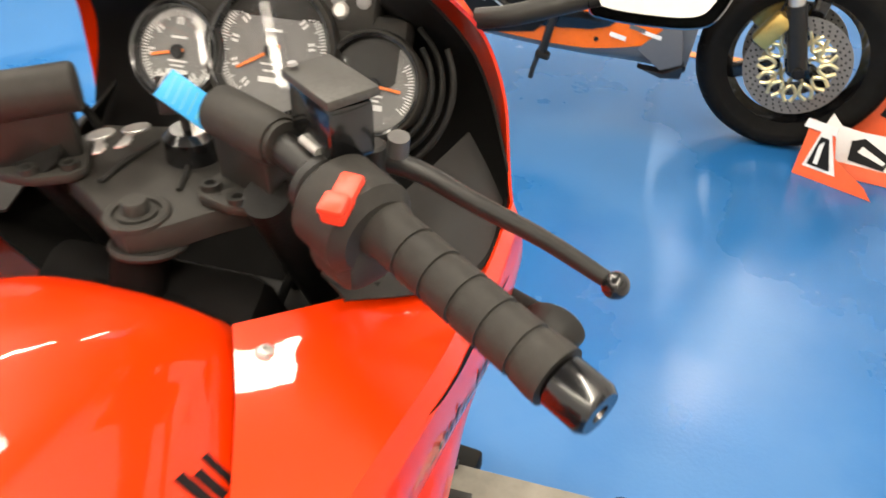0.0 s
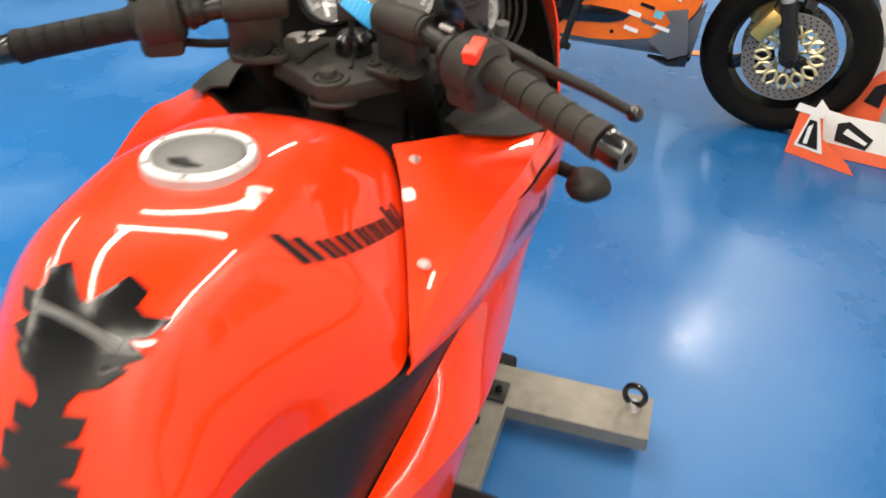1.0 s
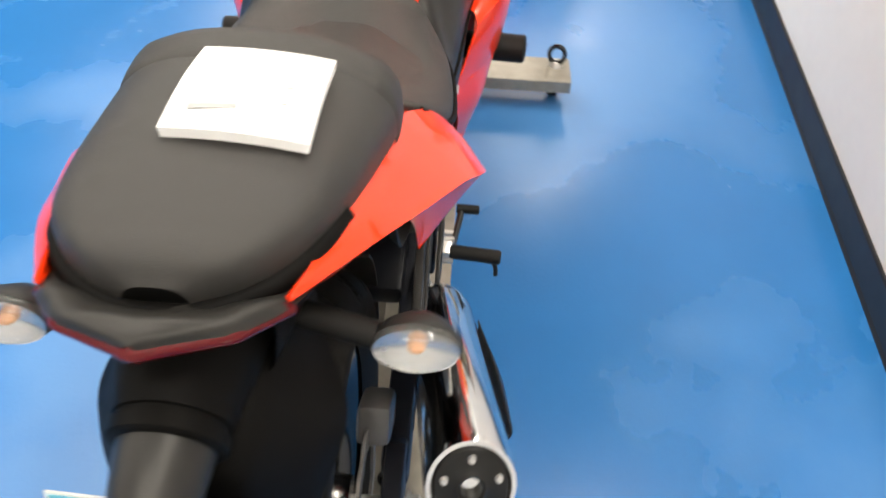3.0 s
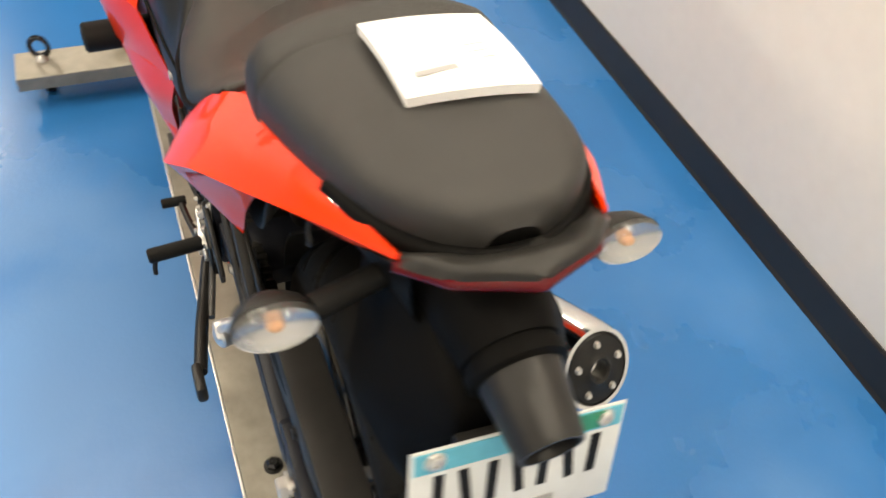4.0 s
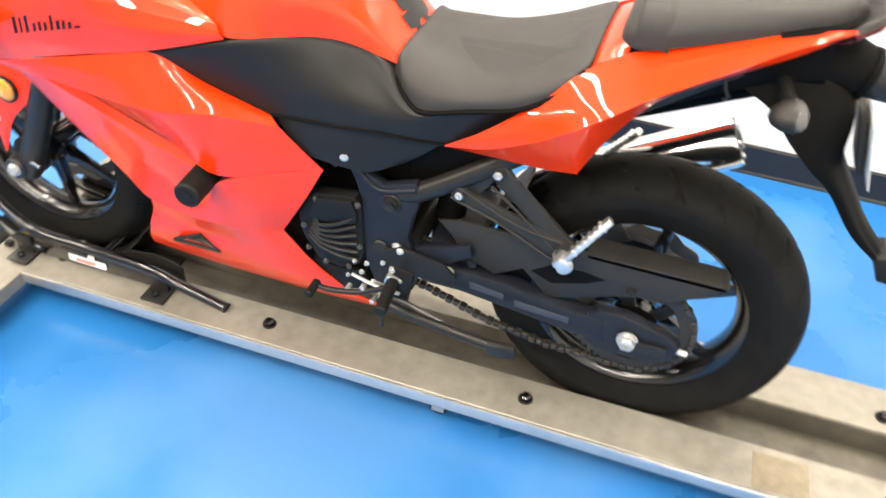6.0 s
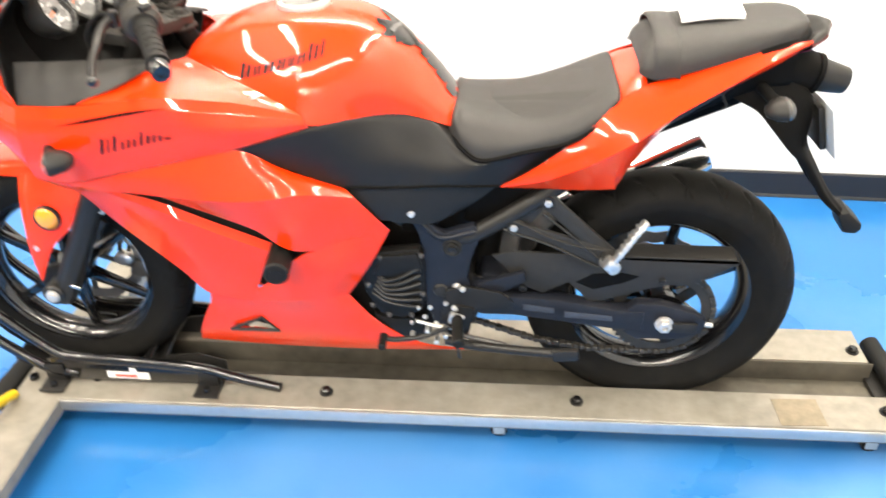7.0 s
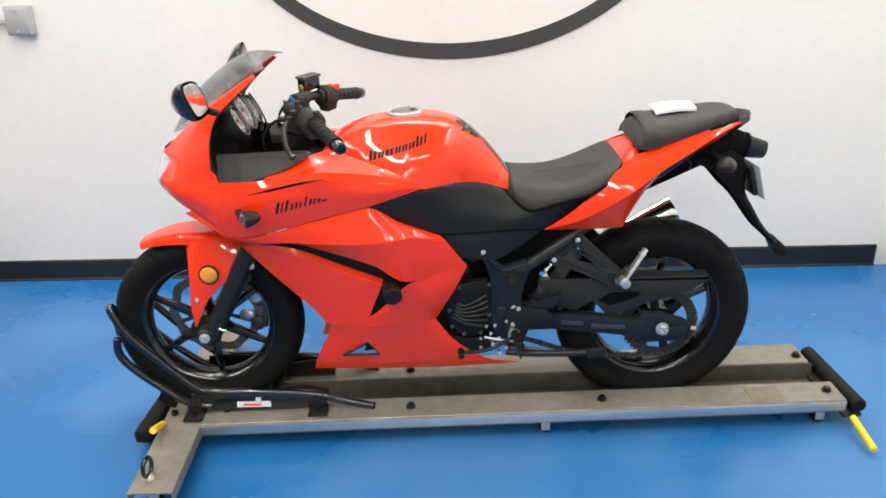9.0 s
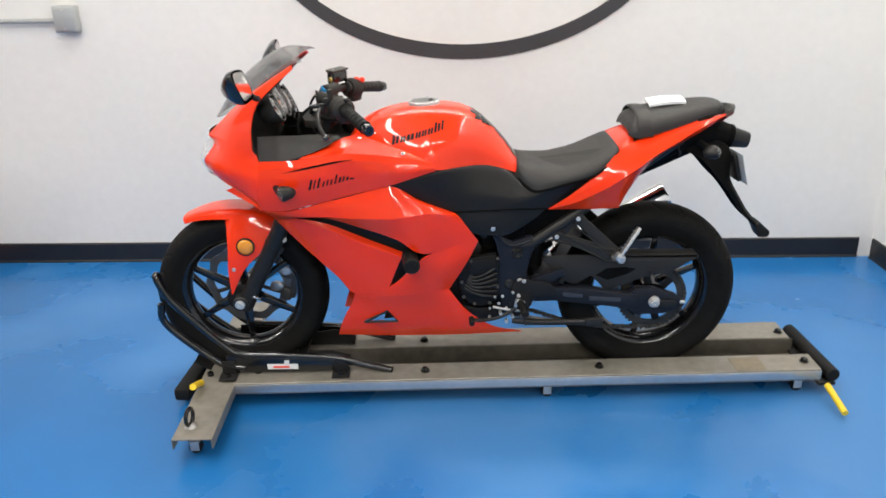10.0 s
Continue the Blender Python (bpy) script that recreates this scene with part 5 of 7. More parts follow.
for s in (-1, 1):
    # the bars are turned a little towards the wall side
    inner_end, outer_end = (Vector((-0.371, 0.048, 1.037)), Vector((-0.342, 0.112, 1.035))) if s > 0 else (Vector((-0.368, -0.074, 1.040)), Vector((-0.318, -0.140, 1.038)))
    clip = part("handlebar", lathe([(0, -0.002), (0.017, -0.002), (0.0195, 0.001), (0.0195, 0.062), (0.0180, 0.068), (0.0165, 0.068), (0.0165, 0.073), (0.013, 0.074), (0, 0.074)], along(inner_end, outer_end), 36), "dusty", bike, "dusty black handlebar casting")
    ax = (outer_end - inner_end).normalized()
    ax = Vector((ax.x, ax.y, 0)).normalized()
    back = Vector((ax.y * s, -ax.x * s, 0))
    mid_ = (inner_end + outer_end) / 2
    mid_.z = 0
    web = bmesh.new()
    for u in (-0.034, 0.028):
        for k, z in ((0.010, 0.980), (-0.016, 0.980), (0.013, 1.036), (-0.016, 1.036)):
            web.verts.new(mid_ + ax * u + back * k + Vector((0, 0, z)))
    bmesh.ops.convex_hull(web, input=web.verts)
    bmesh.ops.bevel(web, geom=web.edges[:], offset=0.003, segments=2, affect="EDGES", profile=0.5)
    part("riser", web, "plastic", clip)
    foot = bmesh.new()
    for u, k in ((-0.036, 0.030), (-0.040, -0.016), (0.032, -0.016), (0.030, 0.016), (0.006, 0.034), (-0.024, 0.038)):
        for z in (0.9772, 0.9862):
            foot.verts.new(mid_ + ax * u + back * k + Vector((0, 0, z)))
    bmesh.ops.convex_hull(foot, input=foot.verts)
    bmesh.ops.bevel(foot, geom=foot.edges[:], offset=0.002, segments=2, affect="EDGES", profile=0.5)
    part("riser_foot", foot, "dusty", clip)
    for u, k in ((-0.024, 0.026), (0.006, 0.024)):
        spot = mid_ + ax * u + back * k + Vector((0, 0, 0.9862))
        part("riser_screw", lathe([(0, 0.001), (0.0035, 0.001), (0.004, 0.0045), (0.0075, 0.0045), (0.008, 0), (0, 0)], Matrix.Translation(spot), 20), "plastic", clip)
    a, b = (Vector((-0.288, 0.205, 1.020)), Vector((-0.214, 0.332, 0.997))) if s > 0 else (Vector((-0.278, 0.218, 1.026)), Vector((-0.214, 0.338, 1.004)))
    part("bar_tube", rod(outer_end - ax * 0.01, (b.x, b.y * s, b.z), 0.0115), "frame", clip)
    grip_prof = [(0.012, 0.0), (0.020, 0.0), (0.0205, 0.004)]
    length = (b - a).length
    for k in range(5):
        h = 0.012 + k * (length - 0.03) / 5
        grip_prof += [(0.0182, h), (0.0182, h + 0.018), (0.0168, h + 0.0185), (0.0168, h + 0.0215), (0.0182, h + 0.022)]
    grip_prof += [(0.0195, length - 0.006), (0.0195, length), (0.012, length)]
    av, bv = Vector((a.x, a.y * s, a.z)), Vector((b.x, b.y * s, b.z))
    part("grip", lathe(grip_prof, along(av, bv), 36), "dusty" if s > 0 else "rubber", clip, "ribbed black rubber grip", 25)
    d = (bv - av).normalized()
    part("bar_end", lathe([(0, 0), (0.014, 0), (0.0165, 0.003), (0.0165, 0.026), (0.0140, 0.030), (0.006, 0.030), (0.005, 0.026), (0, 0.026)], along(bv, bv + d), 32), "gloss", clip, "gloss black bar-end weight")
    h0 = Vector((-0.298, 0.176, 1.022)) if s > 0 else Vector((-0.296, -0.190, 1.032))
    house = part("switch_housing", join(rod(h0 - d * 0.018, h0 + d * 0.034, 0.034, bevel=0.008, seg=32), block(0.040, 0.050, 0.044, Matrix.Translation(h0 + d * 0.006 + Vector((0.004, 0, -0.022))) @ pose(0, 0, 0, 0, 0, -30 * s), 0.010)), "dusty", clip, "dusty black switch housing")
    part("clamp", rod(h0 - d * 0.034, h0 - d * 0.022, 0.022, bevel=0.003), "frame", clip)
    up = Vector((0.45, 0.25 * s, 0.86)).normalized()
    if s > 0:
        around = d.cross(up).normalized()
        up2 = around.cross(d).normalized()
        rk = Matrix((around, d, up2)).transposed().to_4x4()
        rk.translation = h0 + d * 0.020 + up2 * 0.0335 + around * 0.009
        rk = rk @ pose(0, 0, 0, 0, 0, 28)
        part("kill_switch", join(block(0.036, 0.016, 0.010, rk, 0.003), block(0.016, 0.017, 0.008, rk @ pose(0.010, 0, 0.006), 0.003)), "switch", house, "red kill switch rocker")
        res_m = pose(-0.340, 0.152, 1.064, 0, 0, 50)
        res = part("brake_reservoir", join(block(0.062, 0.033, 0.040, res_m, 0.004), block(0.050, 0.026, 0.030, res_m @ pose(0.002, 0, -0.028), 0.006)), "gloss", clip, "black brake fluid reservoir")
        part("reservoir_cap", block(0.070, 0.037, 0.007, res_m @ pose(0, 0, 0.024, 4, -3, 0), 0.0015), "lid", res, "worn grey reservoir lid")
        for u, v in ((-0.028, -0.012), (0.028, 0.012)):
            part("lid_screw", lathe([(0, 0.002), (0.003, 0.002), (0.0036, 0), (0, 0)], res_m @ pose(u, v, 0.0276, 4, -3, 0), 14), "greyink", res)
        part("sight_glass", lathe([(0, 0.003), (0.007, 0.003), (0.009, 0.001), (0.009, 0), (0, 0)], res_m @ pose(-0.031, 0.0, -0.006, 0, -90, 0), 24), "gold", res)
        part("clamp_bolt", rod((-0.335, 0.132, 1.045), (-0.318, 0.152, 1.047), 0.0035), "steel", res)
        part("hose_union", rod((-0.345, 0.196, 1.040), (-0.343, 0.198, 1.054), 0.0075), "grey", res)
    else:
        part("horn_button", rod(h0 + up * 0.030, h0 + up * 0.037, 0.008), "greyink", house)
        part("dip_switch", block(0.012, 0.022, 0.010, Matrix.Translation(h0 + d * 0.016 + up * 0.032) @ pose(0, 0, 0, 0, 25, -28), 0.002), "ink", house)
    if s < 0:
        part("switch_lead", tube([(-0.300, -0.205, 1.000), (-0.330, -0.160, 0.990), (-0.365, -0.110, 0.986), (-0.400, -0.080, 0.960)], 0.0055, 24, 10), "rubber", clip, "black switch lead")
        part("lever_bracket", join(rod(h0 - d * 0.046, h0 - d * 0.026, 0.019, bevel=0.003), block(0.036, 0.020, 0.022, Matrix.Translation(h0 - d * 0.036 + Vector((-0.020, 0, 0.006))), 0.004)), "frame", clip)
        part("mirror_boss", rod(h0 + Vector((-0.030, 0.010, 0.020)), h0 + Vector((-0.032, 0.010, 0.052)), 0.008, bevel=0.002), "dusty", house)
    lever_row = [(-0.352, 0.172 * s, 1.030), (-0.362, 0.205 * s, 1.018), (-0.356, 0.250 * s, 1.003), (-0.344, 0.300 * s, 0.992), (-0.326, 0.346 * s, 0.982)]
    lev = part("lever", tube(lever_row, 0.0085, 40, 14, r2=0.0058), "frame", clip, "black brake lever" if s > 0 else "black clutch lever")
    part("lever_ball", lathe([(0.0095 * math.sin(t), 0.0095 * -math.cos(t)) for t in np.linspace(0, math.pi, 14)], pose(-0.323, 0.352 * s, 0.981), 24), "gloss", lev)
    part("lever_pivot", rod((-0.352, 0.176 * s, 1.012), (-0.350, 0.176 * s, 1.042), 0.010, bevel=0.002), "frame", lev)
    part("cable", tube([(-0.355, 0.165 * s, 1.030), (-0.400, 0.140 * s, 1.020), (-0.435, 0.130 * s, 0.975), (-0.430, 0.105 * s, 0.915), (-0.400, 0.070 * s, 0.860), (-0.350, 0.050 * s, 0.780)], 0.0042, 60), "rubber", clip, "black control cable")

tag = thing("key_tag", "bright blue plastic key tag hanging from the ignition key", "key tag")
tag_u, tag_v = Vector((-0.0067, 0.0293, -0.0252)).normalized(), Vector((0.0117, -0.0033, -0.0162))
tag_n = tag_u.cross(tag_v).normalized()
if tag_n.x < 0:
    tag_n = -tag_n
tag_m = Matrix((tag_u, tag_n.cross(tag_u), tag_n)).transposed().to_4x4()
tag_m.translation = (-0.372, 0.022, 1.040)
part("tag", block(0.045, 0.024, 0.0015, tag_m, 0.0004), "bluetag", tag)
for k, (x, y, a) in enumerate(((-0.372, -0.040, 18), (-0.352, -0.052, 34))):
    km = pose(x, y, 1.000 + 0.003 * k, 6, -8, a)
    part("spare_key", join(lathe([(0, 0.0012), (0.011, 0.0012), (0.0115, 0), (0.011, -0.0012), (0, -0.0012)], km @ pose(-0.018, 0, 0), 20), block(0.034, 0.007, 0.0018, km @ pose(0.008, 0, 0), 0.0004), block(0.012, 0.003, 0.0018, km @ pose(0.014, 0.0045, 0), 0.0003)), "alu", tag, "worn steel spare key")
for k in range(6):
    part("tag_line", block(0.0014, 0.019, 0.0004, tag_m @ pose(-0.016 + 0.0064 * k, 0, 0.0011, 0, 0, 10), 0), "plateblue", tag)
part("tag_ring", lathe([(0.009 + 0.0008 * math.cos(t), 0.0008 * math.sin(t)) for t in np.linspace(0, 2 * math.pi, 8, endpoint=False)], pose(-0.392, -0.010, 1.044, 60, 10, 0), 24, closed=True), "steel", tag)

# ---- instruments
dash_m = Matrix.Translation((-0.515, 0.015, 1.022)) @ pose(0, 0, 0, 0, 62, 0)     # local z looks back and up at the rider
dash = part("dashboard", join(
    lathe([(0.040, -0.055), (0.060, -0.030), (0.066, 0.0), (0.064, 0.006), (0.058, 0.006), (0.055, -0.004), (0, -0.004)], dash_m, 56),
    lathe([(0.030, -0.050), (0.044, -0.030), (0.049, 0.0), (0.047, 0.005), (0.042, 0.005), (0.040, -0.004), (0, -0.004)], dash_m @ pose(0.012, -0.095, 0.0), 48),
    lathe([(0.030, -0.050), (0.044, -0.030), (0.049, 0.0), (0.047, 0.005), (0.042, 0.005), (0.040, -0.004), (0, -0.004)], dash_m @ pose(0.018, 0.098, -0.004), 48),
    block(0.070, 0.250, 0.030, dash_m @ pose(-0.010, 0.0, -0.020), 0.012),
    block(0.045, 0.150, 0.030, dash_m @ pose(-0.045, 0.02, -0.016), 0.012)), "dusty", bike, "black dashboard with three round dials")
for cx, cy, r, nt, needle in ((0, 0, 0.055, 90, 300), (0.012, -0.095, 0.040, 60, 282), (0.018, 0.098, 0.040, 16, 84)):
    dm = dash_m @ pose(cx, cy, -0.004 if cy < 0.05 else -0.008)
    dial = part("dial", lathe([(0, 0.0008), (r, 0.0008), (r, 0), (0, 0)], dm, 48), "dial", dash, "black dial face with white ticks")
    ticks = []
    for k in range(nt + 1):
        a = 38 + 284 * k / nt if nt > 20 else 55 + 70 * k / nt
        big = 0.0085 if k % 5 == 0 else 0.0055
        ticks.append(block(big, 0.0011, 0.0006, dm @ pose(0, 0, 0.0014) @ pose(0, 0, 0, 0, 0, a) @ pose(r * 0.95 - big / 2, 0, 0), 0))
        if k % 10 == 0 and nt > 20:
            for w in (-0.0022, 0.0022):
                ticks.append(block(0.0065, 0.0024, 0.0006, dm @ pose(0, 0, 0.0014) @ pose(0, 0, 0, 0, 0, a) @ pose(r * 0.70, w, 0), 0))
    for k, (u, v, w, h) in enumerate(((0.012, 0.0, 0.002, 0.020), (0.018, 0.0, 0.002, 0.014), (-0.018, 0.0, 0.0025, 0.016), (0.026, 0.0, 0.005, 0.022))):
        ticks.append(block(w, h, 0.0006, dm @ pose(u * r / 0.055, v, 0.0014), 0))
    part("tick_marks", join(*ticks), "white", dial)
    part("needle", block(r * 0.85, 0.003, 0.0015, dm @ pose(0, 0, 0.004) @ pose(0, 0, 0, 0, 0, needle) @ pose(r * 0.25, 0, 0), 0.0005), "orange", dial, "orange pointer")
    part("needle_hub", lathe([(0, 0.006), (0.006, 0.006), (0.007, 0.002), (0, 0.002)], dm, 20), "ink", dial)
    part("dial_bezel", lathe([(r, 0.002), (r + 0.002, 0.010), (r + 0.005, 0.011), (r + 0.006, 0.004)], dm, 48), "gloss", dial)
    part("dial_glass", lathe([(r * 0.97 * w, 0.0015 * (1 - w * w)) for w in np.linspace(0, 1, 10)], dm @ pose(0, 0, 0.0115, 4, -11, 0), 48), "dialglass", dial, "domed clear dial glass")
for r, lo, hi, dz in ((0.058, -40, 120, -0.006), (0.066, -55, 110, -0.012), (0.078, -30, 135, -0.004)):
    part("cable_loop", tube([dash_m @ Vector((0.018 + r * math.sin(radians(a)), 0.094 + r * math.cos(radians(a)), dz)) for a in np.linspace(lo, hi, 12)], 0.0028, 50, 8), "rubber", dash, "black cable looped beside the dial")
for u, v in ((-0.042, 0.062), (-0.075, 0.022), (-0.050, -0.062)):
    part("panel_screw", lathe([(0, 0.003), (0.0055, 0.003), (0.0075, 0.001), (0.008, 0), (0, 0)], dash_m @ pose(u, v, 0.0), 18), "steel", dash)
for y in (-0.055, 0.058, 0.082, -0.03):
    part("warning_lamp", lathe([(0, 0.003), (0.005, 0.002), (0.007, 0), (0, 0)], dash_m @ pose(-0.052, y, -0.001), 16), "greyink", dash)

# ---- frame, engine and running gear
part("steering_head", rod((-0.306, 0.004, 0.955), (-0.238, 0, 0.800), 0.021), "deep", bike, "black steering head")
part("lower_yoke", block(0.075, 0.26, 0.034, pose(-0.405, 0, 0.800, 0, 28, 0), 0.008), "frame", bike)
part("wiring_cover", join(block(0.06, 0.20, 0.16, pose(-0.335, 0, 0.845, 0, 25, 0), 0.02), block(0.05, 0.11, 0.06, pose(-0.300, 0, 0.885), 0.015)), "deep", bike, "black wiring and duct behind the steering head")
part("radiator", block(0.035, 0.26, 0.24, pose(-0.300, 0, 0.585, 0, 12, 0), 0.006), "engine", bike, "black radiator")
part("airbox", block(0.30, 0.22, 0.14, pose(0.05, 0, 0.760), 0.02), "engine", bike, "black airbox under the tank")
part("engine", join(block(0.34, 0.22, 0.21, pose(0.070, 0, 0.395), 0.03), block(0.17, 0.20, 0.27, pose(-0.09, 0, 0.560, 0, -14, 0), 0.02), block(0.20, 0.15, 0.08, pose(0.02, 0, 0.285), 0.02), block(0.16, 0.15, 0.20, pose(0.20, 0, 0.62), 0.02)), "engine", bike, "black parallel-twin engine")
for k in range(7):
    part("cooling_fin", block(0.19, 0.235, 0.006, pose(-0.095, 0, 0.47 + 0.028 * k, 0, -14, 0), 0.002), "engine", bike)
for s in (-1, 1):
    rim_ = [(0.041, 0.476), (0.060, 0.503), (0.086, 0.526), (0.172, 0.536), (0.184, 0.500), (0.184, 0.400), (0.172, 0.368), (0.130, 0.346), (0.080, 0.358), (0.050, 0.412)]
    cov = part("engine_cover", slab(rim_, 0.118 * s, 0.150 * s, 0.012), "engine", bike, "black sprocket cover with curved louvres")
    part("cover_lid", slab([(0.070, 0.470), (0.092, 0.518), (0.166, 0.528), (0.176, 0.500), (0.174, 0.478), (0.120, 0.462)], 0.146 * s, 0.157 * s, 0.005), "engine", cov)
    for k in range(6):
        lo = 0.398 + 0.011 * k
        part("louvre", tube([(0.066 + 0.004 * k, 0.149 * s, lo + 0.020), (0.096, 0.157 * s, lo + 0.004), (0.132, 0.160 * s, lo - 0.004 + 0.004 * k), (0.172, 0.152 * s, lo - 0.014 + 0.0105 * k)], 0.0042, 18, 8), "frame", cov)
    for x, z in ((0.058, 0.440), (0.064, 0.386), (0.100, 0.360), (0.150, 0.362), (0.176, 0.420), (0.176, 0.520), (0.090, 0.512)):
        part("cover_bolt", hex_bolt((x, 0.150 * s, z), (0, s, 0), 0.005, 0.006), "grey", cov)
    part("lower_casting", slab([(0.062, 0.352), (0.110, 0.338), (0.180, 0.344), (0.190, 0.300), (0.120, 0.276), (0.070, 0.300)], 0.110 * s, 0.138 * s, 0.008), "engine", bike, "dull cast crankcase bottom")
    plate_ = part("frame_plate", slab([(0.146, 0.622), (0.176, 0.628), (0.196, 0.590), (0.224, 0.572), (0.286, 0.592), (0.300, 0.575), (0.293, 0.545), (0.280, 0.505), (0.272, 0.460), (0.284, 0.425), (0.286, 0.345), (0.255, 0.322), (0.200, 0.330), (0.182, 0.385), (0.178, 0.440), (0.180, 0.526), (0.168, 0.572)],
                             0.120 * s, 0.142 * s, 0.005), "arm", bike, "blue-black pressed frame plate")
    part("plate_rib", tube([(0.160, 0.142 * s, 0.622), (0.186, 0.143 * s, 0.586), (0.220, 0.143 * s, 0.561), (0.288, 0.142 * s, 0.578)], 0.0055, 24, 10), "arm", plate_)
    part("pivot_cap", lathe([(0, 0.007), (0.012, 0.006), (0.013, 0.001), (0.018, 0.003), (0.021, 0.0), (0.021, -0.004), (0, -0.004)], along((0.240, 0.142 * s, 0.536), (0.240, s, 0.536)), 28), "plastic", bike, "black pivot cap")
    part("pivot_socket", lathe([(0, 0.010), (0.006, 0.010), (0.0095, 0.012), (0.0095, 0.004), (0, 0.004)], along((0.240, 0.142 * s, 0.536), (0.240, s, 0.536)), 6), "frame", bike)
    part("plug", lathe([(0, 0.005), (0.014, 0.004), (0.017, 0.0), (0, 0.0)], along((0.215, 0.143 * s, 0.425), (0.215, s, 0.425)), 24), "plastic", bike)
    for x, z in ((0.250, 0.436), (0.232, 0.405)):
        part("bolt", hex_bolt((x, 0.143 * s, z), (0, s, 0), 0.008, 0.007), "steel", bike, "bright steel bolt")
    part("subframe_tube", tube([(0.255, 0.128 * s, 0.556), (0.300, 0.127 * s, 0.572), (0.435, 0.118 * s, 0.662), (0.600, 0.085 * s, 0.778), (0.760, 0.07 * s, 0.885)], 0.0185, 50, 18), "frame", bike, "black subframe tube")
    part("main_tube", tube([(-0.270, 0.045 * s, 0.870), (-0.150, 0.110 * s, 0.760), (0.000, 0.135 * s, 0.690), (0.140, 0.132 * s, 0.600)], 0.018, 40, 16), "frame", bike)
    part("down_tube", tube([(-0.280, 0.040 * s, 0.840), (-0.230, 0.090 * s, 0.660), (-0.160, 0.110 * s, 0.480), (-0.080, 0.110 * s, 0.330)], 0.016, 30, 14), "frame", bike)
    # pillion footrest bracket
    br = part("footrest_bracket", join(
        slab([(0.347, 0.592), (0.354, 0.607), (0.374, 0.606), (0.392, 0.594), (0.562, 0.540), (0.572, 0.514), (0.556, 0.498), (0.534, 0.500), (0.440, 0.549), (0.362, 0.568)], 0.128 * s, 0.138 * s, 0.003),
        slab([(0.418, 0.640), (0.424, 0.664), (0.446, 0.664), (0.462, 0.644), (0.576, 0.536), (0.578, 0.514), (0.556, 0.508), (0.545, 0.516), (0.440, 0.618)], 0.124 * s, 0.136 * s, 0.003),
        slab([(0.352, 0.598), (0.420, 0.660), (0.432, 0.640), (0.416, 0.612), (0.398, 0.588), (0.372, 0.590)], 0.122 * s, 0.130 * s, 0.002),
        rod((0.566, 0.125 * s, 0.522), (0.566, 0.160 * s, 0.522), 0.017, bevel=0.003)), "guard", bike, "dark grey V-shaped pillion footrest bracket")
    for row in ([(0.360, 0.606), (0.385, 0.594), (0.440, 0.566), (0.500, 0.545), (0.562, 0.536)], [(0.352, 0.580), (0.440, 0.548), (0.534, 0.500), (0.556, 0.500)], [(0.424, 0.622), (0.480, 0.576), (0.545, 0.516)]):
        part("edge_rib", tube([(x, 0.139 * s, z) for x, z in row], 0.0028, 24, 8), "guard", br)
    for x, z in ((0.434, 0.647), (0.367, 0.587)):
        part("bracket_bolt", hex_bolt((x, 0.137 * s, z), (0, s, 0), 0.008, 0.007), "steel", br, "bright steel bolt")
        part("bolt_seat", lathe([(0, 0.003), (0.013, 0.003), (0.0145, 0), (0, 0)], along((x, 0.1362 * s, z), (x, s, z)), 24), "frame", br)
    peg_ = join(block(0.010, 0.020, 0.112, pose(0, 0, 0.052), 0.003), *[block(0.014, 0.021, 0.006, pose(-0.001, 0, 0.024 + 0.013 * k), 0.002) for k in range(6)])
    for v in peg_.verts:
        v.co.x *= 1.0 + 0.25 * (v.co.z > 0.08)
    peg_.transform(pose(0.570, 0.172 * s, 0.530, 14 * s, 36, 0))
    part("pillion_peg", join(peg_, rod((0.558, 0.142 * s, 0.515), (0.574, 0.182 * s, 0.520), 0.015, bevel=0.003), block(0.026, 0.030, 0.026, pose(0.566, 0.170 * s, 0.524, 0, 36, 0), 0.006)), "alu", br, "folded bright aluminium pillion peg")
    # swingarm
    arm = part("swingarm", join(
        slab([(0.270, 0.436), (0.330, 0.428), (0.362, 0.404), (0.470, 0.399), (0.606, 0.374), (0.660, 0.372), (0.660, 0.318), (0.600, 0.320), (0.505, 0.334), (0.372, 0.352), (0.300, 0.352), (0.270, 0.372)], 0.094 * s, 0.132 * s, 0.008),
        slab([(0.622, 0.376), (0.640, 0.392), (0.690, 0.392), (0.770, 0.368), (0.796, 0.346), (0.790, 0.312), (0.740, 0.294), (0.650, 0.292), (0.618, 0.312)], 0.100 * s, 0.128 * s, 0.006)), "arm", bike, "blue-black box-section swingarm")
    part("arm_strap", slab([(0.290, 0.440), (0.392, 0.474), (0.398, 0.452), (0.330, 0.404), (0.296, 0.400)], 0.122 * s, 0.138 * s, 0.004), "arm", arm)
    for x0_, x1_, zc in ((0.395, 0.462, 0.374), (0.485, 0.590, 0.357)):
        part("faded_strip", slab([(x0_, zc + 0.012), (x1_, zc + 0.003), (x1_, zc - 0.011), (x0_, zc - 0.004)], 0.1318 * s, 0.1336 * s, 0.0004), "strip", arm, "faded grey-blue warning strip")
    part("axle_nut", hex_bolt((0.703, 0.133 * s, 0.344), (0, s, 0), 0.016, 0.018), "steel", arm, "bright axle nut")
    part("adjuster", block(0.060, 0.006, 0.026, pose(0.745, 0.135 * s, 0.335), 0.002), "frame", arm)
    part("adjuster_bolt", rod((0.785, 0.118 * s, 0.335), (0.812, 0.118 * s, 0.332), 0.006), "steel", arm)
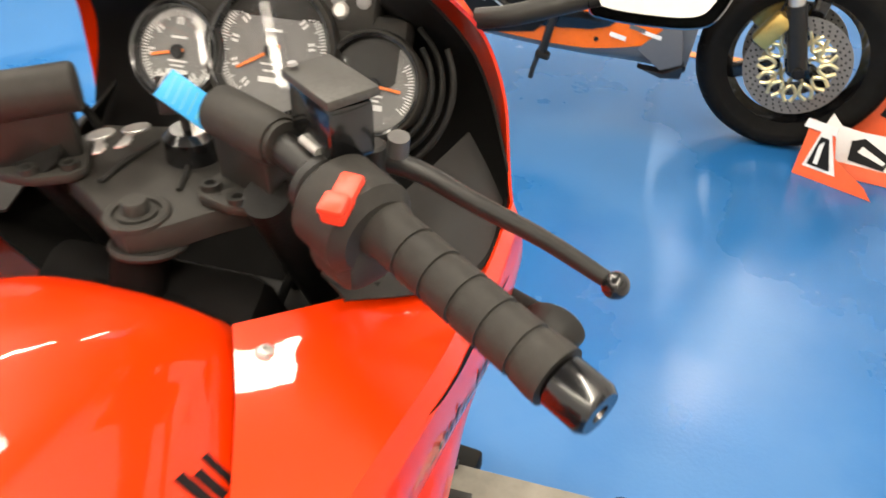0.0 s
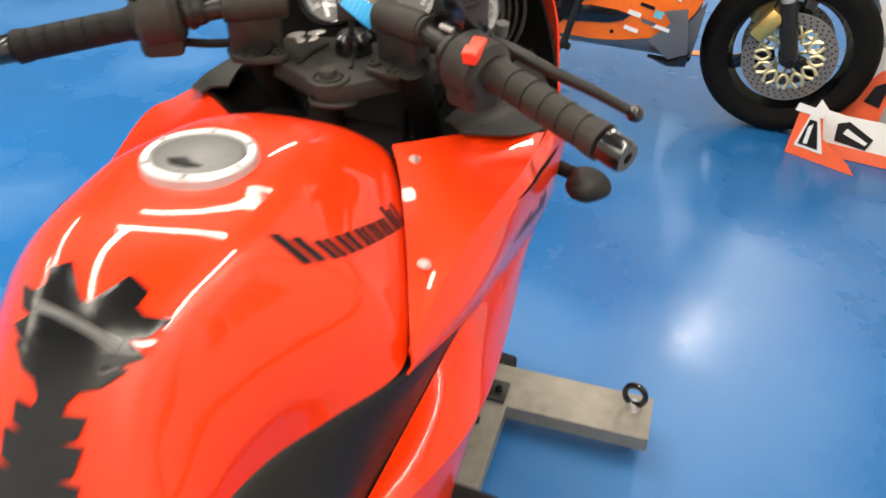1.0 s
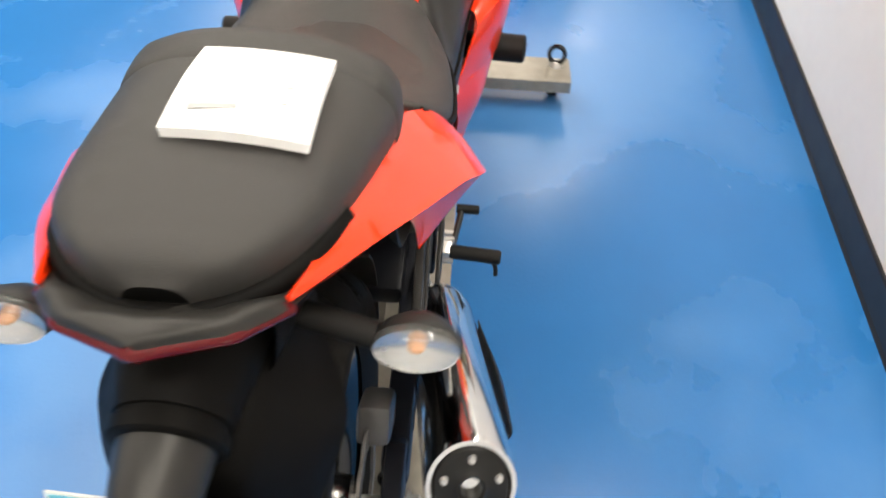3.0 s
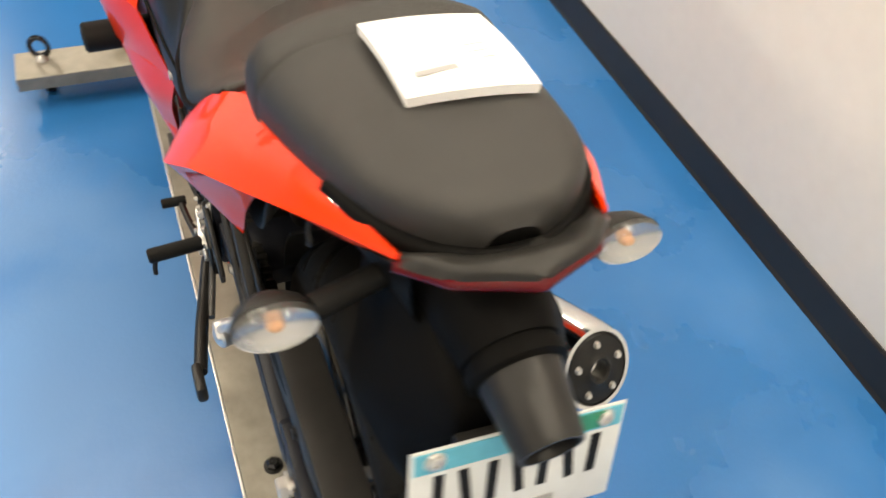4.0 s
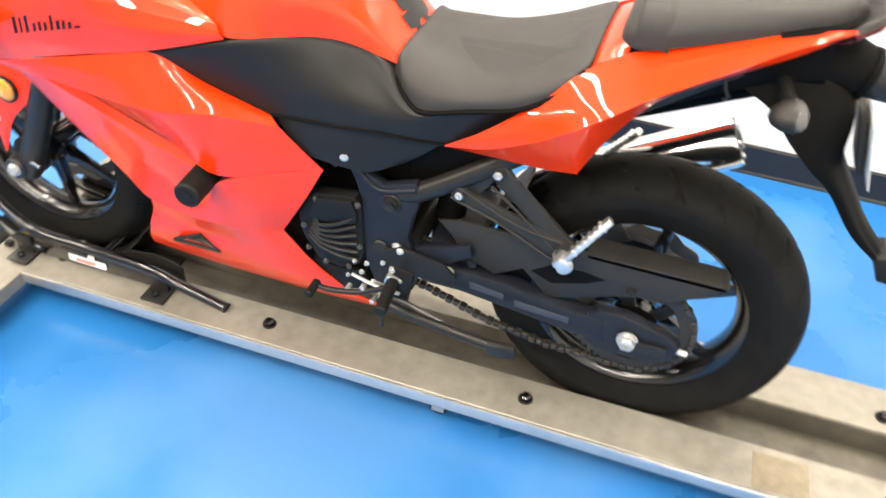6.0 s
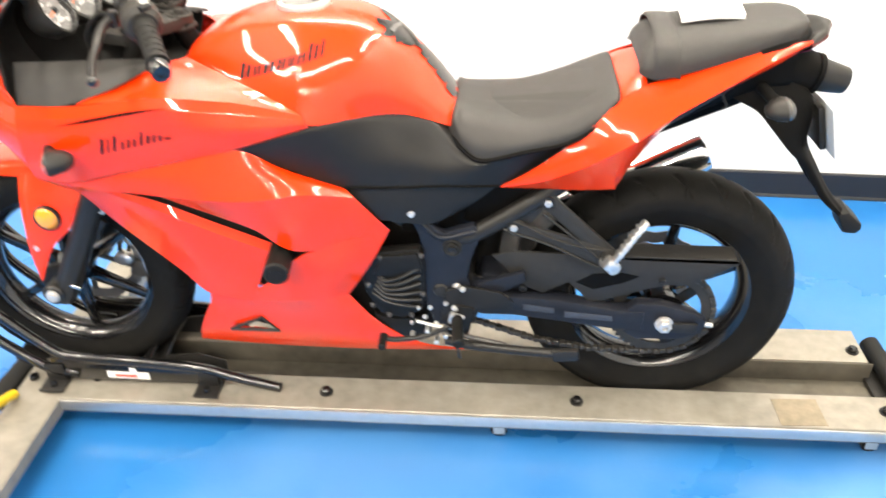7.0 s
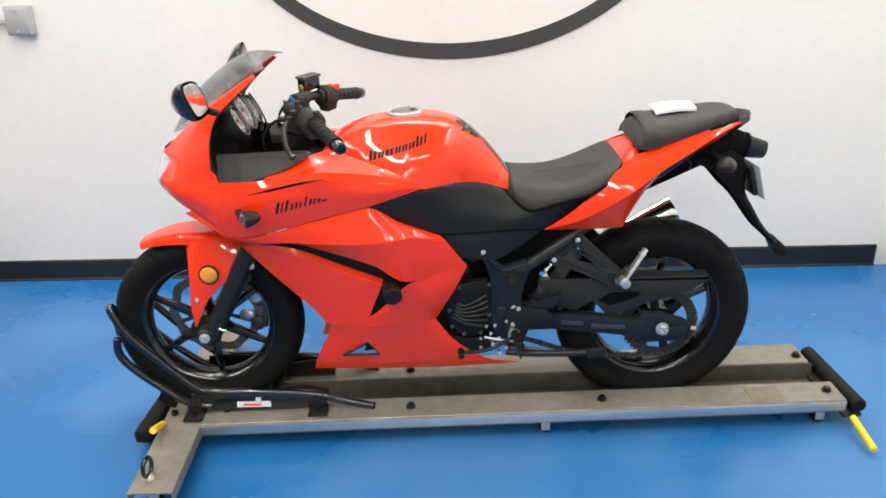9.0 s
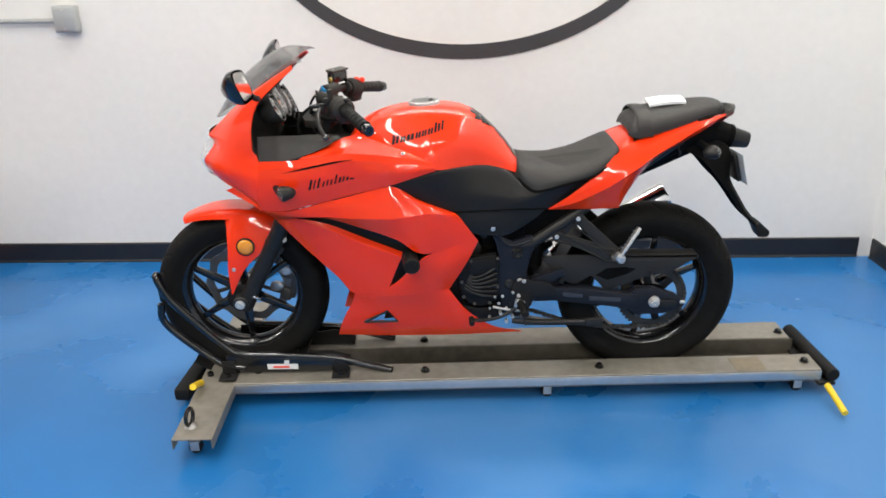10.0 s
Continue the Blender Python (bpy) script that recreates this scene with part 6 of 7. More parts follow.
    part("bolt", hex_bolt((0.352, 0.133 * s, 0.400), (0, s, 0), 0.009, 0.006), "steel", arm)
    # rider peg, bracket and pedal
    pb = part("rider_peg", join(rod((0.250, 0.165 * s, 0.366), (0.258, 0.252 * s, 0.366), 0.0125, bevel=0.003)), "rubber", bike, "black rubber rider footpeg")
    part("peg_mount", block(0.026, 0.024, 0.022, pose(0.246, 0.158 * s, 0.366, 0, 20, 0), 0.004), "alu", pb)
    part("peg_feeler", tube([(0.256, 0.240 * s, 0.356), (0.258, 0.245 * s, 0.340), (0.260, 0.246 * s, 0.326)], 0.004, 8, 10), "frame", pb)
    part("heel_plate", slab([(0.215, 0.350), (0.225, 0.430), (0.262, 0.445), (0.345, 0.430), (0.372, 0.405), (0.365, 0.385), (0.300, 0.385), (0.285, 0.345)], 0.146 * s, 0.154 * s, 0.002), "cover", bike, "black heel guard plate")
    part("pedal", tube([(0.235, 0.165 * s, 0.345), (0.180, 0.170 * s, 0.318), (0.120, 0.178 * s, 0.312), (0.085, 0.182 * s, 0.318)], 0.006, 30, 10), "frame", pb)
    part("pedal_tip", rod((0.088, 0.172 * s, 0.318), (0.088, 0.215 * s, 0.318), 0.009, bevel=0.002), "rubber", pb)
    for x, z in ((0.150, 0.312), (0.185, 0.330), (0.205, 0.300), (0.225, 0.318)):
        part("linkage_joint", rod((x, 0.150 * s, z), (x, 0.172 * s, z), 0.0055, bevel=0.001), "steel", pb, "bright linkage joint")
for x, z, r in ((0.262, 0.440, 0.008), (0.246, 0.388, 0.009), (0.192, 0.388, 0.006), (0.236, 0.352, 0.007), (0.180, 0.362, 0.006), (0.226, 0.400, 0.006), (0.166, 0.386, 0.005), (0.262, 0.366, 0.007), (0.204, 0.345, 0.006), (0.150, 0.345, 0.005)):
    part("bolt", hex_bolt((x, -0.156, z), (0, -1, 0), r * 0.72, 0.006), "steel", bike, "bright steel bolt")
part("gear_linkage", tube([(0.160, -0.160, 0.352), (0.215, -0.163, 0.340), (0.262, -0.163, 0.335)], 0.004, 14, 8), "steel", bike, "bright gear linkage rod")
part("foot_bracket", block(0.05, 0.018, 0.085, pose(0.258, -0.150, 0.352, 0, 12, 0), 0.006), "engine", bike, "black footpeg bracket")
part("cross_tube", rod((0.26, -0.12, 0.42), (0.26, 0.12, 0.42), 0.026), "frame", bike)
part("swingarm_bridge", block(0.10, 0.20, 0.05, pose(0.345, 0, 0.410, 0, 12, 0), 0.012), "arm", bike)
part("shock", rod((0.30, 0, 0.36), (0.33, 0, 0.60), 0.030), "engine", bike, "black rear shock")
part("rear_hugger", skin([[(REAR.x + 0.325 * math.cos(radians(a)), y, REAR.z + 0.325 * math.sin(radians(a))) for a in np.linspace(138, 182, 8)] for y in (-0.06, 0.0, 0.06)], 24, 8, 1, 0.004), "plastic", bike, "black inner mudguard over the rear tyre")
part("rear_axle", rod((REAR.x, -0.135, REAR.z), (REAR.x, 0.135, REAR.z), 0.010), "steel", rear_wheel)
part("brake_disc", petal_disc(REAR, 0.078, 0.078, 0.108), "disc", rear_wheel, "wavy steel rear disc")
part("rear_caliper", block(0.085, 0.045, 0.055, pose(0.615, 0.085, 0.415, 0, -35, 0), 0.010), "grey", bike, "grey rear brake caliper")

# chain drive on the near side
spr = bmesh.new()
teeth, yv = 45, -0.090
outer, inner = [], []
for k in range(teeth * 4):
    w = 2 * math.pi * k / (teeth * 4)
    r = 0.116 if k % 4 in (0, 1) else 0.109
    outer.append((r * math.cos(w), r * math.sin(w)))
    inner.append((0.088 * math.cos(w), 0.088 * math.sin(w)))
vo = [[spr.verts.new((REAR.x + x, yv + yy, REAR.z + z)) for x, z in ring] for yy in (-0.003, 0.003) for ring in (outer, inner)]
n_ = len(outer)
for i in range(n_):
    j = (i + 1) % n_
    spr.faces.new((vo[0][i], vo[0][j], vo[1][j], vo[1][i]))
    spr.faces.new((vo[2][i], vo[3][i], vo[3][j], vo[2][j]))
    spr.faces.new((vo[0][i], vo[2][i], vo[2][j], vo[0][j]))
    spr.faces.new((vo[1][i], vo[1][j], vo[3][j], vo[3][i]))
bmesh.ops.recalc_face_normals(spr, faces=spr.faces)
sprocket = part("sprocket", spr, "chainsteel", rear_wheel, "dark steel rear sprocket")
for k in range(6):
    part("sprocket_arm", block(0.060, 0.006, 0.026, Matrix.Translation((REAR.x, yv, REAR.z)) @ pose(0, 0, 0, 0, 60 * k + 15, 0) @ pose(0.062, 0, 0), 0.002), "engine", rear_wheel)
part("sprocket_hub", lathe([(0, -0.03), (0.045, -0.03), (0.050, -0.02), (0.050, 0.004), (0, 0.004)], along((REAR.x, yv, REAR.z), (REAR.x, yv - 1, REAR.z)), 40), "gloss", rear_wheel)


def chain():
    """Links round both sprockets, alternately broad and narrow."""
    fr, rr, f, r = 0.040, 0.114, Vector((0.175, 0, 0.375)), Vector((REAR.x, 0, REAR.z))
    path = [Vector((f.x, 0, f.z + fr)), Vector((r.x, 0, r.z + rr))]
    path += [Vector((r.x + rr * math.sin(a), 0, r.z + rr * math.cos(a))) for a in np.linspace(0.2, math.pi - 0.15, 16)]
    path += [Vector((r.x - 0.02, 0, r.z - rr)), Vector((0.55, 0, 0.232)), Vector((0.42, 0, 0.256)), Vector((0.30, 0, 0.300)), Vector((f.x, 0, f.z - fr))]
    out, carry, pitch, k = [], 0.0, 0.0155, 0
    for a, b in zip(path, path[1:]):
        d = (b - a)
        length = d.length
        ang = math.degrees(math.atan2(-d.z, d.x))
        u = carry
        while u < length:
            p = a + d * (u / length)
            w = 0.017 if k % 2 else 0.012
            out.append(block(0.0145, w, 0.0125, pose(p.x, yv, p.z, 0, ang, 0), 0.002, 1))
            u += pitch
            k += 1
        carry = u - length
    return join(*out)


tagged(part("chain", chain(), "chainsteel", bike, "greasy dark drive chain"), kind="stuff")
guard = part("chain_guard", join(
    slab([(0.322, 0.502), (0.366, 0.513), (0.568, 0.508), (0.836, 0.506), (0.846, 0.496), (0.742, 0.434), (0.706, 0.436), (0.662, 0.424), (0.560, 0.386), (0.536, 0.386), (0.516, 0.410), (0.490, 0.436), (0.436, 0.404), (0.378, 0.430), (0.350, 0.472)], -0.116, -0.108, 0.003),
    slab([(0.600, 0.508), (0.836, 0.506), (0.846, 0.496), (0.836, 0.492), (0.600, 0.496)], -0.116, -0.062, 0.003)), "guard", bike, "dark grey plastic chain guard")
for x, z in ((0.392, 0.418), (0.690, 0.446)):
    part("guard_bolt", hex_bolt((x, -0.116, z), (0, -1, 0), 0.008, 0.006), "frame", guard)
window_ = [(0.505, 0.438), (0.545, 0.420), (0.610, 0.440), (0.640, 0.458), (0.600, 0.466), (0.540, 0.462)]
part("guard_window", slab(window_, -0.1165, -0.1155, 0), "deep", guard, "dark opening of the chain guard")
part("side_stand", tube([(0.225, -0.160, 0.300), (0.290, -0.176, 0.300), (0.380, -0.196, 0.308), (0.468, -0.212, 0.316)], 0.0105, 24, 12), "frame", bike, "black folded side stand")
part("stand_foot", block(0.058, 0.016, 0.030, pose(0.486, -0.216, 0.317, 0, -6, 0), 0.006), "frame", bike)
part("stand_spring", tube([(0.23, -0.15, 0.315), (0.36, -0.178, 0.305)], 0.006, 12, 10), "grey", bike)

# ---- exhaust on the far side
ex_a, ex_b = Vector((0.400, 0.155, 0.395)), Vector((0.812, 0.205, 0.604))
muf = part("muffler", lathe([(0, 0.0), (0.032, 0.0), (0.046, 0.03), (0.051, 0.06), (0.051, (ex_b - ex_a).length - 0.012), (0.049, (ex_b - ex_a).length), (0.044, (ex_b - ex_a).length), (0.044, (ex_b - ex_a).length - 0.006), (0, (ex_b - ex_a).length - 0.006)], along(ex_a, ex_b) @ Matrix.Diagonal((0.92, 1.06, 1, 1)), 56), "chrome", bike, "polished chrome muffler")
em = along(ex_b, ex_b + (ex_b - ex_a)) @ Matrix.Diagonal((0.92, 1.06, 1, 1))
part("muffler_cap", lathe([(0.012, -0.02), (0.012, 0.004), (0.015, 0.006), (0.020, 0.002), (0.040, 0.001), (0.044, -0.004), (0.044, -0.006)], em, 48), "cover", muf, "black muffler end plate")
for k in range(5):
    a = radians(72 * k + 90)
    part("cap_bolt", lathe([(0, 0.006), (0.0035, 0.006), (0.0045, 0.002), (0, 0.002)], em @ pose(0.031 * math.cos(a), 0.031 * math.sin(a), 0), 14), "steel", muf)
part("heat_shield", skin([[(0.46, 0.215, 0.44), (0.60, 0.236, 0.515), (0.70, 0.246, 0.565)], [(0.45, 0.218, 0.41), (0.60, 0.244, 0.49), (0.71, 0.252, 0.545)], [(0.46, 0.210, 0.385), (0.61, 0.234, 0.462), (0.71, 0.244, 0.52)]], 20, 10, 1, 0.002), "cover", muf)
part("exhaust_pipe", tube([(-0.17, 0.05, 0.45), (-0.25, 0.07, 0.36), (-0.20, 0.07, 0.28), (0.05, 0.07, 0.262), (0.25, 0.11, 0.29), (0.41, 0.156, 0.398)], 0.022, 60, 18), "steel", bike, "steel exhaust pipe")

# ---------------------------------------------------------------- the dolly under the bike
dolly = thing("motorcycle_dolly", "galvanised steel motorcycle dolly with two rails on castors", "dolly")
RAIL_Z, RAIL_H = 0.098, 0.042


def folded_rail(y_out, y_in, x0, x1):
    """A folded steel rail: flat top, outer lip and inner wall."""
    s = 1 if y_out > y_in else -1
    t = 0.003
    prof = [(y_out, RAIL_Z - RAIL_H), (y_out, RAIL_Z - 0.002), (y_out - 0.002 * s, RAIL_Z), (y_in, RAIL_Z), (y_in, 0.036), (y_in + t * s, 0.036), (y_in + t * s, RAIL_Z - t), (y_out - t * s, RAIL_Z - t), (y_out - t * s, RAIL_Z - RAIL_H)]
    bm = bmesh.new()
    a = [bm.verts.new((x0, y, z)) for y, z in prof]
    b = [bm.verts.new((x1, y, z)) for y, z in prof]
    n = len(prof)
    for i in range(n):
        j = (i + 1) % n
        bm.faces.new((a[i], a[j], b[j], b[i]))
    bm.faces.new(a[::-1])
    bm.faces.new(b)
    bmesh.ops.recalc_face_normals(bm, faces=bm.faces)
    return bm


part("rail", folded_rail(-0.187, -0.080, -0.720, 1.283), "dolly", dolly, "worn galvanised rail", 20)
part("rail", folded_rail(0.170, 0.044, -0.720, 1.268), "dolly", dolly, "worn galvanised rail", 20)
part("channel_floor", block(2.0, 0.122, 0.004, pose(0.28, -0.018, 0.034), 0), "channel", dolly, "worn dirty steel wheel channel, colour darkened for shade")
# thin plate added over the far rail's inner wall to darken it like shade
part("channel_side", block(2.0, 0.003, 0.058, pose(0.28, 0.0415, 0.066), 0.0005), "channel", dolly, "added channel side plate, dark for dirt and shade")
part("edge_strip", block(2.0, 0.004, 0.030, pose(0.283, -0.1895, 0.078), 0.001), "alu", dolly, "bright aluminium edge strip")
part("patch", block(0.105, 0.085, 0.0015, pose(1.045, -0.140, RAIL_Z + 0.001, 0, 0, 2), 0), "stain", dolly, "brown remains of a torn sticker")
fold = [(-0.842, 0.056), (-0.842, 0.090), (-0.840, 0.092), (-0.720, 0.092), (-0.718, 0.090), (-0.718, 0.056), (-0.722, 0.056), (-0.722, 0.087), (-0.838, 0.087), (-0.838, 0.056)]
part("cross_beam", slab(fold, -0.493, 0.467, 0.0004), "dolly", dolly, "galvanised folded steel cross beam")
part("cross_beam", block(0.09, 0.20, 0.018, pose(0.35, -0.01, 0.021), 0.002), "dolly", dolly)
part("cross_beam", block(0.09, 0.20, 0.018, pose(1.22, -0.01, 0.021), 0.002), "dolly", dolly)


def eye_bolt(x, y):
    eye = part("eye_bolt", lathe([(0.022 + 0.0065 * math.cos(t), 0.0065 * math.sin(t)) for t in np.linspace(0, 2 * math.pi, 10, endpoint=False)], pose(x, y, 0.128, 90, 0, 78) @ Matrix.Diagonal((1, 1.2, 1, 1)), 28, closed=True), "gloss", dolly, "black lifting eye bolt")
    part("eye_base", lathe([(0, 0.014), (0.010, 0.014), (0.016, 0.006), (0.018, 0), (0, 0)], pose(x, y, 0.092), 24), "steel", eye)


def castor(x, y):
    c = part("castor", rod((x, y - 0.013, 0.021), (x, y + 0.013, 0.021), 0.0205, bevel=0.003, seg=28), "rubber", dolly, "small black castor")
    part("castor_fork", join(block(0.028, 0.003, 0.032, pose(x, y - 0.016, 0.030), 0.001), block(0.028, 0.003, 0.032, pose(x, y + 0.016, 0.030), 0.001), block(0.034, 0.038, 0.004, pose(x, y, 0.046), 0.001)), "steel", c)


def rail_bolt(x, y):
    b = part("rail_bolt", lathe([(0, 0.014), (0.008, 0.014), (0.012, 0.010), (0.012, 0.0), (0, 0)], pose(x, y, RAIL_Z + 0.001), 6), "gloss", dolly, "black hexagon bolt head")
    part("washer", lathe([(0, 0.002), (0.016, 0.002), (0.016, 0), (0, 0)], pose(x, y, RAIL_Z + 0.0005), 24), "frame", b)


for y in (-0.426, 0.426):
    eye_bolt(-0.800, y)
    castor(-0.792, y)
    part("castor_stem", join(block(0.070, 0.060, 0.004, pose(-0.790, y, 0.0838), 0.001), rod((-0.790, y, 0.082), (-0.790, y, 0.046), 0.012)), "steel", dolly, "bright castor mount")
for x, y in ((0.35, -0.15), (0.35, 0.12), (1.22, -0.15), (1.22, 0.12)):
    castor(x, y)
for x, y in ((-0.071, -0.133), (0.532, -0.133), (1.246, -0.130), (-0.075, 0.086), (0.532, 0.086), (1.242, 0.085)):
    rail_bolt(x, y)
for x, y in ((-0.815, -0.118), (-0.835, 0.110)):
    b = part("corner_bolt", lathe([(0, 0.014), (0.008, 0.014), (0.012, 0.010), (0.012, 0.0), (0, 0)], pose(x, y, 0.093), 6), "gloss", dolly, "black hexagon bolt head")
end_bar = part("end_bar", rod((1.312, 0.150, 0.074), (1.326, -0.190, 0.074), 0.024, bevel=0.004, seg=28), "rubber", dolly, "black rubber-covered end bar")
part("end_bracket", block(0.06, 0.34, 0.012, pose(1.300, -0.025, 0.045, 0, 0, 2), 0.003), "frame", dolly)
part("front_bar", block(0.055, 0.32, 0.045, pose(-0.895, -0.010, 0.045, 0, 0, -5), 0.010), "rubber", dolly, "black rubber-covered front bar")
part("release_lever", tube([(1.296, -0.215, 0.052), (1.297, -0.280, 0.040), (1.299, -0.345, 0.026)], 0.011, 14, 14), "yellow", dolly, "yellow rubber-sleeved lever")
part("release_lever", tube([(-0.830, -0.185, 0.104), (-0.830, -0.225, 0.122), (-0.830, -0.270, 0.140)], 0.011, 14, 14), "yellow", dolly, "yellow rubber-sleeved lever")

# ---------------------------------------------------------------- wheel chock bolted on the rails
chock = thing("wheel_chock", "black tubular steel wheel chock holding the front wheel", "wheel chock")
for s in (-1, 1):
    y = 0.116 * s - 0.006
    part("hoop_tube", tube([(-0.190, y - 0.004, 0.102), (-0.300, y - 0.004, 0.132), (-0.380, y, 0.152), (-0.550, y, 0.166), (-0.690, y, 0.174), (-0.745, y, 0.200), (-0.840, y, 0.300), (-0.912, y, 0.385), (-0.940, y, 0.442), (-0.950, y * 0.95, 0.468), (-0.951, y * 0.84, 0.466), (-0.948, y * 0.76, 0.430), (-0.944, y * 0.76, 0.372)], 0.0125, 110, 14), "gloss", chock, "gloss black bent tube")
    part("lower_tube", tube([(-0.690, y, 0.120), (-0.760, y, 0.135), (-0.850, y, 0.205), (-0.925, y, 0.280), (-0.948, y, 0.325), (-0.944, y, 0.372)], 0.0125, 60, 14), "gloss", chock, "gloss black bent tube")
    part("side_plate", slab([(-0.755, 0.105), (-0.752, 0.170), (-0.700, 0.172), (-0.420, 0.158), (-0.345, 0.142), (-0.330, 0.105)], y - 0.005, y + 0.005, 0.002), "gloss", chock, "black steel side plate")
    for x in (-0.745, -0.360):
        f = part("foot", block(0.060, 0.058, 0.006, pose(x, 0.138 * s - 0.004, RAIL_Z + 0.0045), 0.001), "frame", chock, "black bolted foot")
        part("foot_upright", block(0.046, 0.006, 0.05, pose(x, y + 0.009 * s, RAIL_Z + 0.030), 0.001), "frame", f)
        part("foot_bolt", lathe([(0, 0.010), (0.007, 0.010), (0.009, 0.007), (0.009, 0), (0, 0)], pose(x, 0.148 * s - 0.004, RAIL_Z + 0.0075), 6), "gloss", f)
    part("tube_cap", rod((-0.190, y - 0.004, 0.102), (-0.184, y - 0.004, 0.100), 0.0135, bevel=0.002), "rubber", chock)
    part("chock_bolt", lathe([(0, 0.012), (0.008, 0.012), (0.011, 0.008), (0.011, 0), (0, 0)], pose(-0.649, 0.118 * s, RAIL_Z + 0.001), 6), "gloss", chock)
part("cradle", block(0.40, 0.19, 0.006, pose(-0.62, -0.012, 0.042), 0.001), "frame", chock)
part("wheel_cradle", skin([[(FRONT.x + 0.302 * math.cos(radians(a)), y, FRONT.z + (0.302 - 0.010 * (abs(y) < 0.03)) * math.sin(radians(a))) for a in np.linspace(232, 314, 9)] for y in (-0.078, -0.05, 0.0, 0.05, 0.078)], 30, 12, 1, 0.004), "frame", chock, "black curved cradle under the front tyre")
for s in (-1, 1):
    part("cradle_wall", slab([(-0.600, 0.048), (-0.600, 0.100), (-0.540, 0.112), (-0.470, 0.150), (-0.400, 0.160), (-0.330, 0.140), (-0.330, 0.048)], 0.074 * s, 0.079 * s, 0.001), "frame", chock, "black cradle side wall")
    for x, z in ((-0.650, 0.118), (-0.600, 0.112), (-0.560, 0.124), (-0.610, 0.132)):
        part("cradle_bolt", hex_bolt((x, 0.080 * s, z), (0, s, 0.3), 0.006, 0.006), "steel", chock)
part("cross_pin", rod((-0.52, -0.124, 0.150), (-0.52, 0.100, 0.150), 0.010), "gloss", chock)
part("label_plate", block(0.105, 0.0015, 0.020, pose(-0.560, -0.1305, 0.128, 0, 1, 0), 0), "card", chock, "small white label")
part("label_print", block(0.055, 0.001, 0.007, pose(-0.565, -0.1318, 0.127, 0, 1, 0), 0), "switch", chock)
part("label_tab", block(0.016, 0.0015, 0.016, pose(-0.545, -0.1305, 0.143, 0, 1, 0), 0), "card", chock)

# ---------------------------------------------------------------- papers on the pillion seat
pages = thing("booklet", "white paper booklet lying on the black pillion seat", "booklet")
rows = []
for u in np.linspace(0, 1, 9):
    x = 0.668 + 0.116 * u
    bend = 0.004 * math.sin(math.pi * u)
    rows.append([(x + 0.004 * v, 0.020 + 0.052 * v, 0.9895 + bend - 0.003 * v * v + 0.008 * u) for v in np.linspace(-1, 1, 9)])
stack = skin(rows, 16, 16, 1, 0)
bmesh.ops.recalc_face_normals(stack, faces=stack.faces)
if sum(f.normal.z for f in stack.faces) < 0:
    bmesh.ops.reverse_faces(stack, faces=stack.faces)
top = stack.copy()
bmesh.ops.solidify(stack, geom=stack.faces[:], thickness=0.008)
part("page_block", stack, "paper", pages)
top.transform(Matrix.Translation((0, 0, 0.0006)))
part("cover_sheet", top, "white", pages)
part("print_line", block(0.006, 0.034, 0.0004, pose(0.757, 0.000, 0.9990, 0, 0, 6), 0), "greyink", pages)
for k in range(3):
    part("print_line", block(0.004, 0.022, 0.0004, pose(0.728 + 0.010 * k, 0.040, 0.9990, 0, 0, 4), 0), "card", pages)

# ---------------------------------------------------------------- the second motorcycle by the wall
race = thing("race_motorcycle", "orange and grey race motorcycle standing by the white wall", "motorcycle")
RX, RY, RZ = -2.52, 0.745, 0.302
RW = Matrix.Translation((RX, RY, RZ)) @ pose(0, 0, 0, 0, 0, 90)      # wheel frame: local x along the race bike, local y its axle


def spin_tyre(radius, width, m):
    bm = tyre(Vector((0, 0, 0)), radius, width, 20)
    bm.transform(m)
    return bm


rw = new("race_front_wheel")
rw.name = "front_wheel"
rw.parent = race
part("tyre", spin_tyre(0.302, 0.120, RW), "tyre", rw, "black race tyre", 30)
prof = [(0.224, -0.043), (0.232, -0.045), (0.212, -0.036), (0.197, 0), (0.212, 0.036), (0.232, 0.045), (0.224, 0.043), (0.205, 0.040), (0.186, 0.0), (0.205, -0.040)]
part("rim", lathe(prof, RW @ pose(0, 0, 0, 90), 80, closed=True), "gloss", rw, "gloss black rim")
for k in range(3):
    part("spoke", block(0.15, 0.03, 0.05, RW @ pose(0, 0, 0, 0, 120 * k + 40, 0) @ pose(0.12, 0, 0), 0.01), "gloss", rw)
part("hub", rod(RW @ Vector((0, -0.08, 0)), RW @ Vector((0, 0.08, 0)), 0.035), "gloss", rw)
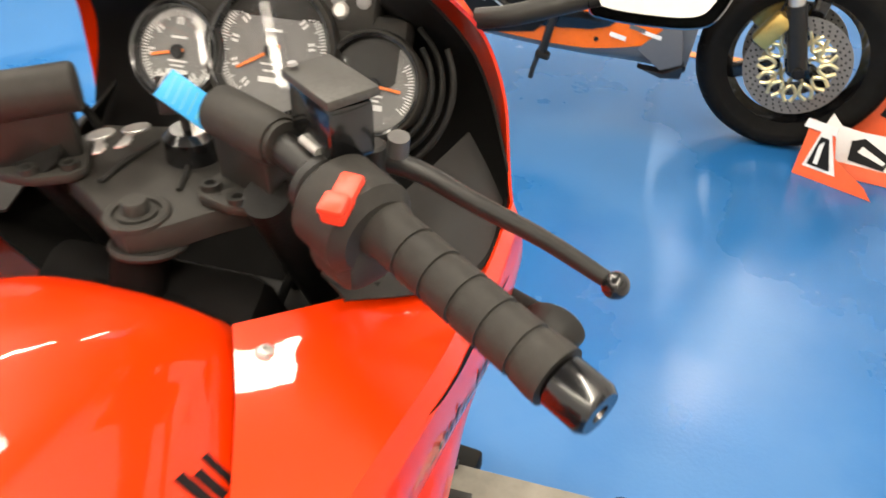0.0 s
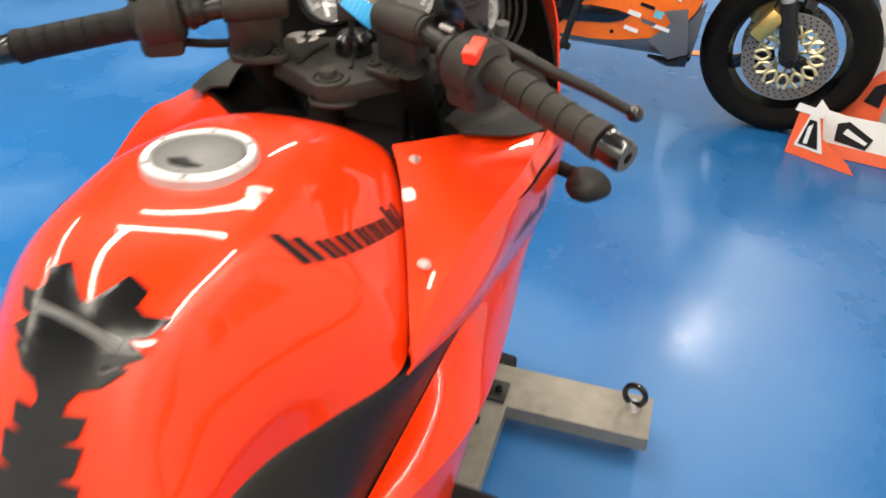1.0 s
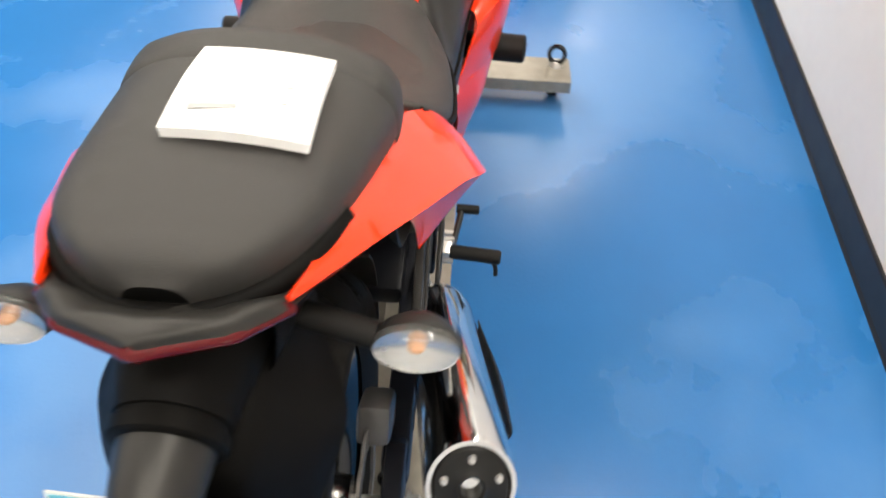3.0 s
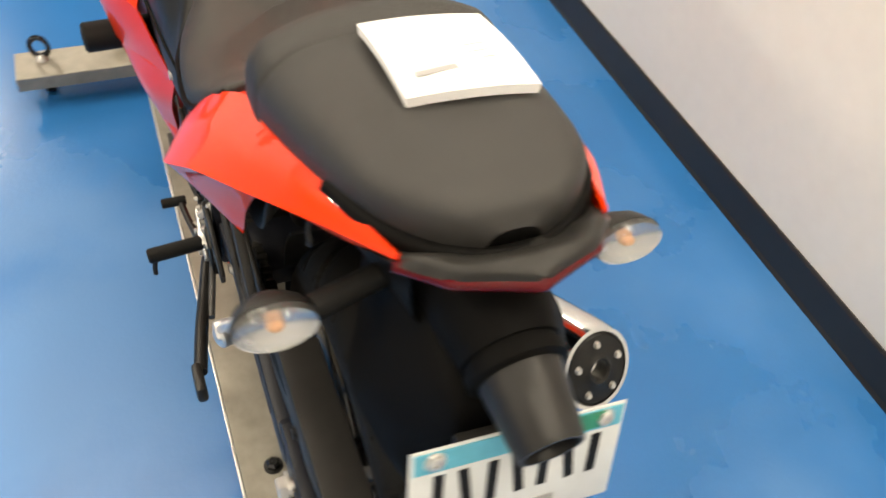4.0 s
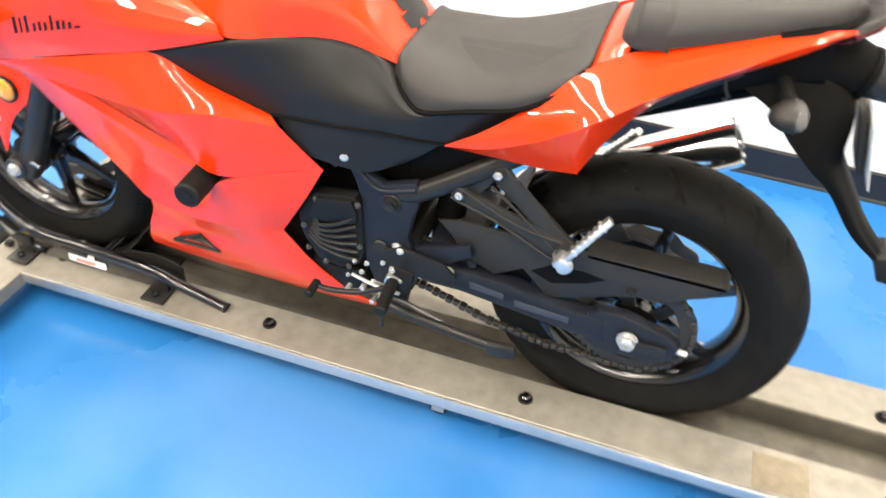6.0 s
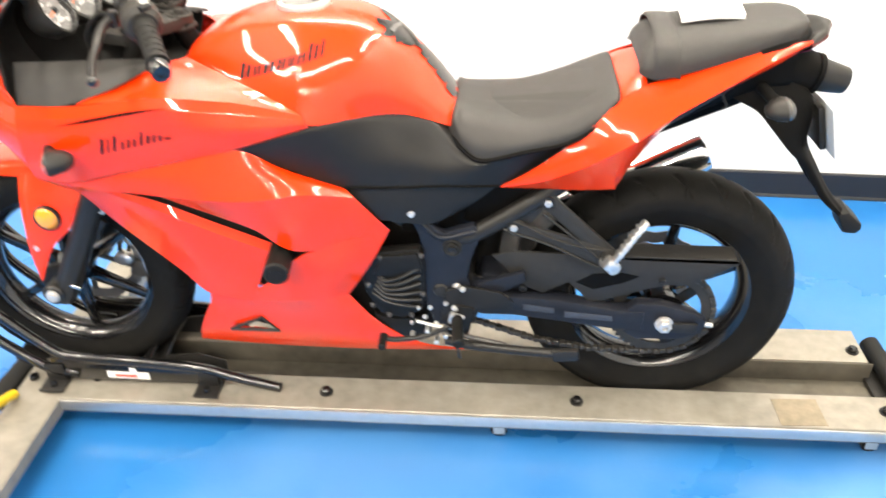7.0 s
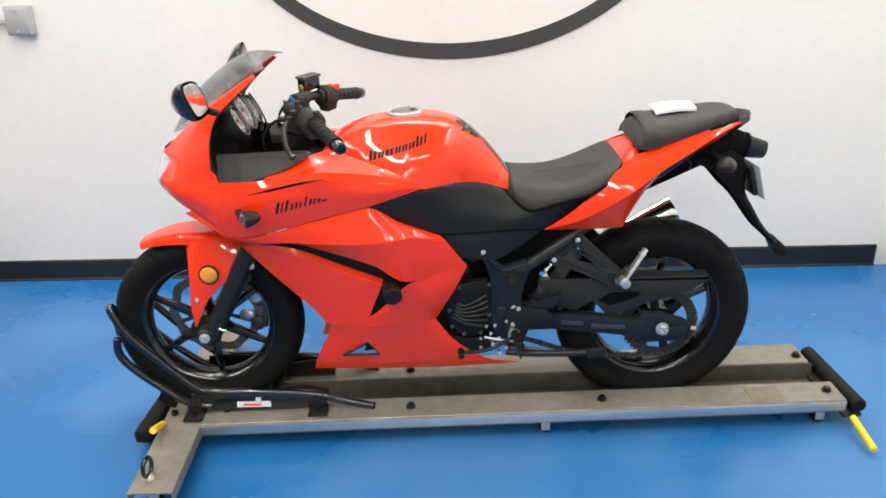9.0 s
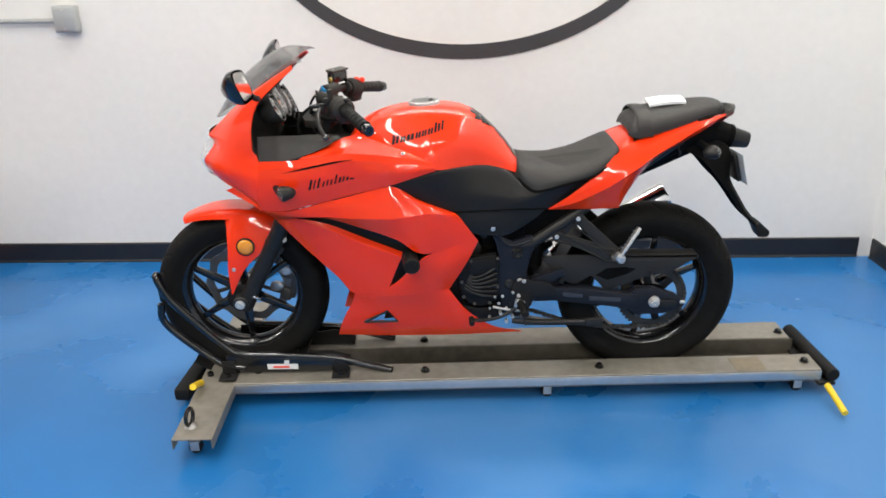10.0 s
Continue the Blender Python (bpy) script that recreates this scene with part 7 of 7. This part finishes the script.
for side_, y in ((0, -0.072), (1, 0.072)):
    ring = lathe([(0.112, -0.0025), (0.158, -0.0025), (0.158, 0.0025), (0.112, 0.0025)], RW @ pose(0, y, 0, 90), 72, closed=True)
    disc = part("brake_disc", ring, "racedisc", rw, "drilled steel brake disc")
    for k in range(12):
        a = 30 * k
        bow = tube([(0.116 * math.cos(radians(a - 4)), 0, 0.116 * math.sin(radians(a - 4))), (0.090 * math.cos(radians(a - 12)), 0, 0.090 * math.sin(radians(a - 12))), (0.062 * math.cos(radians(a)), 0, 0.062 * math.sin(radians(a))),
                    (0.090 * math.cos(radians(a + 12)), 0, 0.090 * math.sin(radians(a + 12))), (0.116 * math.cos(radians(a + 4)), 0, 0.116 * math.sin(radians(a + 4)))], 0.0062, 16, 8)
        bow.transform(RW @ pose(0, y * 1.03, 0))
        part("carrier_bow", bow, "goldlight", disc, "pale gold disc carrier bow")
    holes = []
    for k in range(36):
        a = radians(10 * k)
        for q, r in enumerate((0.124, 0.136, 0.148)):
            aa = a + radians(3.3 * q)
            holes.append(block(0.006, 0.0062, 0.006, RW @ pose(r * math.cos(aa), y, r * math.sin(aa)), 0))
    part("drilling", join(*holes), "ink", disc)
for y in (-0.095, 0.095):
    low = RW @ Vector((0.0, y, 0.0))
    top = RW @ Vector((-0.17, y, 0.66))
    lg = part("fork_leg", rod(low, low + (top - low) * 0.30, 0.029), "frame", race, "black fork foot")
    part("fork_tube", rod(low + (top - low) * 0.26, low + (top - low) * 0.62, 0.024), "steel", lg, "polished fork tube")
    part("fork_sleeve", rod(low + (top - low) * 0.60, top, 0.029), "frame", lg)
    part("caliper", block(0.060, 0.055, 0.115, RW @ pose(-0.100, y * 0.90, 0.112, 0, 34, 0), 0.014), "gold", lg, "gold radial brake caliper")
    part("axle_end", rod(RW @ Vector((0, y * 0.9, 0)), RW @ Vector((0, y * 1.45, 0)), 0.018, bevel=0.003), "ink", lg)
    part("hose", tube([RW @ Vector((-0.10, y * 0.9, 0.13)), RW @ Vector((-0.08, y * 0.8, 0.25)), RW @ Vector((-0.18, y * 0.7, 0.42))], 0.005, 24, 8), "rubber", lg)
# belly fairing: orange above, grey below, with a black air vent; built along the race bike, then turned to face the room
SWAP = Matrix(((0, 1, 0, RX), (1, 0, 0, 0), (0, 0, 1, 0), (0, 0, 0, 1)))


def across(bm):
    bm.transform(SWAP)
    bmesh.ops.recalc_face_normals(bm, faces=bm.faces)
    return bm


for s in (-1, 1):
    part("belly_fairing", across(skin([
        [(0.452, 0.195, 0.570), (0.31, 0.205, 0.600), (0.12, 0.215, 0.600), (-0.10, 0.215, 0.520), (-0.30, 0.20, 0.440)],
        [(0.402, 0.198, 0.460), (0.28, 0.207, 0.460), (0.10, 0.214, 0.450), (-0.10, 0.214, 0.430), (-0.30, 0.20, 0.400)],
        [(0.350, 0.196, 0.385), (0.24, 0.200, 0.352), (0.09, 0.204, 0.334), (-0.10, 0.206, 0.345), (-0.30, 0.197, 0.365)]], 30, 14, s, 0.003)), "fairorange", race, "orange race fairing belly")
    part("belly_pan", across(skin([
        [(0.436, 0.193, 0.500), (0.352, 0.1945, 0.384), (0.24, 0.1985, 0.350), (0.09, 0.2025, 0.332), (-0.10, 0.2045, 0.343), (-0.30, 0.1955, 0.363)],
        [(0.428, 0.188, 0.400), (0.385, 0.188, 0.330), (0.26, 0.186, 0.318), (0.09, 0.188, 0.312), (-0.10, 0.190, 0.326), (-0.30, 0.185, 0.350)],
        [(0.416, 0.175, 0.300), (0.385, 0.165, 0.288), (0.26, 0.160, 0.292), (0.09, 0.160, 0.298), (-0.10, 0.162, 0.312), (-0.30, 0.160, 0.338)]], 30, 12, s, 0.003)), "fairgrey", race, "grey belly pan edge")
    part("belly_keel", across(skin([
        [(0.416, 0.176, 0.302), (0.385, 0.166, 0.290), (0.26, 0.161, 0.294), (0.09, 0.161, 0.300), (-0.30, 0.161, 0.340)],
        [(0.412, 0.150, 0.268), (0.385, 0.140, 0.270), (0.26, 0.120, 0.282), (0.09, 0.110, 0.292), (-0.30, 0.110, 0.335)],
        [(0.400, 0.0, 0.255), (0.385, 0.0, 0.258), (0.26, 0.0, 0.270), (0.09, 0.0, 0.280), (-0.30, 0.0, 0.325)]], 26, 10, s, 0.003)), "gloss", race, "black belly keel")
    part("fairing_vent", across(slab([(-0.060, 0.440), (0.056, 0.456), (0.150, 0.448), (0.195, 0.436), (0.170, 0.414), (0.120, 0.400), (-0.020, 0.392), (-0.070, 0.400)], 0.214 * s, 0.219 * s, 0.002)), "gloss", race, "black fairing vent")
    for x, z, w, h, mt in ((0.205, 0.440, 0.045, 0.016, "card"), (0.285, 0.445, 0.030, 0.026, "plateblue"), (0.255, 0.415, 0.050, 0.013, "fairgrey"), (0.200, 0.385, 0.050, 0.014, "card"), (0.300, 0.400, 0.060, 0.012, "card"), (0.245, 0.470, 0.050, 0.012, "ink"), (0.130, 0.480, 0.060, 0.016, "card"), (0.36, 0.350, 0.040, 0.010, "switch")):
        part("sponsor_patch", across(block(w, 0.0015, h, pose(x, 0.2115 * s - (0.0 if z > 0.37 else 0.018 * s), z, 0, 14, 0), 0.0)), mt, race, "plain sponsor patch")
    part("patch_screw", across(rod((0.135, 0.20 * s, 0.368), (0.135, 0.211 * s, 0.368), 0.007)), "ink", race)
    for k in range(4):
        part("name_bar", across(block(0.012, 0.0015, 0.032, pose(0.352 + 0.021 * k, 0.2085 * s, 0.512 + 0.008 * k, 0, 24, 0), 0.0)), "card", race, "plain white bar of fairing lettering")
    part("side_panel", across(slab([(0.300, 0.458), (0.378, 0.474), (0.404, 0.318), (0.340, 0.292), (0.262, 0.352), (0.330, 0.420)], 0.2065 * s, 0.2095 * s, 0.001)), "fairgrey", race, "grey side panel")
    part("keel_corner", across(slab([(0.270, 0.292), (0.350, 0.286), (0.408, 0.318), (0.404, 0.272), (0.345, 0.266)], 0.170 * s, 0.212 * s, 0.004)), "gloss", race)
    part("crankcase_cover", across(slab([(-0.420, 0.640), (0.045, 0.640), (0.050, 0.495), (-0.009, 0.418), (-0.060, 0.372), (-0.220, 0.352), (-0.420, 0.400)], 0.206 * s, 0.226 * s, 0.012)), "engine", race, "black crankcase and frame side")
    for pts, r, mt in ((((-0.26, 0.60), (-0.14, 0.56), (-0.06, 0.50), (-0.05, 0.44)), 0.010, "frame"), (((-0.30, 0.50), (-0.18, 0.47), (-0.09, 0.40)), 0.009, "frame"), (((-0.24, 0.58), (-0.22, 0.50), (-0.15, 0.44)), 0.007, "steel"), (((-0.10, 0.62), (-0.05, 0.56), (-0.08, 0.50)), 0.006, "steel")):
        part("engine_pipe", across(tube([(u, 0.230 * s, w) for u, w in pts], r, 20, 10)), mt, race)
    for u, w, a, b in ((-0.235, 0.475, 0.050, 0.022), (-0.200, 0.520, 0.040, 0.020), (-0.12, 0.535, 0.030, 0.030), (0.02, 0.535, 0.036, 0.018)):
        part("engine_badge", across(block(a, 0.004, b, pose(u, 0.2285 * s, w, 0, 24, 0), 0.001)), "conduit", race)
    part("side_strut", across(tube([(0.050, 0.245 * s, 0.620), (0.024, 0.245 * s, 0.510), (-0.006, 0.240 * s, 0.396), (-0.022, 0.236 * s, 0.318)], 0.0125, 24, 12)), "frame", race, "black side strut")
    part("strut_foot", across(block(0.046, 0.030, 0.022, pose(-0.022, 0.236 * s, 0.308, 0, 10, 0), 0.006)), "rubber", race)
part("engine_block", block(0.26, 0.62, 0.30, pose(RX, -0.06, 0.50), 0.04), "engine", race, "black engine")
part("frame_beam", tube([(RX + 0.13, 0.36, 0.78), (RX + 0.17, 0.10, 0.66), (RX + 0.16, -0.22, 0.52), (RX + 0.12, -0.36, 0.36)], 0.028, 40, 14), "frame", race)
part("frame_beam", tube([(RX - 0.13, 0.36, 0.78), (RX - 0.17, 0.10, 0.66), (RX - 0.16, -0.22, 0.52), (RX - 0.12, -0.36, 0.36)], 0.028, 40, 14), "frame", race)
for s in (-1, 1):
    part("upper_fairing", across(skin([
        [(0.62, 0.12, 0.95), (0.36, 0.22, 0.90), (0.05, 0.24, 0.80)],
        [(0.55, 0.17, 0.75), (0.38, 0.215, 0.68), (0.18, 0.225, 0.62)],
        [(0.490, 0.175, 0.610), (0.41, 0.195, 0.540), (0.30, 0.205, 0.525)]], 24, 12, s, 0.003)), "fairorange", race, "orange upper fairing")
part("tank", across(body([(-0.25, [(0, 0.86), (0.06, 0.85), (0.10, 0.80), (0.11, 0.72)]), (0.0, [(0, 0.98), (0.09, 0.96), (0.14, 0.88), (0.15, 0.75)]), (0.22, [(0, 0.96), (0.08, 0.94), (0.12, 0.88), (0.13, 0.78)])], 10, 16)), "fairorange", race)
part("seat", block(0.20, 0.50, 0.10, pose(RX, -0.52, 0.84, -8, 0, 0), 0.04), "seat", race, "black race seat")
part("swingarm", block(0.22, 0.46, 0.06, pose(RX, -0.48, 0.36), 0.015), "frame", race)
rr_ = Matrix.Translation((RX, RY - 1.40, 0.315)) @ pose(0, 0, 0, 0, 0, 90)
part("rear_tyre", spin_tyre(0.315, 0.18, rr_), "tyre", race, "wide black rear tyre", 30)
part("rear_rim", lathe([(k[0], k[1] * 1.4) for k in prof], rr_ @ pose(0, 0, 0, 90), 64, closed=True), "gloss", race)
for k in range(3):
    part("rear_spoke", block(0.15, 0.04, 0.05, rr_ @ pose(0, 0, 0, 0, 120 * k, 0) @ pose(0.12, 0, 0), 0.01), "gloss", race)
part("rear_hub", rod(rr_ @ Vector((0, -0.12, 0)), rr_ @ Vector((0, 0.12, 0)), 0.04), "gloss", race)
part("foot_lever", tube([(RX + 0.20, -0.02, 0.36), (RX + 0.215, -0.05, 0.26), (RX + 0.21, -0.06, 0.215)], 0.008, 12, 10), "frame", race)


# ---------------------------------------------------------------- folded advertising cards on the floor
def card_board(at, label, pieces):
    c = thing("card_display", label, "display card", (0, 0, 0), "display cards")
    for name, outline, m, mat in pieces:
        bm = bmesh.new()
        f = bm.faces.new([bm.verts.new((x, 0, z)) for x, z in outline])
        ext = bmesh.ops.extrude_face_region(bm, geom=[f])
        for v in ext["geom"]:
            if isinstance(v, bmesh.types.BMVert):
                v.co.y += 0.003
        bmesh.ops.recalc_face_normals(bm, faces=bm.faces)
        bm.transform(m)
        part(name, bm, mat, c)
    return c


flat = Matrix(((1, 0, 0, 0), (0, 0, -1, 0), (0, 1, 0, 0), (0, 0, 0, 1)))
lean1 = pose(-2.330, 0.800, 0.001, -16, 0, 63)
card_board(0, "orange and white folded card display with black emblem", [
    ("panel", [(0, 0), (0.246, 0), (0.215, 0.030), (0.105, 0.085), (0.075, 0.170), (0, 0.178)], lean1, "cardorange"),
    ("band", [(0.022, 0.034), (0.125, 0.034), (0.072, 0.150), (0.040, 0.150)], lean1 @ pose(0, -0.004, 0), "card"),
    ("emblem", [(0.034, 0.044), (0.104, 0.044), (0.070, 0.135), (0.045, 0.135)], lean1 @ pose(0, -0.008, 0), "ink"),
    ("emblem_stroke", [(0.052, 0.052), (0.066, 0.052), (0.062, 0.125), (0.050, 0.110)], lean1 @ pose(0, -0.012, 0), "card"),
    ("flap", [(-0.015, 0.150), (0.085, 0.150), (0.085, 0.176), (-0.010, 0.178)], lean1 @ pose(0, -0.006, 0), "card")])
lean2 = pose(-2.365, 0.868, 0.001, -26, 0, 78)
card_board(0, "white folded card display with black emblem and orange edge", [
    ("panel", [(0.02, 0.034), (0.34, 0.030), (0.36, 0.150), (0.10, 0.148), (0.040, 0.154), (0.006, 0.186), (-0.006, 0.150), (-0.024, 0.140)], lean2, "card"),
    ("emblem", [(0.085, 0.055), (0.190, 0.045), (0.205, 0.085), (0.115, 0.130), (0.080, 0.115)], lean2 @ pose(0, -0.004, 0), "ink"),
    ("emblem_stroke", [(0.105, 0.085), (0.185, 0.060), (0.190, 0.070), (0.115, 0.105)], lean2 @ pose(0, -0.007, 0), "card"),
    ("edge", [(0.04, 0.0), (0.34, 0.0), (0.345, 0.040), (0.06, 0.044)], lean2 @ pose(0, -0.004, 0), "cardorange")])
lean3 = pose(-2.50, 0.93, 0.001, -12, 0, 72)
card_board(0, "tall orange and white card display against the wall", [
    ("panel", [(0.0, 0.0), (0.16, 0.0), (0.19, 0.38), (0.11, 0.34), (-0.02, 0.14)], lean3, "cardorange"),
    ("face", [(-0.01, 0.12), (0.01, 0.11), (0.12, 0.27), (0.19, 0.33), (0.19, 0.40), (0.11, 0.36)], lean3 @ pose(0, -0.004, 0), "card"),
    ("emblem", [(0.10, 0.16), (0.155, 0.15), (0.165, 0.25), (0.12, 0.22)], lean3 @ pose(0, -0.008, 0), "ink")])
tall = pose(-2.66, 1.02, 0.0, -6, 0, 82)
card_board(0, "standing white card display with grey print against the wall", [
    ("panel", [(0.0, 0), (0.36, 0), (0.36, 0.62), (0.02, 0.62)], tall, "card"),
    ("print", [(0.05, 0.30), (0.30, 0.30), (0.30, 0.56), (0.05, 0.56)], tall @ pose(0, -0.004, 0), "greyink")])
